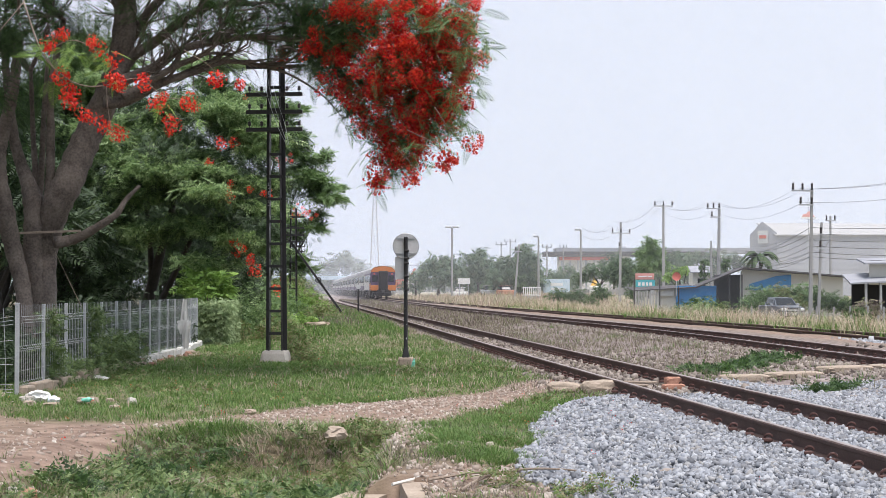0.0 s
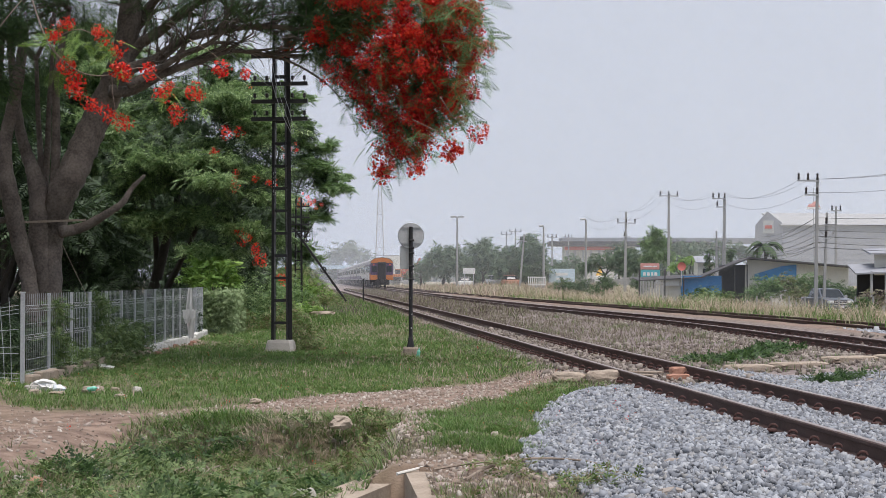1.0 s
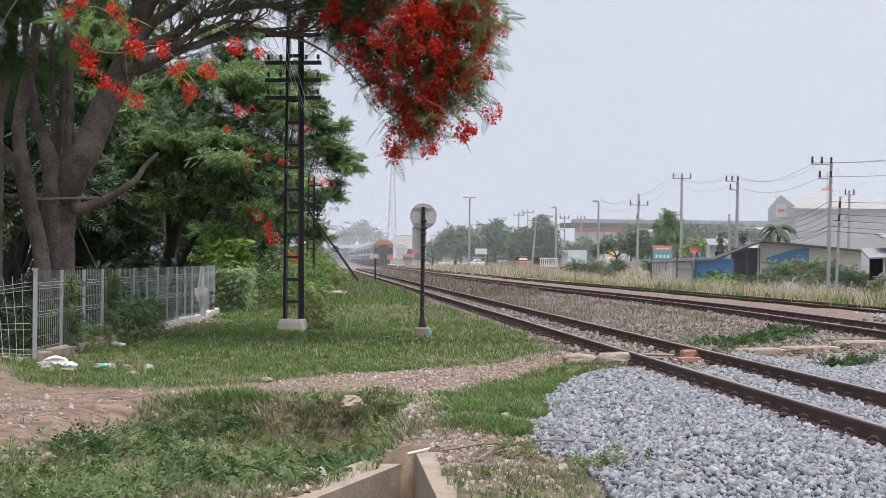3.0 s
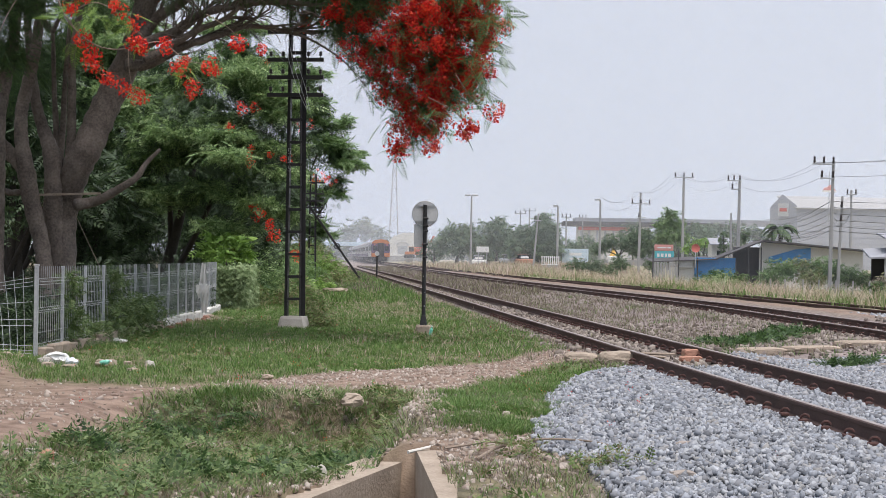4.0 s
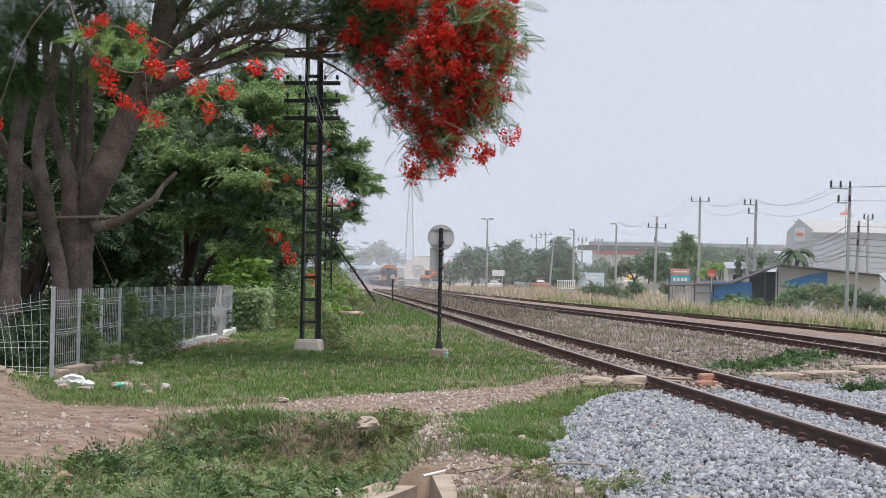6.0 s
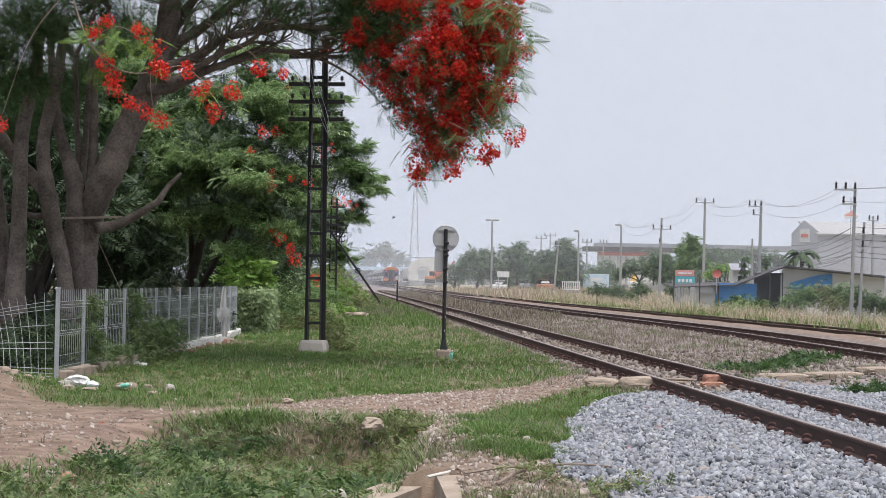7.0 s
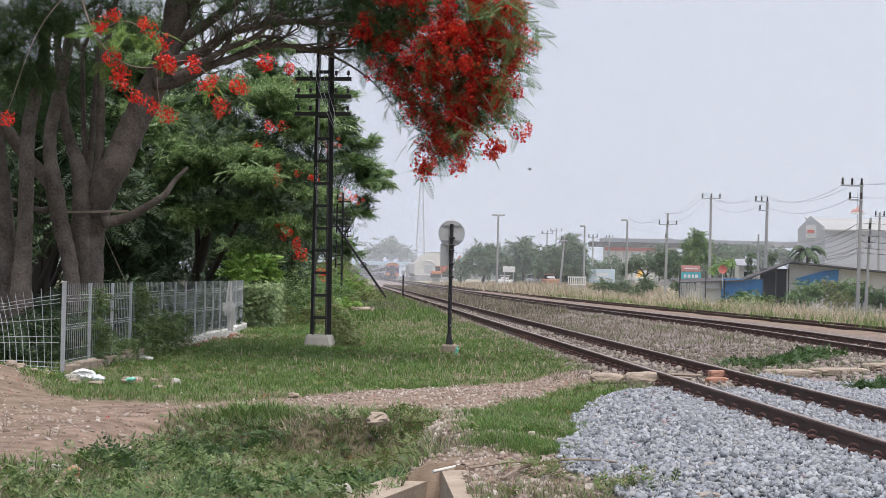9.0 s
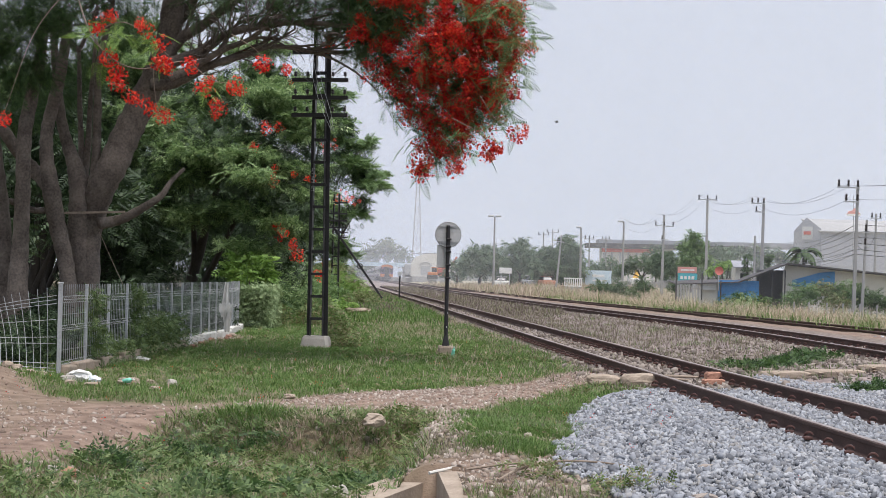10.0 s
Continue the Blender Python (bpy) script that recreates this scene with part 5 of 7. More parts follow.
for k, z in enumerate((4.1, 4.5, 4.9, 3.7, 5.3, 3.4)):
    wire((23.9, 107.5, z), (26.5, 146, z - 0.2), 0.5, 0.014, name="telephone_cable", label="sagging black telephone cable")
    wire((23.9, 107.5, z), (32, 62, z + 0.2), 0.7, 0.014, name="telephone_cable", label="sagging black telephone cable")
    wire((35.18, 150.00, 6.02) if k < 3 else (24.36, 150.00, 4.22), (23.9, 107.5, z), 0.8, 0.014, name="telephone_cable", label="sagging black telephone cable")
for y, z in ((447, 0), (440, 0)):
    wire((-32.03, 330.00, 6.32), (-2.71, 330.00, 6.10), 0.2, 0.03)


def footing(ob, w, d, material=None, name="plinth"):
    """Carries a thing's base down to the ground."""
    p = ob.matrix_basis.translation
    h = max(0.0, p.z - float(ground_z(p.x, p.y))) + 0.3
    return part(name, Build().box((0, 0, -h / 2 + 0.02), (w, d, h)), material or POLE_CONCRETE, ob)


def slab(b, p, q, r, s, t):
    """A sheet of thickness t through four corners, thickened downwards."""
    v = [Vector(c) for c in (p, q, r, s)]
    return b.add(v + [c - Vector((0, 0, t)) for c in v], [(0, 1, 2, 3), (7, 6, 5, 4), (0, 4, 5, 1), (1, 5, 6, 2), (2, 6, 7, 3), (3, 7, 4, 0)])


def wall_box(name, x0, x1, y0, y1, z0, z1, material, parent, label=""):
    return part(name, Build().box(((x0 + x1) / 2, (y0 + y1) / 2, (z0 + z1) / 2), (x1 - x0, y1 - y0, z1 - z0)), material, parent, label)


road = tagged(part("road", Build().add([(19.5, 30, -1.06), (27.5, 30, -1.06), (27.5, 160, -1.06), (19.5, 160, -1.06), (19.5, 30, -1.3), (27.5, 30, -1.3), (27.5, 160, -1.3), (19.5, 160, -1.3)], [(0, 1, 2, 3), (0, 4, 5, 1), (2, 6, 7, 3)]), mat("asphalt", (0.05, 0.05, 0.05), (0.11, 0.105, 0.1), 1.5, 0.9, 0.4)), "worn grey asphalt road beyond the grass", "road", kind="structure")

# low house with a blue wall and a long sloping roof
house = thing("shack", "low tin-roofed house with a bright blue wall", "house", (24.0, 140, -1.0))
d = 140.0
def hx(px): return (px - 784) / 2926 * d - 24.0
def hz(py): return 2.25 + (513 - py) / 2926 * d
wall_box("wall", hx(1196), hx(1268), 0, 0.2, 0, hz(506), BLUE_PAINT, house, "bright blue painted wall")
wall_box("wall", hx(1160), hx(1196), 0.2, 0.4, 0, hz(512), PALE_WALL, house, "grey-white side wall")
wall_box("wall", hx(1312), hx(1495), 0.6, 0.8, 0, hz(492), PALE_WALL, house, "cream plaster gable wall")
part("wall", Build().add([(hx(1328), 0.45, hz(514)), (hx(1402), 0.45, hz(514)), (hx(1402), 0.45, hz(486)), (hx(1375), 0.45, hz(489)), (hx(1328), 0.45, hz(503)), (hx(1328), 0.55, hz(514)), (hx(1402), 0.55, hz(514)), (hx(1402), 0.55, hz(486)), (hx(1375), 0.55, hz(489)), (hx(1328), 0.55, hz(503))], [(0, 1, 2, 3, 4), (9, 8, 7, 6, 5), (2, 7, 8, 3), (3, 8, 9, 4), (1, 6, 7, 2)]), BLUE_PAINT, house, "blue painted upper wall")
b = Build()
b.add([(hx(1312), 0.6, hz(492)), (hx(1316), 0.6, hz(477)), (hx(1500), 0.6, hz(492)), (hx(1312), 0.8, hz(492)), (hx(1316), 0.8, hz(477)), (hx(1500), 0.8, hz(492))], [(0, 2, 1), (3, 4, 5), (0, 1, 4, 3), (1, 2, 5, 4)])
part("gable", b, PALE_WALL, house)
# dark-coloured wall that stands for the shade inside the open room
wall_box("room", hx(1272), hx(1345), 2.5, 2.7, 0, hz(486), ROOM_SHADE, house, "back wall of the open room, shade put into its colour")
part("roof", slab(Build(), (hx(1120), -0.6, hz(514)), (hx(1232), -0.6, hz(508)), (hx(1232), 5, hz(503)), (hx(1120), 5, hz(509)), 0.08), DARK_ROOF, house, "rusting low tin lean-to roof")
part("roof", slab(Build(), (hx(1232), -0.6, hz(507)), (hx(1316), -0.6, hz(473)), (hx(1316), 5, hz(475)), (hx(1232), 5, hz(509)), 0.12), DARK_ROOF, house, "dark edge of the tin roof")
part("roof", slab(Build(), (hx(1316), -0.6, hz(473)), (hx(1505), -0.6, hz(489)), (hx(1505), 5, hz(490)), (hx(1316), 5, hz(474)), 0.12), DARK_ROOF, house, "long grey tin roof")
part("tarpaulin", Build().box(((hx(1165) + hx(1192)) / 2, -0.2, hz(518)), (1.3, 0.1, 0.6), bevel=0.05), DULL_WHITE, house, "hanging white tarpaulin")
for px in (1200, 1268, 1312, 1290):
    wall_box("post", hx(px) - 0.05, hx(px) + 0.05, -0.3, -0.2, 0, hz(507 if px < 1290 else 486), DARK_METAL, house)

dish = thing("satellite_dish", "red satellite dish on the roof", "satellite dish", (19.62, 139.00, 2.01))
b = Build()
rings = [(0.36 * i / 4, 0.09 * (i / 4) ** 2) for i in range(5)]
for r, h in rings:
    b.v += [(r * math.cos(a), -h, 0.35 + r * math.sin(a)) for a in np.linspace(0, 2 * math.pi, 16, endpoint=False)]
for i in range(4):
    b.f += [(i * 16 + j, i * 16 + (j + 1) % 16, i * 16 + 16 + (j + 1) % 16, i * 16 + 16 + j) for j in range(16)]
part("bowl", b, RED_PAINT, dish)
part("mast", Build().tube([(0, 0.05, -1.3), (0, 0.05, 0.35)], 0.04, 6), GREY_METAL, dish)

neighbour = thing("bungalow", "grey-roofed bungalow with dark veranda beyond the road", "house", (33.5, 120, -1.0))
d = 120.0
# near-black colour stands for the veranda's shade
wall_box("wall", 30.18 - 33.5, 5.5, 2.0, 2.2, 0, 3.0, DARK_INSIDE, neighbour, "back wall of the veranda, shade put into its dark colour")
wall_box("upper_wall", 31.21 - 33.5, 5.5, 1.0, 1.2, 2.6, 4.2, PALE_WALL, neighbour, "grey rendered upper wall")
part("roof", slab(Build(), (29.36 - 33.5, -0.8, 2.75), (5.8, -0.8, 3.2), (5.8, 3, 3.9), (29.69 - 33.5, 3, 3.4), 0.12), GREY_ROOF, neighbour)
part("roof", slab(Build(), (30.68 - 33.5, 0.2, 4.2), (5.8, 0.2, 4.4), (5.8, 4, 4.8), (31.00 - 33.5, 4, 4.6), 0.12), GREY_ROOF, neighbour)
for px in (1556, 1530):
    wall_box("post", 30.59 - 33.6 + (px - 1530) * 0.041, 30.59 - 33.45 + (px - 1530) * 0.041, -0.6, -0.4, 0, 2.9, GREY_METAL, neighbour)

# small white house glimpsed behind the shack
cottage = thing("cottage", "small white house with a grey roof behind trees", "house", (24.16, 155, -1.0))
wall_box("wall", -0.75, 0.75, 0, 2.5, 0, 3.9, PALE_WALL, cottage)
part("roof", slab(Build(), (-1.0, -0.4, 3.9), (1.0, -0.4, 3.9), (1.0, 1.3, 4.5), (-1.0, 1.3, 4.5), 0.1), GREY_ROOF, cottage, "grey sheet roof")
wall_box("window", -0.3, 0.3, -0.05, 0.0, 2.6, 3.3, GLASS_DARK, cottage)

# big pale warehouse with a gable
hall = thing("warehouse", "large pale metal-clad warehouse with a pointed gable", "warehouse", (47, 260, -1))
d, x0, x1, xa = 260.0, 48.34 - 47, 32.0, 49.85 - 47
zt, za = 9.87 + 1, 11.91 + 1
xb = 51.72 - 47
CLADDING = mat("pale_cladding", (0.36, 0.37, 0.4), (0.43, 0.44, 0.47), 0.3, 0.6, 0.1)
part("gable_wall", Build().add([(x0, 0, 0), (xb, -4, 0), (xb, -4, zt + 0.2), (xa, -2, za), (x0, 0, zt)], [(0, 1, 2, 3, 4)]).add([(x0, 0.3, 0), (xb, -3.7, 0), (xb, -3.7, zt + 0.2), (xa, -1.7, za), (x0, 0.3, zt)], [(4, 3, 2, 1, 0)]), CLADDING, hall)
part("side_wall", Build().box(((xb + x1) / 2, -3.9, zt / 2), (x1 - xb, 0.2, zt)), CLADDING, hall)
b = Build()
for i in range(1, 12):
    b.box(((xb + x1) / 2, -4.02, zt * i / 12), (x1 - xb, 0.06, 0.07))
part("wall_laps", b, CLADDING, hall)
part("roof", slab(Build(), (xb - 0.3, -4.4, zt - 0.1), (x1, -4.4, zt - 0.1), (x1, 8, za), (xa, 3, za), 0.2), SHEET_ROOF, hall, "pale sheet roof")
part("gable_sign", Build().box((xa, -2.6, zt - 0.4), (1.6, 0.1, 2.0), Euler((0, 0, -0.45)).to_matrix()), DULL_WHITE, hall, "faded square sign panel")
part("sign_mark", Build().box((xa - 0.05, -2.7, zt - 0.4), (1.1, 0.1, 0.5), Euler((0, 0, -0.45)).to_matrix()), RED_PAINT, hall, "plain red sign mark")

beacon = thing("roof_sign", "small red and white sign on a tall mast", "sign", (47.53, 215.00, 2.20))
part("mast", Build().tube([(0, 0, 0), (0, 0, 11)], 0.06, 6), GREY_METAL, beacon)
# red paled to put distance haze into the sign's colour
part("sign_board", Build().box((0, 0, 8.65), (1.7, 0.3, 0.5), bevel=0.1, taper=0.8), PALE_RED, beacon)
part("sign_finial", Build().box((0.1, 0, 9.05), (0.7, 0.2, 0.4), bevel=0.08, taper=0.5), PALE_RED, beacon)
part("sign_band", Build().box((0, -0.17, 8.4), (1.9, 0.05, 0.25)), WHITE_PAINT, beacon)

# long flat-roofed hall and other far buildings
long_hall = thing("depot_hall", "long pale hall under a dark flat roof", "building", (29.99, 330.00, 1.02))
part("wall", Build().box((0, 0, 3.5), (14, 6, 7)), PALE_WALL, long_hall)
part("fascia", Build().box((6, -0.5, 7.3), (32, 7, 0.9)), DARK_ROOF, long_hall, "dark flat roof edge")
part("lower_wall", Build().box((13, 0, 2.6), (16, 6, 5.2)), DULL_WHITE, long_hall)
part("fascia_band", Build().box((-2, -3.2, 6.4), (10, 0.3, 0.7)), RED_PAINT, long_hall, "faded red band")
for x in np.arange(-6.5, 7, 1.6):
    part("pillar", Build().box((x, -3.15, 3.4), (0.35, 0.3, 6)), GREY_METAL, long_hall)
link = thing("elevated_road", "long grey elevated roadway behind the trees", "bridge", (52.97, 340.00, 1.02))
part("deck", Build().box((0, 0, 8.2), (60, 8, 1.1)), GREY_ROOF, link)
for x in np.arange(-25, 29, 9):
    part("pier", Build().box((x, 0, 3.8), (1.2, 2, 8)), POLE_CONCRETE, link)

bridge = thing("footbridge", "pale low bridge across the far tracks", "bridge", (-30.49, 460.00, 0.94))
part("deck", Build().box((0, 0, 3.6), (34, 3, 1.0)), PALE_BLUE, bridge)
for x in (-16, -8, 0, 8, 15):
    part("pier", Build().box((x, 0, 1.5), (0.6, 1.2, 3.2)), POLE_CONCRETE, bridge)

depot = thing("arched_shed", "white arched train shed beside the far tracks", "shed", (-13.81, 430.00, 1.40))
pts = [(-5.4, 0), (-5.4, 3.6), (-4.2, 5.0), (-2.0, 5.9), (0, 6.2), (2.2, 5.9), (4.4, 5.0), (5.6, 3.6), (6.2, 0)]
b = Build()
b.v = [(x, 0, z) for x, z in pts] + [(x, 14, z) for x, z in pts]
b.f = [(i, 9 + i, 10 + i, i + 1) for i in range(8)] + [tuple(range(9)), tuple(range(17, 8, -1))]
part("shell", b, PALE_WALL, depot)
part("arch", Build().tube([(-1.6 + 1.5 * math.cos(a), -0.1, 2.6 + 1.2 * math.sin(a)) for a in np.linspace(0, math.pi, 13)], 0.14, 6), GREY_METAL, depot)
part("door", Build().box((-1.6, -0.05, 1.6), (2.4, 0.15, 2.2)), GREY_METAL, depot)
part("eave", Build().box((5.9, -0.3, 4.2), (0.5, 1.0, 2.6), Euler((0, 0.5, 0)).to_matrix()), RED_PAINT, depot, "red roof edge")
wagon = thing("goods_wagon", "grey covered goods wagon on the far siding", "wagon", (-19.66, 436.00, 0.95))
part("body", Build().box((0, 0, 2.3), (2.6, 9, 2.9), bevel=0.3), GREY_METAL, wagon)
part("underframe", Build().box((0, 0, 0.6), (2.2, 8, 0.7)), DARK_METAL, wagon)
trolley = thing("track_machine", "orange and dark track maintenance machine", "vehicle", (-9.43, 300.00, 0.84))
part("body", Build().box((0, 0, 1.05), (1.7, 2.6, 0.6), bevel=0.1), TRAIN_ORANGE, trolley)
part("cab", Build().box((0.3, 0.3, 1.75), (0.9, 1.3, 0.85), bevel=0.1), DARK_METAL, trolley)
part("roof", Build().box((0.3, 0.3, 2.22), (1.05, 1.5, 0.1), bevel=0.04), TRAIN_ORANGE, trolley)
part("chassis", Build().box((0, 0, 0.5), (1.9, 3.0, 0.7), bevel=0.1), DARK_METAL, trolley)
truck = thing("lorry", "orange-red lorry parked by the far shed", "lorry", (-8.24, 335.00, 0.91))
part("cab", Build().box((0, 0, 1.6), (2.2, 2, 2.0), bevel=0.15), RED_PAINT, truck)
part("load_bed", Build().box((-0.6, 4, 1.5), (2.2, 5, 1.6), bevel=0.1), TRAIN_ORANGE, truck)
part("chassis", Build().box((0, 2.5, 0.5), (2.0, 7, 0.6), bevel=0.1), DARK_METAL, truck)

for ob, w, d in ((hall, 20, 4), (long_hall, 14, 6), (link, 2, 2), (bridge, 30, 1.5), (depot, 10, 3), (wagon, 1.8, 6), (trolley, 1.4, 2), (truck, 1.6, 4), (beacon, 0.4, 0.4)):
    footing(ob, w, d, POLE_CONCRETE)

# lattice radio tower far off
tower = thing("radio_tower", "tall grey lattice radio tower in haze", "tower", (-25.63, 620.00, 0.83))
b, c = Build(), Build()
tower_h = 37.0
for k in range(12):
    z0, z1 = tower_h * k / 12, tower_h * (k + 1) / 12
    w0, w1 = 1.9 - 1.45 * k / 12, 1.9 - 1.45 * (k + 1) / 12
    t = b if k % 2 else c
    for sx, sy in ((-1, -1), (1, -1), (1, 1), (-1, 1)):
        bar(t, (sx * w0, sy * w0, z0), (sx * w1, sy * w1, z1), 0.2, 0.2)
    for s in (-1, 1):
        bar(t, (-s * w0, -w0, z0), (s * w1, -w1, z1), 0.11, 0.11)
        bar(t, (-w0, -w0, z0), (w0, -w0, z0), 0.11, 0.11)
part("white_sections", b, GREY_METAL, tower)
part("red_sections", c, POLE_CONCRETE, tower)
part("antenna", Build().tube([(0, 0, tower_h), (0, 0, tower_h + 4)], 0.2, 6), GREY_METAL, tower)

# sign boards and small things along the road
def board(place, w, h, material, label, legs=1.5, name="sign_board"):
    s = thing(name, label, "sign", place)
    legs = max(legs, place[2] - float(ground_z(place[0], place[1])) + 0.2)
    part("panel", Build().box((0, 0, h / 2), (w, 0.12, h), bevel=0.02), material, s)
    for x in (-w * 0.35, w * 0.35):
        part("leg", Build().box((x, 0.08, -legs / 2), (0.1, 0.08, legs + 0.4)), GREY_METAL, s)
    return s


s1 = board((18.35, 150.00, 1.40), 1.75, 0.75, TEAL_PAINT, "teal and red shop sign on posts", 2.0)
part("upper_panel", Build().box((-0.05, -0.02, 1.05), (1.7, 0.12, 0.55), bevel=0.02), PALE_RED, s1, "faded red upper panel")
b = Build()
for i, (x, w) in enumerate(((-0.55, 0.22), (-0.2, 0.24), (0.15, 0.2), (0.48, 0.26))):
    b.box((x, -0.07, 0.36), (w, 0.02, 0.3))
part("lettering_bars", b, WHITE_PAINT, s1, "white lettering as plain bars")
part("lettering_bars", Build().box((-0.25, -0.09, 1.05), (0.8, 0.02, 0.12)).box((0.4, -0.09, 1.05), (0.4, 0.02, 0.12)), WHITE_PAINT, s1, "small white lettering as bars")
board((2.72, 215.00, 1.98), 1.6, 0.75, WHITE_PAINT, "small white notice board on posts", 1.2)
hoarding = board((14.76, 215.00, 0.74), 3.4, 1.9, PALE_BLUE, "pale blue painted hoarding", 0.8, "hoarding")
part("lettering_bars", Build().box((0, -0.08, 1.2), (1.6, 0.03, 0.35)).box((0.2, -0.08, 0.6), (1.9, 0.03, 0.2)), WHITE_PAINT, hoarding, "white lettering as plain bars")

gate = thing("white_railing", "white concrete railing by the roadside", "railing", (10.19, 190.00, 0.54))
for i in range(9):
    part("baluster", Build().box((-0.95 + i * 0.24, 0, 0.45), (0.09, 0.1, 1.2)), WHITE_PAINT, gate)
for z in (0.95, 0.1):
    part("rail", Build().box((0, 0, z), (2.1, 0.12, 0.1)), WHITE_PAINT, gate)
picket = thing("plank_fence", "weathered white upright plank fence", "fence", (16.77, 136.00, -0.38))
for i in range(16):
    part("plank", Build().box((-0.95 + i * 0.125, 0, 0.75 + 0.04 * math.sin(i * 2.7)), (0.085, 0.03, 1.5)), POLE_CONCRETE, picket)
part("rail", Build().box((0, 0.04, 1.2), (2.1, 0.05, 0.08)), WOOD, picket)
part("post", Build().box((-1.05, 0, 1.2), (0.1, 0.1, 2.6)), DARK_METAL, picket)
part("post", Build().box((1.05, 0, 1.2), (0.1, 0.1, 2.6)), DARK_METAL, picket)
shrine = thing("spirit_shrine", "small golden shrine with white figures", "shrine", (19.23, 210.00, 0.75))
part("plinth", Build().box((0, 0, 0.4), (1.4, 1.0, 1.2), bevel=0.1), WHITE_PAINT, shrine)
part("spire", Build().box((0, 0, 1.5), (0.9, 0.9, 1.4), bevel=0.2, taper=0.3), YELLOW_PAINT, shrine)
part("wall", Build().box((4.5, 0, 0.2), (14, 0.3, 0.7)), POLE_CONCRETE, shrine, "low grey wall")

posts_rng = np.random.default_rng(9)
for i in range(22):
    y = 60 + i * 3.4
    x = 15.0 - 0.02 * (y - 60) * 3 + 4.0
    p = thing("fence_post", "short grey concrete fence post in dry grass", "fence post", (x, y, float(ground_z(x, y)) - 0.05), "roadside fence posts")
    part("shaft", Build().box((0, 0, 0.6), (0.09, 0.09, 1.3), bevel=0.01), POLE_CONCRETE, p)
    p.matrix_basis = pose(x, y, float(ground_z(x, y)) - 0.05, posts_rng.uniform(-4, 4), posts_rng.uniform(-4, 4), 0)

for ob, w, d in ((gate, 2.0, 0.15), (picket, 2.0, 0.1), (shrine, 1.3, 0.9), (tower, 4, 4)):
    footing(ob, w, d)

# trees across the tracks
def far_tree(base, blobs, label="rounded roadside tree in haze", density=50, shape=FAR_SPRIG, leaf=FAR_LEAF):
    base = np.array(base, float)
    base[2] = float(ground_z(base[0], base[1])) - 0.1
    limbs = [([base, base + (0.1, 0, 1.5), np.array(b[0])], 0.22 if i == 0 else 0.12, 0.05) for i, b in enumerate(blobs[:4])]
    return plant("roadside_tree", limbs, in_blobs(blobs, density), shape, leaf, label, "tree", bark=DARK_BARK, base=tuple(base), group="roadside trees", limb_sides=6)


MID_SPRIG = frond_shape(0.65, 5, 0.24, 0.12)
far_tree((-0.71, 232.00, 1.09), [((-1.11, 232.00, 4.66), 2.2), ((0.88, 233.00, 4.67), 2.2), ((-2.68, 231.00, 3.46), 1.6), ((2.04, 230.00, 3.45), 1.8), ((-0.31, 230.00, 2.90), 1.8)])
far_tree((4.75, 228.00, 1.09), [((4.75, 228.00, 4.99), 2.0), ((5.17, 229.00, 6.34), 1.2), ((3.41, 227.00, 3.81), 1.8), ((6.28, 227.00, 3.42), 1.8), ((3.20, 228.00, 5.77), 1.0)])
far_tree((9.99, 215.00, 0.88), [((8.56, 216.00, 4.05), 2.2), ((10.41, 216.00, 4.57), 2.2), ((11.83, 215.00, 2.94), 1.8), ((7.39, 214.00, 2.57), 1.6), ((9.94, 214.00, 2.35), 1.8), ((10.46, 217.00, 6.66), 1.1), ((11.52, 216.00, 5.53), 1.2)], density=85)
far_tree((19.33, 205.00, 1.11), [((18.29, 205.00, 3.56), 1.3), ((20.29, 204.00, 3.55), 1.6), ((22.03, 204.00, 4.25), 1.6), ((16.88, 205.00, 2.72), 1.1), ((23.31, 203.00, 3.19), 1.5), ((21.57, 203.00, 2.71), 1.3)], "wide flat dark green tree", 90, MID_SPRIG)
far_tree((23.63, 190.00, 1.12), [((23.78, 190.00, 6.64), 1.1), ((23.12, 190.00, 5.67), 1.2), ((24.42, 190.00, 5.47), 1.2), ((23.32, 189.00, 4.16), 1.5), ((24.93, 189.00, 4.03), 1.0)], "tall rounded bright green tree", 120, MID_SPRIG, CROWN_LEAF)
far_tree((23.01, 160.00, 0.87), [((22.75, 160.00, 3.05), 0.8), ((23.57, 160.00, 3.16), 0.7), ((21.93, 160.00, 2.51), 0.7)], "small light green tree by the house", 80, BROAD, LIGHT_LEAF)
far_tree((47.76, 300.00, 1.05), [((42.66, 300.00, 6.99), 1.6), ((45.74, 300.00, 7.20), 1.6), ((48.81, 300.00, 7.40), 1.7), ((51.89, 300.00, 6.99), 1.6), ((53.94, 300.00, 6.17), 1.6), ((49.50, 298.00, 5.12), 2.4), ((44.40, 298.00, 4.81), 2.4), ((55.61, 298.00, 5.63), 1.6)], "far row of dark roadside trees", 60)
for px in (1246, 1284):
    far_tree(np.array((23.99, 152.00, 1.30)) + ((px - 1246) * 0.052, 0, 0), [(np.array((24.00, 152.00, 2.70)) + ((px - 1246) * 0.052, 0, dz), 0.45) for dz in (0, 0.7, -0.7, 1.2)], "narrow dark green columnar tree", 260, frond_shape(0.4, 4, 0.15, 0.08), LEAF)
far_tree((-31.80, 520.00, 0.90), [((-34.48, 520.00, 8.89), 4.0), ((-30.04, 520.00, 9.78), 4.0), ((-37.14, 520.00, 7.47), 3.0), ((-25.84, 525.00, 8.07), 3.0), ((-31.82, 520.00, 11.56), 2.6)], "large far tree dissolved in haze", 6, frond_shape(2.6, 4, 1.1, 0.6))
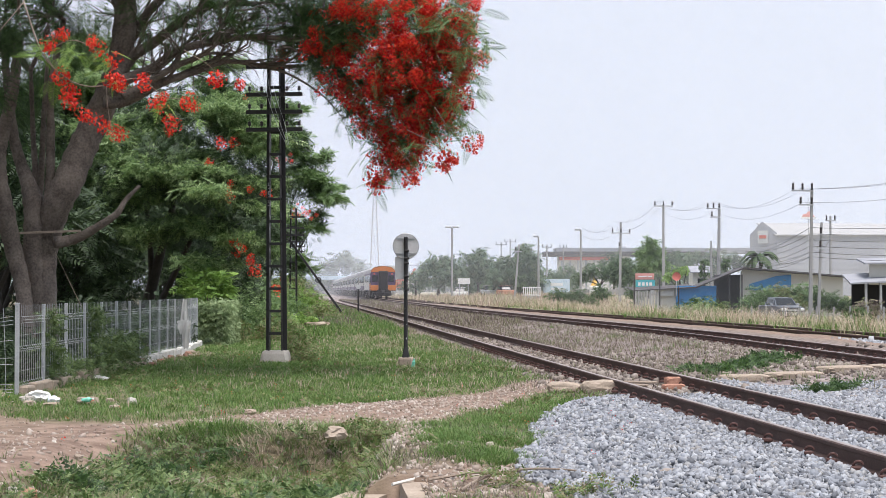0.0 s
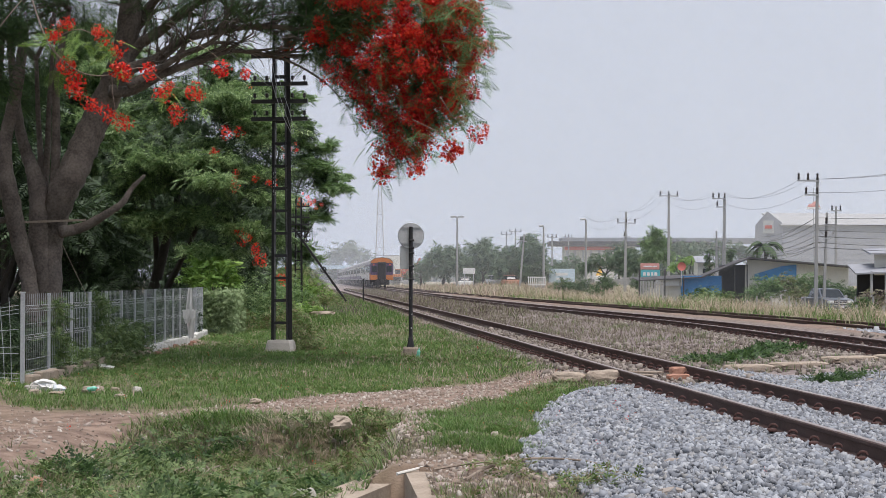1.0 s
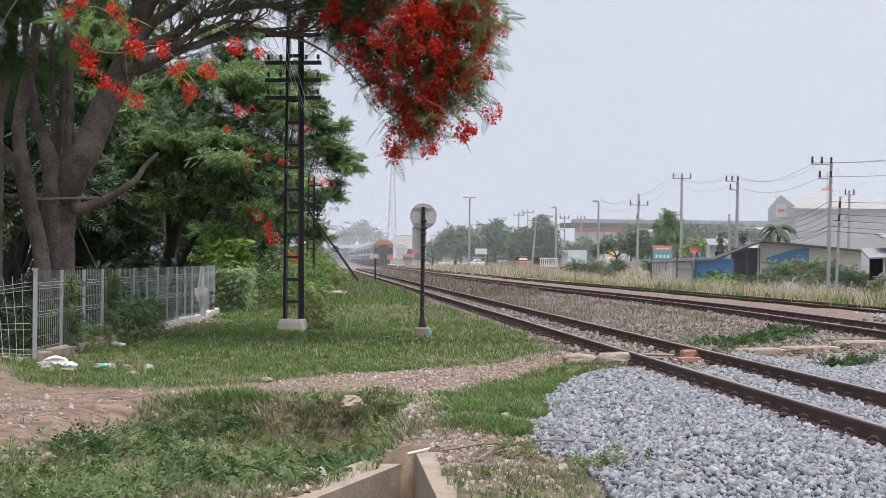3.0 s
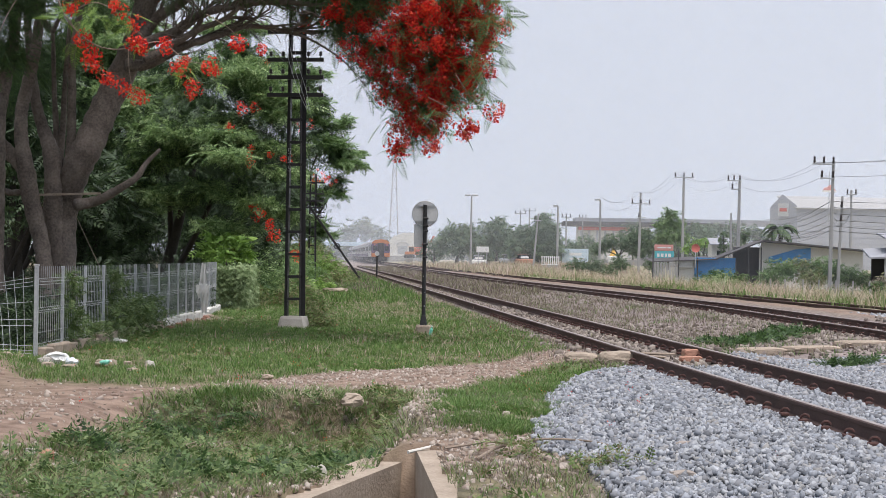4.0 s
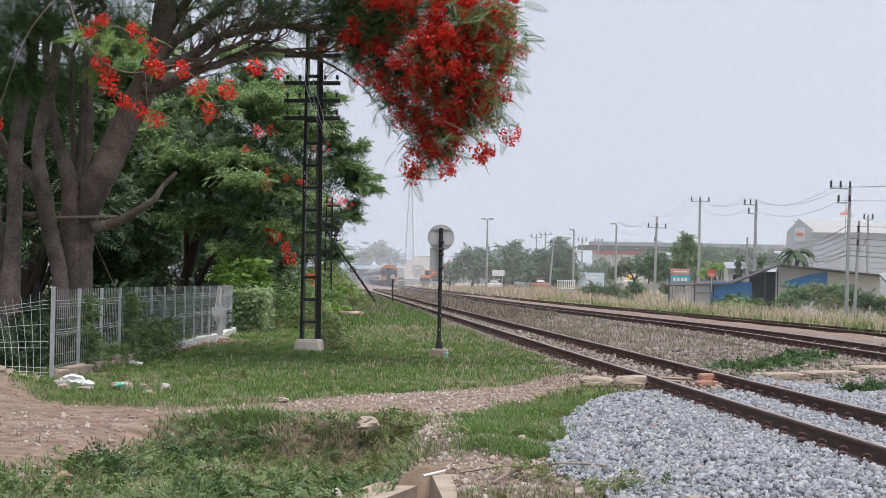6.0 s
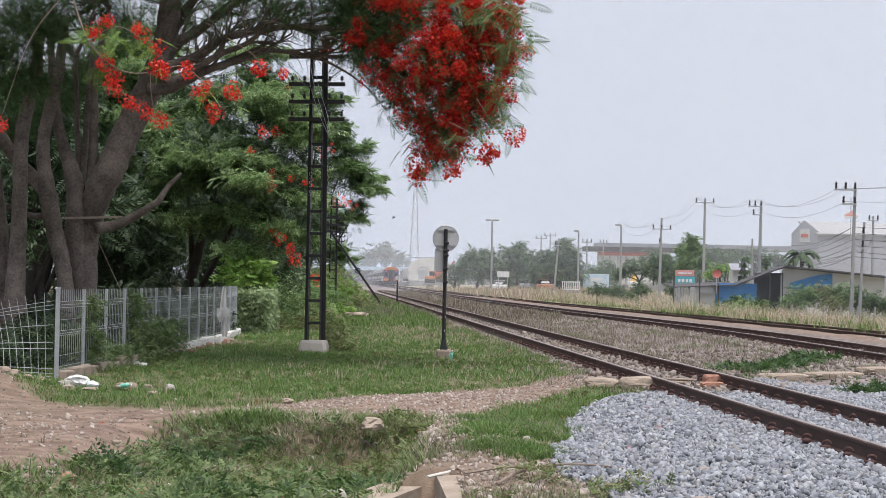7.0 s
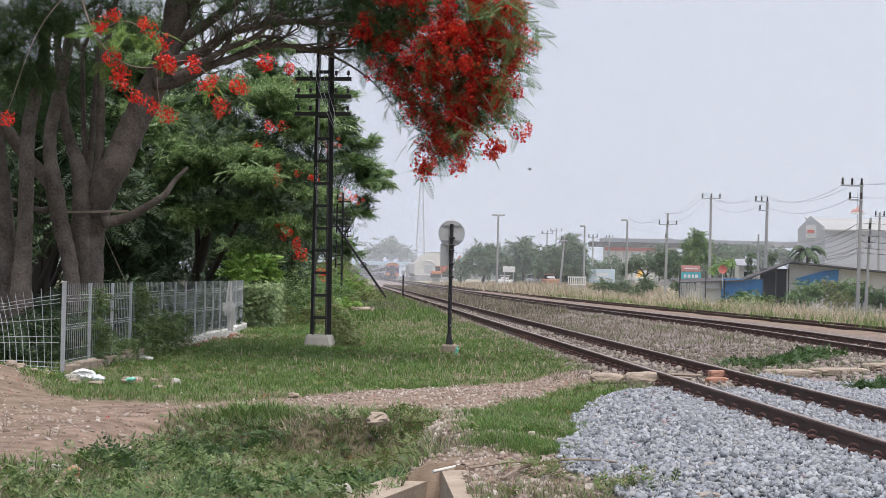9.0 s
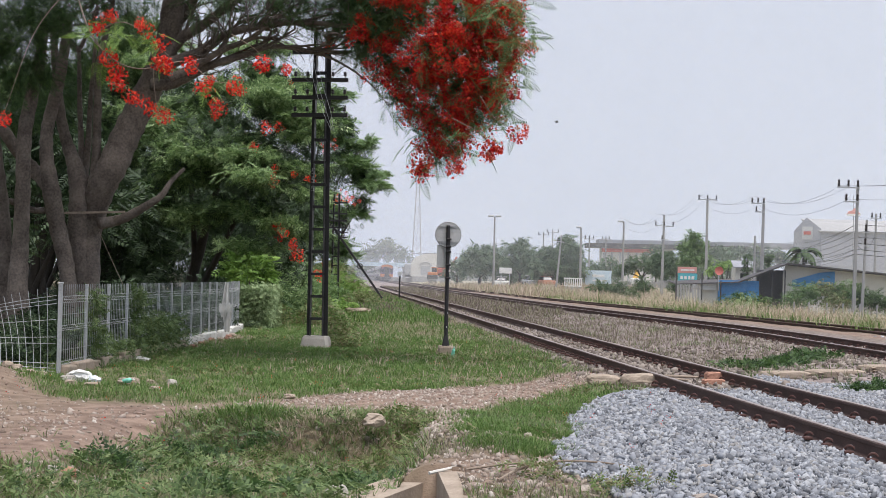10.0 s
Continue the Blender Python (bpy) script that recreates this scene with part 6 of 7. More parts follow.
for k, (px, d0, r) in enumerate(((700, 640, 6), (760, 620, 5), (850, 560, 6), (960, 520, 5), (1080, 480, 5), (1180, 470, 5), (1420, 420, 5), (1530, 400, 6), (480, 640, 7), (560, 700, 6))):
    b0 = np.array(((px - 784) / 2926 * d0, d0, 0.0))
    far_tree(b0, [(b0 + (dx, 0, r * 0.55 + 0.2 * dx % 1), r * 0.75) for dx in (-r * 1.3, -r * 0.4, r * 0.5, r * 1.4)], "far belt of trees in haze", 8, frond_shape(2.6, 4, 1.1, 0.6))

for px, py, dd, r in ((985, 488, 226, 1.5), (1005, 480, 240, 1.6), (965, 486, 232, 1.4), (1130, 470, 215, 1.9), (1180, 488, 215, 1.5), (1215, 465, 240, 1.7), (1085, 455, 235, 1.3), (830, 492, 235, 1.7), (735, 490, 250, 1.5), (1195, 450, 250, 1.2), (870, 470, 240, 1.9)):
    b0 = np.array(((px - 784) / 2926 * dd, dd, 1.25 + (513 - py) / 2926 * dd))
    far_tree((b0[0], dd, 0), [(b0, r), (b0 + (r, 0, -0.6 * r), 0.8 * r), (b0 + (-r, 0.3, -0.6 * r), 0.8 * r), (b0 + (0, 0, -r), r)], "leafy roadside tree with a broad crown", 55, MID_SPRIG)
palm = thing("palm_tree", "short palm with drooping fronds behind the houses", "tree", (31.63, 165.00, 1.98))
part("trunk", Build().tube([(0, 0, -4), (0.05, 0, 2.7)], [0.2, 0.16], 8), DARK_BARK, palm)
for i in range(18):
    a, up = i * 2.4, 0.5 + 0.5 * math.sin(i * 1.7)
    b = Build()
    prev = None
    for s in range(7):
        t = s / 6
        c = Vector((math.cos(a) * 2.1 * t, math.sin(a) * 2.1 * t, 2.5 + (1.5 + 1.3 * up) * t - 3.0 * t * t))
        side = Vector((-math.sin(a), math.cos(a), -0.7)) * 0.34 * math.sin(math.pi * (0.15 + 0.8 * t))
        cur = (c + side, c, c - Vector((-side.x, -side.y, 0)) - Vector((side.x, side.y, 0)) * 2 + Vector((0, 0, side.z)))
        if prev:
            k = len(b.v)
            b.v += [tuple(p) for p in prev + cur]
            b.f += [(k, k + 1, k + 4, k + 3), (k + 1, k + 2, k + 5, k + 4)]
        prev = cur
    part("frond", b, DARK_LEAF, palm)

# bushes on the far verge
for px, py, dd, r, leaf in ((1232, 538, 120, 0.8, LEAF), (1210, 545, 118, 0.7, LEAF), (1255, 545, 119, 0.7, LEAF), (1345, 520, 132, 1.0, CROWN_LEAF), (1380, 515, 133, 1.1, VINE_LEAF), (1420, 515, 133, 1.1, CROWN_LEAF), (1330, 535, 131, 0.9, CROWN_LEAF), (1450, 525, 131, 1.0, LEAF), (1405, 535, 130, 0.9, VINE_LEAF),
                            (1478, 530, 129, 0.9, LEAF), (1500, 535, 128, 0.8, LEAF), (1045, 532, 150, 0.7, LEAF), (1020, 520, 175, 1.0, FAR_LEAF), (990, 520, 178, 1.0, LEAF), (1062, 515, 180, 1.0, LEAF), (1125, 515, 165, 0.9, LEAF), (1535, 545, 95, 0.8, BROWN_WEED), (1520, 555, 92, 0.6, LEAF)):
    c = np.array(((px - 784) / 2926 * dd, dd, 1.25 + (513 - py) / 2926 * dd))
    base = (c[0], c[1], float(ground_z(c[0], c[1])))
    bush(base, [(c, r), (c + (r * 0.7, 0, -0.3 * r), r * 0.7), (c - (r * 0.7, 0, 0.3 * r), r * 0.7), (c - (0, 0, 0.6 * r), r * 0.9)], leaf, frond_shape(0.5, 4, 0.2, 0.09), 120, "wild green shrub on the grassy far verge", group="verge shrubs")

# far parked cars
def small_car(place, turn, material, label):
    c = thing("car", label, "car", (place[0], place[1], float(ground_z(place[0], place[1]))), "far cars", turn)
    part("body", Build().box((0, 0, 0.62), (1.7, 4.2, 0.62), bevel=0.14), material, c)
    part("cabin", Build().box((0, 0.2, 1.15), (1.5, 2.3, 0.6), bevel=0.16, taper=0.82), GLASS_DARK, c)
    part("roof", Build().box((0, 0.2, 1.45), (1.25, 1.7, 0.06), bevel=0.02), material, c)
    for x in (-0.78, 0.78):
        for y in (-1.3, 1.3):
            part("wheel", Build().disc((x, y, 0.32), 0.32, 0.2, "X", 16), RUBBER, c)
    return c


small_car((6.02, 215.00, 0.66), 8, GREY_METAL, "grey car parked by the far trees")
small_car((2.35, 222.00, 0.72), -6, WHITE_PAINT, "white van standing by the far verge")
small_car((7.89, 212.00, 0.53), 12, BRICK_RED, "reddish car half hidden by dry grass")


# ---- the pickup on the road ----
def pickup():
    """Its front points to -y; x across, z from the road."""
    c = thing("pickup_truck", "dark grey double-cab pickup truck driving on the road", "pickup truck")
    b = Build()
    side = [(-2.55, 0.45), (-2.6, 0.75), (-2.5, 1.0), (-1.35, 1.12), (2.55, 1.12), (2.6, 0.5), (2.1, 0.42), (-2.1, 0.42)]
    n = len(side)
    for x, k in ((-0.9, 0.0), (-0.84, 0.04), (0.84, 0.04), (0.9, 0.0)):
        b.v += [(x, y, z + (k if 0.9 < z else 0)) for y, z in side]
    for r in range(3):
        b.f += [(r * n + i, r * n + (i + 1) % n, (r + 1) * n + (i + 1) % n, (r + 1) * n + i) for i in range(n)]
    b.f += [tuple(range(n - 1, -1, -1)), tuple(range(3 * n, 4 * n))]
    part("body", b, CAR_GREY, c)
    cab = [(-1.3, 1.1), (-0.45, 1.72), (1.0, 1.74), (1.45, 1.1)]
    b = Build()
    for x, s in ((-0.82, 0), (0.82, 0)):
        b.v += [(x * (0.82 if z > 1.3 else 1), y, z) for y, z in cab]
    b.f = [(0, 1, 2, 3), (7, 6, 5, 4), (0, 4, 5, 1), (1, 5, 6, 2), (2, 6, 7, 3)]
    part("cab", b, CAR_GREY, c)
    part("windscreen", Build().add([(-0.74, -1.27, 1.15), (0.74, -1.27, 1.15), (0.62, -0.52, 1.69), (-0.62, -0.52, 1.69), (-0.74, -1.25, 1.13), (0.74, -1.25, 1.13), (0.62, -0.5, 1.67), (-0.62, -0.5, 1.67)], [(0, 1, 2, 3), (7, 6, 5, 4), (0, 4, 5, 1), (2, 6, 7, 3)]), GLASS_DARK, c)
    for s in (-1, 1):
        part("side_window", Build().add([(s * 0.835, -0.95, 1.16), (s * 0.835, 1.2, 1.16), (s * 0.7, 0.9, 1.64), (s * 0.7, -0.4, 1.64)], [(0, 1, 2, 3)]), GLASS_DARK, c)
        part("mirror", Build().box((s * 1.0, -0.85, 1.2), (0.2, 0.12, 0.2), bevel=0.04), GREY_METAL, c)
        part("headlight", Build().box((s * 0.66, -2.55, 0.88), (0.42, 0.16, 0.2), bevel=0.05), WHITE_PAINT, c, "clear headlight")
        part("fog_lamp", Build().disc((s * 0.65, -2.6, 0.55), 0.09, 0.06), WHITE_PAINT, c)
        for y in (-1.65, 1.6):
            w = part("wheel", Build().disc((s * 0.78, y, 0.38), 0.38, 0.24, "X", 22), RUBBER, c)
            part("rim", Build().disc((s * 0.905, y, 0.38), 0.23, 0.03, "X", 14), GREY_METAL, w)
    grille = part("grille", Build().box((0, -2.58, 0.86), (0.86, 0.1, 0.26), bevel=0.03), DARK_METAL, c)
    for z in (0.8, 0.9):
        part("grille_bar", Build().box((0, -2.635, z), (0.84, 0.02, 0.035)), WHITE_PAINT, grille, "chrome bar")
    part("bumper", Build().box((0, -2.58, 0.55), (1.75, 0.18, 0.25), bevel=0.06), CAR_GREY, c)
    part("plate_bar", Build().box((0, -2.68, 0.55), (0.4, 0.02, 0.13)), DULL_WHITE, c, "blank plate")
    return c


PICKUP = pickup()

bird = thing("bird", "small dark bird crossing the sky", "bird")
part("body", Build().tube([(-0.13, 0, 0), (-0.06, 0, 0.01), (0.05, 0, 0.01), (0.12, 0, 0)], [0.006, 0.03, 0.028, 0.008], 8), DARK_METAL, bird)
for s in (-1, 1):
    w = part("wing", Build().add([(0.05, 0, 0.0), (-0.05, 0, 0.0), (-0.08, s * 0.2, 0.012), (0.02, s * 0.17, 0.016), (0.05, 0, 0.012), (-0.05, 0, 0.012), (-0.08, s * 0.2, 0.018), (0.02, s * 0.17, 0.024)], [(0, 1, 2, 3), (7, 6, 5, 4), (0, 3, 7, 4), (1, 5, 6, 2), (2, 6, 7, 3)]), DARK_METAL, bird)
    w.matrix_basis = pose(0, 0, 0.01, s * 25, 0, 0)


# ---- sleepers and clips ----
def clip_mesh():
    """A spring clip: a bent steel loop on a small shoulder."""
    b = Build()
    b.tube([(0.05 + 0.03 * math.cos(a), 0.03 * math.sin(a * 0.5) - 0.015, 0.032 + 0.027 * math.sin(a)) for a in np.linspace(-2.6, 3.0, 13)], 0.0095, 5)
    b.box((0.06, 0, 0.01), (0.07, 0.07, 0.025), bevel=0.006)
    return b.mesh("rail_clip", CLIP_RUST)


CLIP = clip_mesh()
SLEEPER_MESH = Build().box((0, 0, -0.06), (2.0, 0.2, 0.15), bevel=0.03).mesh("sleeper", SLEEPER)


def lay(track, xs, ys, near_to, z0, clips_to, sides):
    slope = [math.degrees(math.atan2(xs[min(i + 1, len(xs) - 1)] - xs[max(i - 1, 0)], ys[min(i + 1, len(ys) - 1)] - ys[max(i - 1, 0)])) for i in range(len(ys))]
    for x, y, a in zip(xs, ys, slope):
        m = pose(x, y, z0 - (0.03 if y < 22 else 0.055) + rng.uniform(-0.012, 0.008), 0, 0, -a + rng.uniform(-1.0, 1.0))
        if y < near_to:
            part("sleeper", SLEEPER_MESH, None, track).matrix_basis = m
        if y < clips_to:
            for side in (-1, 1):
                for face in sides:
                    part("rail_clip", CLIP, None, track).matrix_basis = pose(x, y, z0 + 0.018, 0, 0, -a) @ pose(side * GAUGE / 2 + face * 0.05, 0, 0.0, 0, 0, 0 if face > 0 else 180)


ys = np.arange(8.2, 46, 0.535)
lay(siding_track, [near_x(y) for y in ys], ys, 46, 0.0, 36, (-1, 1))
ys = np.arange(22.0, 62, 0.56)
lay(main_track, [float(main_x(y)) for y in ys], ys, 62, 0.02, 56, (-1, 1))


# ---- stones ----
def stone_shape():
    v = np.array([(x, y, z) for z in (-1, 1) for x, y in ((-1, -1), (1, -1), (1, 1), (-1, 1))], float)
    v *= rng.uniform(0.3, 1.0, (8, 3)) * 1.12
    return v, np.array([(3, 2, 1, 0), (4, 5, 6, 7), (0, 1, 5, 4), (1, 2, 6, 5), (2, 3, 7, 6), (3, 0, 4, 7)])


def stones(name, places, size, material, label, low=0.5, high=1.5):
    """A layer of loose angular stones, too many to count."""
    vs, fs, k = [], [], 0
    for part_places in np.array_split(np.asarray(places), 9):
        shape, faces = stone_shape()
        n = len(part_places)
        m = turned(n, 0.0)
        stretch = rng.uniform(0.35, 1.5, (n, 1, 3)) * (rng.uniform(low, high, n) * size)[:, None, None]
        v = np.einsum("nij,nkj->nki", m, shape[None] * stretch) + part_places[:, None, :]
        vs.append(v.reshape(-1, 3))
        fs.append((faces[None] + (np.arange(n) * 8)[:, None, None] + k).reshape(-1, 4))
        k += n * 8
    return tagged(new(name, array_mesh(name, np.concatenate(vs), np.concatenate(fs), material)), label, "gravel", kind="stuff")


def scatter(n, x0, x1, y0, y1, keep):
    """Places on the ground where keep(x, y, cover) is above a random draw."""
    x, y = rng.uniform(x0, x1, n), rng.uniform(y0, y1, n)
    ok = keep(x, y, ground_cover(x, y)) > rng.uniform(0, 1, n)
    x, y = x[ok], y[ok]
    return np.stack([x, y, ground_z(x, y)], -1)


off_rail = lambda x, y: (np.abs(np.abs(x - near_x(y)) - GAUGE / 2) > 0.075)
p = scatter(170000, 0.2, 7.5, 8.5, 24, lambda x, y, c: (c[:, 1] > 0.5) * off_rail(x, y) * 0.95)
p[:, 2] += 0.002 + 0.036 * rng.uniform(0, 1, len(p))
stones("ballast", p, 0.0175, STONE, "fresh blue-grey crushed stone ballast")
p = scatter(26000, 1.0, 8.5, 19, 60, lambda x, y, c: (np.abs(x - near_x(y)) < 0.45) * 0.45 + ((x - main_x(y) > -1.5) & (x - main_x(y) < 0.95)) * 0.9 + 0.25 * c[:, 2] * (y < 34))
p[:, 2] += 0.01
stones("old_ballast", p, 0.034, OLD_STONE, "old brown-grey stones between the tracks")
p = scatter(60000, -7, 2.0, 9, 24, lambda x, y, c: c[:, 0] * (0.11 + 0.4 * step(-3.0, -1.5, x) + 0.14 * np.clip(lumps(x, y, 1.7, 13), 0, 1)) + 0.015)
p[:, 2] += 0.001
stones("path_pebbles", p, 0.0125, PATH_STONE, "pale pebbles and brick chips on the dirt path", 0.3, 1.6)
p = np.stack([rng.normal(-0.38, 0.2, 900), rng.normal(15.3, 0.75, 900), np.zeros(900)], -1)
p[:, 2] = ground_z(p[:, 0], p[:, 1]) + 0.008
stones("rubble", p, 0.017, PATH_STONE, "pinkish broken brick rubble beside the ditch", 0.4, 1.6)
p = np.stack([rng.normal(9.2, 0.35, 160), rng.normal(36, 1.0, 160), np.full(160, 0.08)], -1)
stones("spilt_ballast", p, 0.05, STONE, "small spilt heap of pale stones on the sand")


# ---- grass ----
def tuft_shape(n, height, width, spread, bend, short=False):
    """A tuft of bent blades; short ones are cut from one quad each."""
    v = []
    for i in range(n):
        a, h = rng.uniform(0, 6.28), height * rng.uniform(0.5, 1.1)
        d = np.array((math.cos(a), math.sin(a), 0))
        side = np.array((-math.sin(a), math.cos(a), 0)) * width
        c = d * spread * rng.uniform(0, 1)
        lean = d * bend * h * rng.uniform(0.3, 1.3)
        if short:
            v += [c - side, c + side, c + side * 0.25 + lean + np.array((0, 0, h)), c - side * 0.25 + lean + np.array((0, 0, h))]
            continue
        v += [c - side, c + side, c + side * 0.55 + lean * 0.4 + np.array((0, 0, h * 0.6)), c - side * 0.55 + lean * 0.4 + np.array((0, 0, h * 0.6))]
        v += [c - side * 0.55 + lean * 0.4 + np.array((0, 0, h * 0.6)), c + side * 0.55 + lean * 0.4 + np.array((0, 0, h * 0.6)), c + side * 0.1 + lean + np.array((0, 0, h)), c - side * 0.1 + lean + np.array((0, 0, h))]
    return np.array(v)


def turf(name, places, shape, material, label, low=0.6, high=1.4, sunk=0.01):
    n, k = len(places), len(shape)
    a = rng.uniform(0, 2 * np.pi, n)
    m = np.zeros((n, 3, 3))
    m[:, 0, 0], m[:, 0, 1], m[:, 1, 0], m[:, 1, 1], m[:, 2, 2] = np.cos(a), -np.sin(a), np.sin(a), np.cos(a), 1
    v = np.einsum("nij,kj->nki", m, shape) * rng.uniform(low, high, n)[:, None, None] + (np.asarray(places) - (0, 0, sunk))[:, None, :]
    return tagged(new(name, array_mesh(name, v.reshape(-1, 3), np.arange(n * k).reshape(-1, 4), material)), label, "grass", kind="stuff")


bare = lambda c: 1 - np.clip(c[:, 0] * 1.3 + c[:, 1] * 2 + c[:, 2] * 0.75 + c[:, 3], 0, 1)
patchy = lambda x, y: np.clip(0.62 + 0.45 * lumps(x, y, 1.3, 7) + 0.25 * lumps(x, y, 4.1, 8), 0.08, 1)
in_pit = lambda x, y: ((y < 12.3) & (x > -0.45 - 0.36 * (12.2 - y)) & (x < -0.2 + 0.08 * (12.2 - y)))
p = scatter(95000, -8.5, 3.0, 17, 46, lambda x, y, c: bare(c) * (0.25 + 0.75 * patchy(x, y)) * (x < near_x(y) - 0.8))
turf("lawn_grass", p, tuft_shape(6, 0.06, 0.0042, 0.08, 1.0, True), GRASS, "short rough green grass")
p = scatter(15000, -7.5, 1.6, 8.5, 18, lambda x, y, c: bare(c) * patchy(x, y) * ~in_pit(x, y))
turf("ditch_grass", p, tuft_shape(7, 0.085, 0.0038, 0.06, 1.0), WEED_MIX, "tangled green grass round the ditch", 0.4, 1.2)
p = scatter(3600, -3.8, -0.6, 14.9, 17.0, lambda x, y, c: np.exp(-((x + 2.2) / 1.2) ** 2 - ((y - 15.9) / 0.35) ** 2) * (1 - c[:, 0]))
turf("tall_grass", p, tuft_shape(7, 0.11, 0.005, 0.08, 1.1), GRASS, "taller grass on the hump behind the ditch")
p = scatter(900, -1.9, -0.5, 14.6, 16.6, lambda x, y, c: np.exp(-((x + 1.1) / 0.5) ** 2 - ((y - 15.5) / 0.4) ** 2))
turf("withered_grass", p, tuft_shape(7, 0.1, 0.005, 0.07, 1.5), WEED_MIX, "withered brown grass hanging into the ditch")
p = scatter(11000, -3.6, -0.4, 10, 16, lambda x, y, c: 0.8 * ~in_pit(x, y) * (1 - c[:, 0] * (x < -2.9)) * np.clip(0.5 + 0.6 * lumps(x, y, 2.7, 21), 0.1, 1))
turf("hollow_grass", p, tuft_shape(6, 0.085, 0.004, 0.06, 1.1), WEED_MIX, "short tangled weeds in the hollow", 0.4, 1.5)
p = scatter(16000, -6.5, 1.2, 9.2, 16, lambda x, y, c: (1 - c[:, 1]) * (1 - c[:, 0] * (x < -2.9)) * ~in_pit(x, y) * np.clip(0.3 + 0.6 * lumps(x, y, 2.1, 23), 0, 1))
turf("ditch_straw", p, tuft_shape(6, 0.08, 0.0035, 0.07, 1.3), BROWN_WEED, "dead straw and litter on the ditch's banks", 0.4, 1.2)
p = scatter(9000, -6.5, 1.0, 9.2, 16, lambda x, y, c: 0.6 * (1 - c[:, 1]) * (1 - 0.85 * c[:, 0] * (x < -2.9)) * ~in_pit(x, y))
stones("ditch_stones", p, 0.016, PATH_STONE, "scattered stones and brick chips round the ditch", 0.4, 1.8)
p = scatter(26000, -16, -1, 46, 125, lambda x, y, c: bare(c) * (x < near_x(y) - 1.0) * (0.4 + 0.6 * patchy(x, y)))
turf("far_grass", p, tuft_shape(6, 0.17, 0.012, 0.18, 0.6, True), GRASS, "rough green grass along the far trackside")
p = scatter(15000, -9, 2.2, 21, 120, lambda x, y, c: (0.9 - 0.62 * (y < 34)) * np.exp(-((x - near_x(y) + 2.2) / 1.3) ** 2) + 0.03 * (x < near_x(y) - 0.8))
turf("trackside_straw", p, tuft_shape(7, 0.1, 0.006, 0.1, 0.9), DRY_GRASS, "straw-coloured dry grass beside the siding")
p = scatter(26000, -6, 9, 19, 110, lambda x, y, c: c[:, 2] * (x > near_x(y) + 0.75) * (x < main_x(y) - 0.9) * np.clip(0.3 + 0.7 * lumps(x, y, 0.6, 3) + 0.12 * (y - 24), 0.06, 1) * 0.9)
turf("brown_weeds", p, tuft_shape(8, 0.1, 0.006, 0.12, 1.3, True), BROWN_WEED, "dead brown weeds between the tracks")
p = scatter(9000, 2, 9, 21, 60, lambda x, y, c: (x > near_x(y) + 0.75) * (x < main_x(y) - 1.1) * np.clip(0.4 * lumps(x, y, 0.9, 11), 0, 1))
turf("weed_grass", p, tuft_shape(6, 0.12, 0.005, 0.08, 0.6), GRASS, "green weeds between the tracks")
p = scatter(22000, -8, 4, 19, 120, lambda x, y, c: (np.abs(x - near_x(y)) < 0.42) * 0.5 + (np.abs(x - near_x(y) + 1.15) < 0.5) * 0.8)
turf("track_weeds", p, tuft_shape(7, 0.075, 0.006, 0.1, 1.0), BROWN_WEED, "sparse dry weeds between the siding rails")
p = scatter(25000, 4, 30, 30, 175, lambda x, y, c: step(4.2, 5.2, x - main_x(y)) * (1 - step(9.5, 14, x - main_x(y))) * (0.06 + 0.94 * np.clip(1.4 * lumps(x, y, 0.5, 6) + 0.35, 0, 1)))
turf("verge_straw", p, tuft_shape(11, 0.42, 0.007, 0.4, 1.1), DRY_GRASS, "tall straw-coloured grass on the far verge", 0.25, 1.7)
p = scatter(13000, 4, 30, 28, 175, lambda x, y, c: step(3.6, 4.2, x - main_x(y)) * (1 - step(5.5, 9, x - main_x(y))) * np.clip(0.55 + 0.6 * lumps(x, y, 0.5, 2), 0, 1))
turf("verge_grass", p, tuft_shape(7, 0.22, 0.01, 0.25, 0.9), GRASS, "green grass at the foot of the far verge")
p = scatter(9000, 4, 30, 32, 170, lambda x, y, c: step(3.6, 4.6, x - main_x(y)) * (1 - step(9.5, 14, x - main_x(y))) * np.clip(lumps(x, y, 0.45, 31), 0, 1))
turf("verge_weeds", p, tuft_shape(9, 0.5, 0.014, 0.4, 0.8), WEED_MIX, "grey-green weeds on the far verge", 0.4, 1.3)
p = scatter(9000, -14, 3, 60, 200, lambda x, y, c: (x > near_x(y) + 0.8) * (x < main_x(y) - 1.0) * 0.8 + (x < near_x(y) - 0.9) * (x > near_x(y) - 3.5) * 0.7)
turf("far_weeds", p, tuft_shape(8, 0.22, 0.02, 0.25, 0.8, True), BROWN_WEED, "dry brown weeds along the far tracks")
p = scatter(9000, -20, 20, 110, 260, lambda x, y, c: (x > main_x(y) + 3) * 0.8 + (x < near_x(y) - 2) * 0.6)
turf("distant_straw", p, tuft_shape(6, 0.6, 0.03, 0.4, 0.5, True), DRY_GRASS, "distant dry grass along the line")
p = np.concatenate([in_blobs([((0.23, 13.20, 0.12), 0.42), ((0.42, 12.80, 0.09), 0.35), ((0.03, 14.00, 0.12), 0.35), ((0.56, 14.20, 0.10), 0.35), ((0.15, 15.3, 0.1), 0.45), ((0.5, 16.0, 0.1), 0.45), ((0.05, 14.7, 0.1), 0.4), ((0.6, 15.1, 0.1), 0.4), ((0.0, 16.1, 0.1), 0.35), ((0.8, 16.9, 0.1), 0.4), ((0.4, 16.8, 0.1), 0.35)], 1900)])
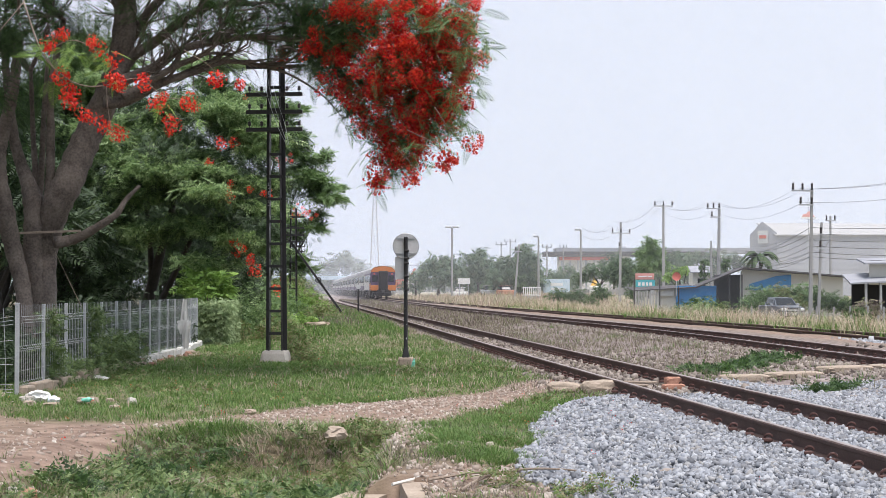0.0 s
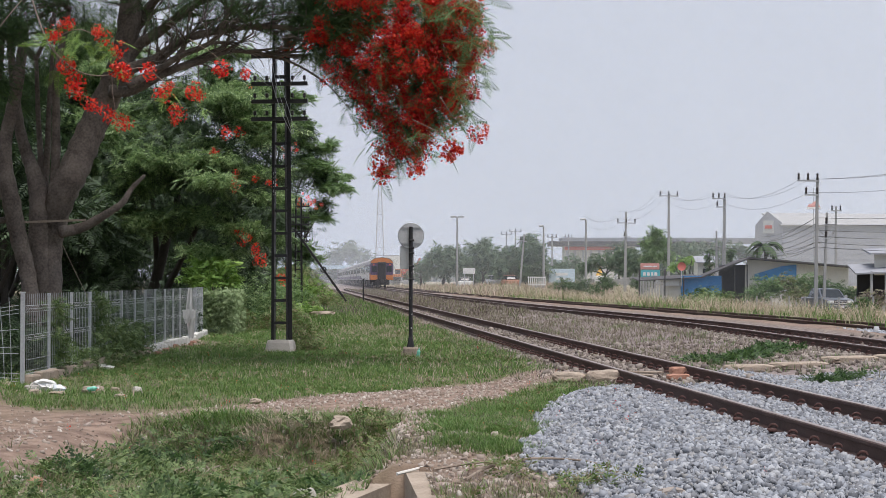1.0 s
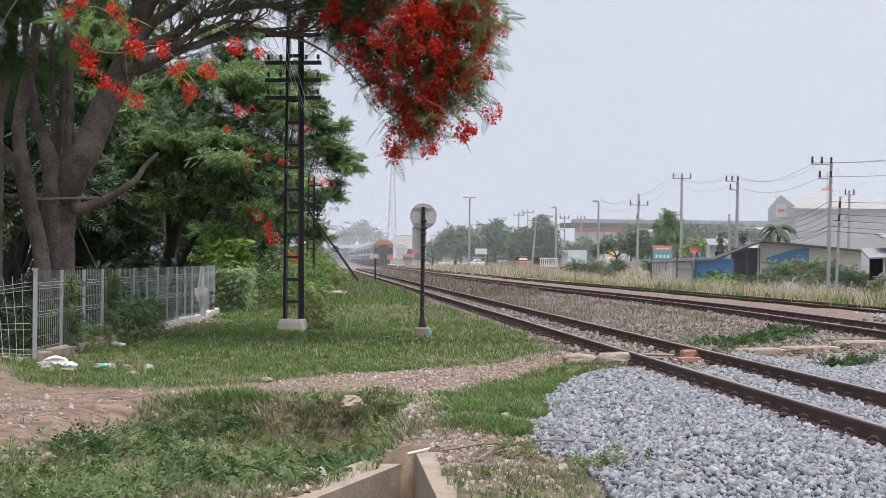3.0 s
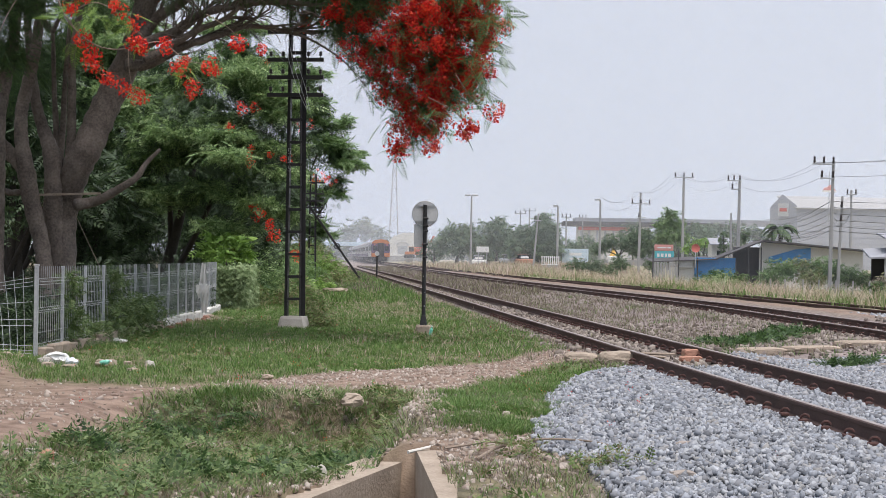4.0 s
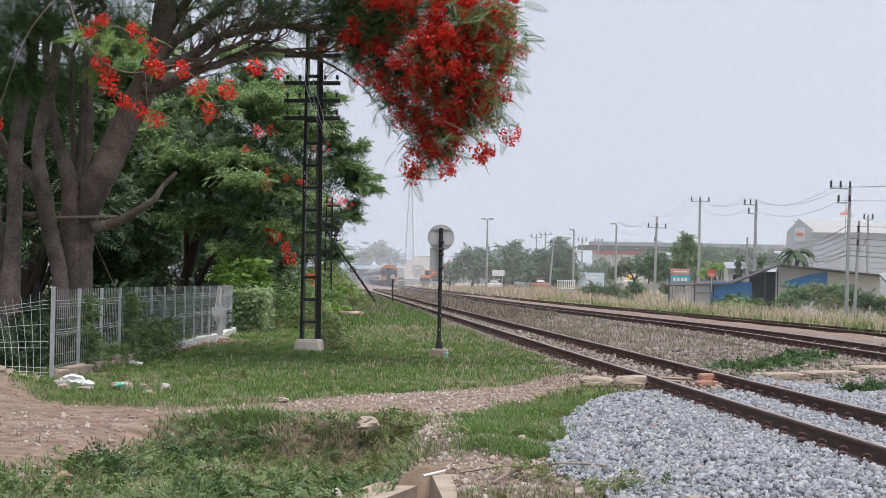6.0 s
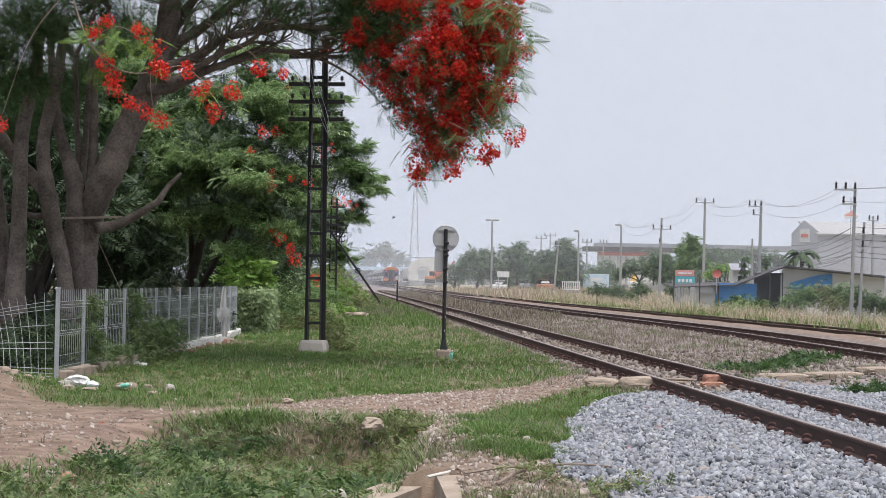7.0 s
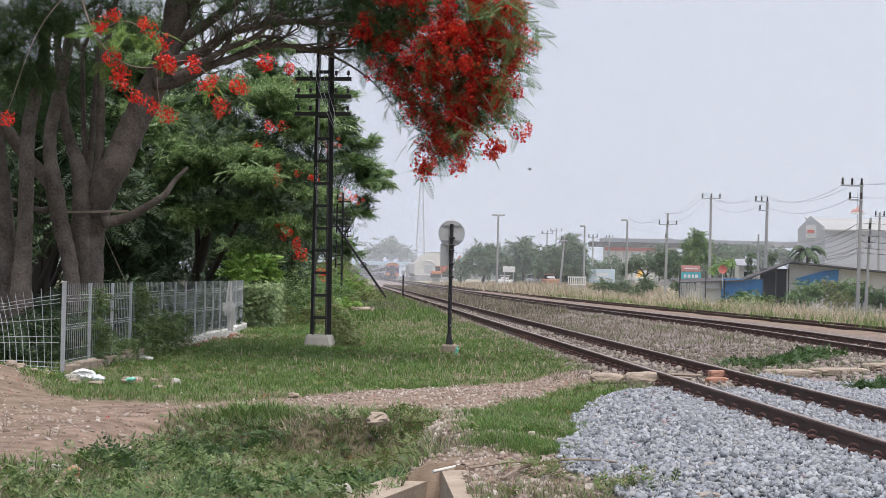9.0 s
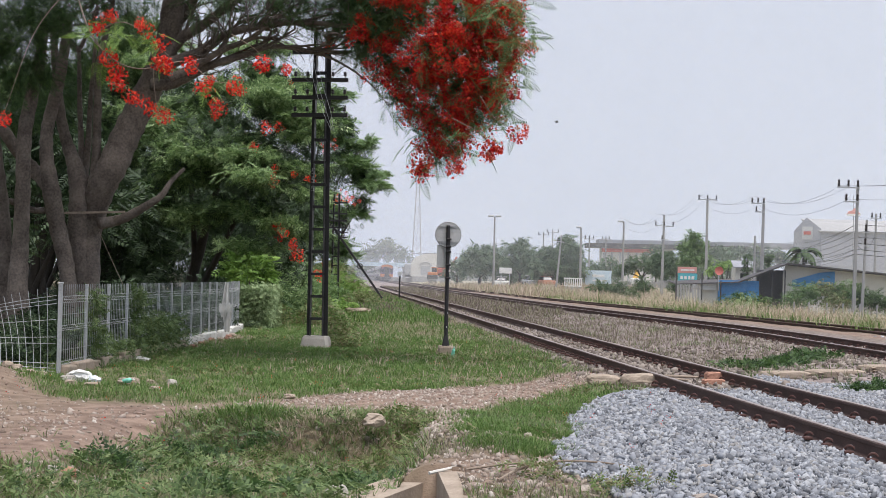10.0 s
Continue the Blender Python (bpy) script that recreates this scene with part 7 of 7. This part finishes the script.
p[:, 2] = ground_z(p[:, 0], p[:, 1])
turf("green_patch", p, tuft_shape(7, 0.1, 0.004, 0.06, 0.9), GRASS, "lush green grass patch beside the ballast", 0.4, 1.0)


def weed_patch(places, shape, label, leaf=VINE_LEAF, density=900):
    pts = in_blobs(places, density)
    trodden = (ground_cover(pts[:, 0], pts[:, 1])[:, 0] > 0.45) & (pts[:, 0] < -2.9)
    pts = pts[~in_pit(pts[:, 0], pts[:, 1]) & ~trodden]
    pts[:, 2] = ground_z(pts[:, 0], pts[:, 1]) + rng.uniform(0.02, 0.1, len(pts))
    base = tuple(places[0][0])
    return tagged(plant("weed_patch", [], pts, shape, leaf, label, "weeds", base=base, droop=-0.2), kind="stuff")


weed_patch([((x, y, 0), r) for x, y, r in ((4.9, 27.6, 0.5), (5.5, 28.6, 0.55), (6.0, 29.2, 0.4), (4.4, 26.6, 0.5), (5.1, 28.0, 0.5), (3.9, 25.6, 0.4), (5.9, 30.0, 0.4))], frond_shape(0.16, 3, 0.06, 0.05), "low broad-leaved green weeds between the tracks", LEAF, 520)
weed_patch([((5.05, 21.6, 0), 0.3), ((5.3, 21.9, 0), 0.25), ((4.8, 21.5, 0), 0.2)], frond_shape(0.16, 4, 0.04, 0.03), "tuft of green weeds on the ballast", LEAF, 1500)
weed_patch([((-0.72, 14.9, 0), 0.22), ((-0.66, 15.3, 0), 0.22), ((-0.8, 14.4, 0), 0.25), ((-0.72, 15.8, 0), 0.2)], frond_shape(0.13, 4, 0.035, 0.03), "green leafy weeds on the ditch bank", VINE_LEAF, 1500)
weed_patch([((-1.0, 11.4, 0), 0.6), ((-1.8, 11.0, 0), 0.6), ((-2.6, 11.2, 0), 0.5), ((-1.2, 12.4, 0), 0.4), ((-2.9, 12.2, 0), 0.3), ((-2.7, 14.0, 0), 0.6), ((-1.9, 12.6, 0), 0.4), ((-2.2, 15.2, 0), 0.5), ((-2.6, 15.0, 0), 0.4), ((-1.5, 13.4, 0), 0.5), ((-2.4, 13.2, 0), 0.5), ((-0.9, 13.0, 0), 0.45), ((-3.2, 10.6, 0), 0.6), ((-0.8, 10.2, 0), 0.3), ((-2.2, 10.0, 0), 0.6), ((-1.3, 15.0, 0), 0.35)], frond_shape(0.13, 4, 0.045, 0.026), "low green weeds covering the ditch's edge", CREEPER_LEAF, 420)
weed_patch([((-0.95, 13.2, 0), 0.3), ((-1.0, 13.9, 0), 0.25), ((-0.75, 13.6, 0), 0.25), ((-0.85, 14.6, 0), 0.22), ((-1.9, 14.6, 0), 0.3), ((-1.7, 13.6, 0), 0.25), ((-1.6, 12.3, 0), 0.4)], frond_shape(0.14, 6, 0.04, 0.016), "lush long-leaved green weeds round the ditch hole", VINE_LEAF, 900)
weed_patch([((-2.5, 14.6, 0), 0.4), ((-2.0, 15.0, 0), 0.3), ((-2.9, 12.8, 0), 0.4), ((-1.7, 11.4, 0), 0.5), ((-0.9, 12.2, 0), 0.3)], frond_shape(0.14, 4, 0.05, 0.03), "dark leafy weeds hanging down the ditch bank", LEAF, 900)
p = np.stack([rng.uniform(-2.0, -0.85, 230), rng.uniform(14.8, 15.4, 230), np.zeros(230)], -1)
p[:, 2] = ground_z(p[:, 0], p[:, 1]) + 0.01
turf("bank_straw", p, tuft_shape(7, 0.12, 0.005, 0.05, 1.6), DRY_GRASS, "half-withered grass hanging over the ditch hole", 0.5, 1.3)
p = p[rng.uniform(0, 1, len(p)) < 0.9]
v, f = sow(frond_shape(0.12, 4, 0.04, 0.025), p + (0, -0.02, 0.0), 0.5, 0.5, 1.2)
tagged(new("bank_weeds", array_mesh("bank_weeds", v, f, VINE_LEAF)), "leafy weeds hanging over the ditch hole", "weeds", kind="stuff")
weed_patch([((0.45, 11.2, 0), 0.18), ((0.3, 11.4, 0), 0.15), ((0.9, 10.6, 0), 0.3)], frond_shape(0.12, 4, 0.03, 0.02), "small green weeds on bare earth", VINE_LEAF, 1100)

p = scatter(16000, -7.5, 2.2, 9, 40, lambda x, y, c: bare(c) * np.clip(0.2 + 0.8 * lumps(x, y, 0.9, 15), 0.05, 1) * (x < near_x(y) - 1.0) * ~in_pit(x, y))
v, f = sow(frond_shape(0.11, 3, 0.04, 0.03), p + (0, 0, 0.03), -0.3, 0.5, 1.3)
tagged(new("lawn_weeds", array_mesh("lawn_weeds", v, f, VINE_LEAF)), "small broad-leaved weeds among the grass", "weeds", kind="stuff")
p = scatter(1800, -7.5, 2.2, 16, 44, lambda x, y, c: bare(c) * np.clip(lumps(x, y, 0.7, 17) - 0.1, 0, 1) * (x < near_x(y) - 0.9))
turf("lawn_straw", p, tuft_shape(6, 0.09, 0.0045, 0.06, 0.7), DRY_GRASS, "yellowed dry grass among the green")

def on_level(x, y):
    return (x, y, float(ground_z(x, y)))


# low bushes along the masts
for x, y, z, r, leaf in ((-2.7, 31.5, 0.25, 0.33, VINE_LEAF), (-2.8, 32.0, 0.55, 0.28, VINE_LEAF), (-2.6, 31.1, 0.1, 0.28, VINE_LEAF), (-6.6, 62, 0.7, 1.0, CROWN_LEAF), (-7.2, 70, 0.9, 1.2, CROWN_LEAF), (-6.8, 80, 0.8, 1.1, LIGHT_LEAF), (-8.0, 85, 1.0, 1.4, VINE_LEAF), (-5.2, 52, 0.4, 0.6, VINE_LEAF), (-4.6, 44, 0.25, 0.45, VINE_LEAF), (-5.6, 75, 0.4, 0.7, VINE_LEAF), (-4.9, 58, 0.3, 0.5, LIGHT_LEAF),
                         (-6.0, 45, 0.5, 0.9, CROWN_LEAF), (-6.3, 50, 0.7, 1.1, SHADE_LEAF), (-9, 98, 1.0, 1.6, VINE_LEAF), (-10.2, 112, 1.0, 1.6, VINE_LEAF), (-5.6, 42.5, 0.3, 0.6, VINE_LEAF), (-6.9, 57, 1.2, 1.2, CROWN_LEAF)):
    g0 = float(ground_z(x, y))
    bush((x, y, g0), [((x, y, g0 + z), r), ((x + 0.6 * r, y, g0 + z * 0.6), 0.7 * r), ((x - 0.6 * r, y, g0 + z * 0.7), 0.7 * r)], leaf, frond_shape(0.3, 4, 0.11, 0.05) if y > 40 else frond_shape(0.15, 4, 0.05, 0.03), 260 if y > 40 else 900, "wild green bush beside the telegraph masts", group="trackside bushes")

# creeper-covered end of the fence, and bushes on the far verge
bush(on_level(14.4, 85.0), [((12.80, 85.01, 0.09), 0.75), ((13.46, 85.01, 0.22), 0.8), ((13.89, 85.01, -0.00), 0.5), ((12.31, 85.01, -0.09), 0.5)], PALE_LEAF, frond_shape(0.3, 4, 0.1, 0.05), 130, "grey-green bush in the dry verge", group="verge bushes")
bush(on_level(14.8, 90.0), [((13.9, 90.0, 0.2), 0.55), ((14.5, 90.0, 0.5), 0.6), ((15.2, 90.0, 0.25), 0.55), ((14.7, 90.0, -0.1), 0.8), ((13.8, 90.0, -0.3), 0.7), ((15.5, 90.0, -0.3), 0.7)], CREEPER_LEAF, frond_shape(0.3, 5, 0.09, 0.05), 260, "dark green bush in the dry verge", group="verge bushes")
POST = Build().box((0, 0, 0.6), (0.09, 0.09, 1.6), bevel=0.015)
POST_MESH = POST.mesh("fence_post", POLE_CONCRETE)
for i in range(9):
    x = 17.9 + i * 0.85
    y = 96 - 0.4 * i
    ob = tagged(new("fence_post", POST_MESH), "short grey concrete fence post in dry grass", "fence post", "verge fence posts")
    ob.matrix_basis = pose(x, y, float(ground_z(x, y)), rng.uniform(-3, 3), rng.uniform(-5, 5), 0)


# ---- slabs, blocks, rocks and litter ----
def lump(name, place, size, material, label, category, turn=0.0, rough=0.25, seed=1, square=0.45):
    """An irregular block or rock: a finely cut box with knocked-off corners."""
    bm = bmesh.new()
    bmesh.ops.create_icosphere(bm, subdivisions=3, radius=1.0)
    for v in bm.verts:
        q = v.co
        k = max(abs(q.x), abs(q.y), abs(q.z))
        q = q * (1 - square + square / k)
        q += Vector(noise.noise_vector(v.co * 1.6 + Vector((seed * 3.7, seed, 0)))) * rough
        q += Vector(noise.noise_vector(v.co * 4.5 + Vector((0, seed * 2.3, seed)))) * rough * 0.3
        v.co = Vector((q.x * size[0] / 2, q.y * size[1] / 2, q.z * size[2] / 2))
    me = bpy.data.meshes.new(name)
    bm.to_mesh(me)
    bm.free()
    me.materials.append(material)
    ob = tagged(new(name, me), label, category)
    ob.matrix_basis = pose(*place, 0, 0, turn)
    return ob


def on_ground(x, y, up=0.0):
    return (x, y, float(ground_z(x, y)) + up)


lump("concrete_block", on_ground(1.5, 20.6, 0.05), (0.44, 0.25, 0.16), STAINED, "broken stained concrete block beside the siding", "concrete block", 4, 0.12, 2)
lump("concrete_block", on_ground(1.98, 20.5, 0.06), (0.52, 0.3, 0.2), STAINED, "long stained concrete block against the rail", "concrete block", 6, 0.14, 3)
for i, (x, y, w) in enumerate(((4.35, 24.0, 0.7), (5.2, 24.6, 0.95), (6.15, 25.4, 0.95), (7.05, 26.0, 0.8))):
    lump("concrete_slab", on_ground(x, y, 0.04), (w, 0.4, 0.11), STAINED, "worn concrete slab of the old crossing", "concrete slab", 32, 0.035, 5 + i, 0.9)
lump("brick", (3.0, 21.5, 0.05), (0.24, 0.16, 0.14), BRICK_RED, "broken red brick lying between the rails", "brick", 10, 0.06, 9, 0.85)
lump("brick", (2.92, 21.0, 0.02), (0.3, 0.12, 0.07), BRICK_RED, "flat red brick piece between the rails", "brick", 20, 0.05, 10, 0.85)
lump("plank", (2.56, 21.5, 0.05), (0.5, 0.16, 0.035), WOOD, "grey weathered plank across the sleepers", "plank", -10, 0.06, 11)
lump("plank", (2.45, 21.2, 0.03), (0.42, 0.12, 0.03), WOOD, "short grey plank between the rails", "plank", -24, 0.06, 12)
lump("rock", (-0.97, 15.00, -0.05), (0.19, 0.17, 0.12), STAINED, "pale angular rock on the ditch's edge", "rock", 10, 0.4, 13)
lump("rock", on_ground(-0.98, 11.35, 0.04), (0.15, 0.13, 0.14), CONCRETE, "grey rock in the ditch weeds", "rock", 10, 0.3, 14)
lump("rock", (-2.08, 17.90, -0.07), (0.12, 0.1, 0.06), STAINED, "small pale stone on the path", "rock", 0, 0.3, 15)
lump("rock", on_ground(1.35, 10.0, 0.03), (0.17, 0.09, 0.07), OLD_STONE, "brown stone lying on the ballast", "rock", 25, 0.3, 16)
lump("rock", on_ground(1.55, 11.3, 0.03), (0.14, 0.08, 0.06), OLD_STONE, "brown stone lying on the ballast", "rock", -15, 0.3, 17)
for i in range(16):
    x, y = rng.uniform(-5.6, -3.6), rng.uniform(18.6, 20.0)
    lump("stone", on_ground(x, y, 0.02), tuple(rng.uniform(0.08, 0.2, 3) * (1, 1, 0.6)), STAINED if i % 5 else CONCRETE, "loose pale stone at the fence's foot", "stone", rng.uniform(0, 180), 0.3, 20 + i)
for i in range(10):
    y = 29.6 + i * 0.6
    lump("stone", on_ground(-5.25 + rng.uniform(-0.08, 0.12), y, 0.02), tuple(rng.uniform(0.08, 0.18, 3) * (1, 1, 0.6)), STAINED if i % 2 else EARTH, "whitewashed stone along the fence kerb", "stone", rng.uniform(0, 180), 0.3, 40 + i)
lump("plastic_bag", on_ground(-4.75, 19.5, 0.06), (0.26, 0.18, 0.14), CLOTH, "crumpled white plastic bag at the fence", "plastic bag", 20, 0.5, 61)
lump("plastic_bag", on_ground(-4.55, 19.35, 0.04), (0.14, 0.12, 0.1), PLASTIC_CLEAR, "crumpled clear plastic bag in the grass", "plastic bag", 0, 0.5, 62)
lump("plastic_bag", (-5.20, 24.80, -0.10), (0.42, 0.2, 0.12), CLOTH, "dirty white plastic sheet under the creeper", "plastic bag", -20, 0.5, 63)
lump("plastic_bag", (-4.44, 58.00, 0.02), (0.9, 0.7, 0.22), STAINED, "grey-white heap of debris in far grass", "debris", 10, 0.4, 64)
lump("plastic_bag", (-8.76, 78.00, 0.13), (0.6, 0.5, 0.3), DULL_WHITE, "pale litter among far bushes", "plastic bag", 10, 0.4, 65)


def bottle(place, turn, material, label, size=1.0):
    b = thing("plastic_bottle", label, "bottle", place)
    pts = [(0, 0, 0), (0, 0, 0.015), (0, 0, 0.07), (0, 0, 0.13), (0, 0, 0.16), (0, 0, 0.19)]
    part("body", Build().tube([tuple(c * size for c in p) for p in pts], [r * size for r in (0.03, 0.036, 0.034, 0.036, 0.016, 0.013)], 14), material, b)
    part("cap", Build().tube([(0, 0, 0.19 * size), (0, 0, 0.208 * size)], 0.016 * size, 10), WHITE_PAINT, b, "white cap")
    b.matrix_basis = pose(*place, *turn)
    return b


bottle(on_ground(-0.52, 28.4), (6, 10, 0), BOTTLE_GREEN, "green plastic bottle beside the signal's footing", 0.85)
bottle(on_ground(-4.2, 19.3, 0.05), (80, 0, 60), BOTTLE_GREEN, "crushed green plastic bottle lying in litter", 0.8)
bottle((-0.56, 12.62, -0.24), (70, 20, 30), PLASTIC_CLEAR, "clear plastic bottle lying on the ditch bank", 0.8)

for i in range(22):
    x, y = rng.uniform(-3.1, -0.6), rng.uniform(10.6, 14.6)
    lump("stone", on_ground(x, y, 0.015), tuple(rng.uniform(0.05, 0.12, 3) * (1, 1, 0.7)), (STAINED, CONCRETE, BRICK_RED, PALE_WALL)[i % 4], ("stained", "grey", "brick-red", "pale")[i % 4] + " loose stone among the ditch weeds", "stone", rng.uniform(0, 180), 0.35, 70 + i)

# culvert wing walls
culvert = thing("culvert_wall", "concrete culvert corner with two wing walls", "culvert", (-0.33, 12.2, -0.9))
b = Build()
b.add([(0, 0, 0), (0.22, -2.7, 0), (0.44, -2.7, 0), (0.22, 0.1, 0), (0, 0, 0.77), (0.22, -2.7, 0.77), (0.44, -2.7, 0.77), (0.22, 0.1, 0.77)], [(0, 1, 5, 4), (1, 2, 6, 5), (2, 3, 7, 6), (3, 0, 4, 7), (4, 5, 6, 7)])
part("wing_wall", b, STAINED, culvert)
b = Build()
b.add([(-0.004, -0.01, 0), (-0.96, -2.7, 0), (-1.3, -2.6, 0), (-0.3, 0.12, 0), (-0.004, -0.01, 0.68), (-0.96, -2.7, 0.58), (-1.3, -2.6, 0.58), (-0.3, 0.12, 0.68)], [(4, 5, 1, 0), (5, 6, 2, 1), (6, 7, 3, 2), (7, 4, 0, 3), (7, 6, 5, 4)])
part("wing_wall", b, STAINED, culvert)
b = Build()
bar(b, (0.0, -0.04, 0.36), (-0.42, -1.2, 0.33), 0.05, 0.03)
part("ledge", b, STAINED, culvert, "stained cast ledge")

# roots and fallen branch
def stick(name, pts, r0, r1, material, label, category):
    line = smooth_path(pts, 5)
    k = len(line) - 1
    return tagged(part(name, Build().tube(line, [r0 + (r1 - r0) * i / k for i in range(k + 1)], 6), material), label, category)


stick("fallen_branch", [on_ground(0.12, 11.0, 0.02), on_ground(0.3, 11.4, 0.06), on_ground(0.6, 11.7, 0.07), on_ground(0.95, 11.6, 0.05), on_ground(1.1, 11.3, 0.03)], 0.011, 0.005, WOOD, "brown dead branch lying on bare earth", "branch")
stick("fallen_branch", [on_ground(-0.1, 11.6, 0.02), on_ground(0.2, 11.75, 0.04), on_ground(0.55, 11.75, 0.05)], 0.01, 0.005, WOOD, "thin dry branch lying on bare earth", "branch")
stick("stick", [(-0.36, 11.75, -0.13), (-0.22, 11.9, -0.11), (-0.14, 12.0, -0.1)], 0.012, 0.008, PALE_WALL, "pale stick lying on the culvert wall", "stick")
for i in range(9):
    x0, y0 = -2.35 + 0.06 * i + rng.uniform(-0.04, 0.04), 14.05 + rng.uniform(-0.1, 0.1)
    stick("root", [on_ground(x0, y0 + 0.25, 0.05), on_ground(x0 + rng.uniform(-0.05, 0.05), y0, 0.05), on_ground(x0 + rng.uniform(-0.1, 0.1), y0 - 0.22, 0.02)], 0.009, 0.003, WOOD, "pale bare root in the ditch bank", "root")
# fallen red petals
p = scatter(500, -6, 2, 10, 34, lambda x, y, c: 0.25 + 0 * x)
v, f = sow(petal_shape(0.03, 4), p + (0, 0, 0.08), 0.0, 0.5, 1.2)
tagged(new("fallen_petals", array_mesh("fallen_petals", v, f, FLOWER)), "scattered fallen scarlet petals on the grass", "petals", kind="stuff")
# low distant post by the points
post = thing("point_post", "short dark marker post beside the points", "post", (-4.71, 92.00, 0.06))
part("shaft", Build().box((0, 0, 0.6), (0.09, 0.09, 1.35)), BLACK_STEEL, post)
part("target", Build().disc((0, -0.06, 1.35), 0.13, 0.03), DULL_WHITE, post, "small pale round target")


# ---- what moves ----
TRAIN_RUN = [(0.0, 186), (1.0, 203.5), (2.5, 230), (4.0, 258), (5.0, 277), (6.0, 297), (7.0, 316), (8.5, 344), (10.0, 371)]
CAR_RUN = [(0.0, 24.93, 122), (0.5, 24.95, 115), (1.0, 25.0, 109.3), (1.5, 25.15, 105.2), (2.0, 25.3, 102), (2.5, 25.4, 99.3), (4.0, 25.7, 92), (6.0, 26.2, 80), (10.0, 27.0, 55)]
BIRD_RUN = [(0.0, (-60.0, 110.0, 9.0)), (4.0, (-40.0, 110.0, 7.0)), (6.0, (-12.63, 110.02, 4.78)), (7.0, (-5.85, 108.02, 5.36)), (7.5, (-3.39, 107.02, 5.62)), (8.0, (-0.91, 106.02, 6.12)), (8.5, (1.08, 104.02, 6.74)), (9.0, (2.45, 102.02, 7.94)), (9.5, (3.27, 98.02, 9.32)), (10.0, (3.97, 95.01, 10.32))]


def motions():
    for i, c in enumerate(TRAIN):
        rows = []
        for t, y in TRAIN_RUN:
            x0, y0 = rail_place(y - 198 + 21.0 * i)
            rows.append((t, pose(x0, y0, 0.16, 0, 0, math.degrees(math.atan(0.082)))))
        walk(c, rows)
    walk(PICKUP, [(t, pose(x, y, -1.06, 0, 0, 7)) for t, x, y in CAR_RUN])
    walk(bird, [(t, pose(*p, 0, -15, 20)) for t, p in BIRD_RUN])


motions()
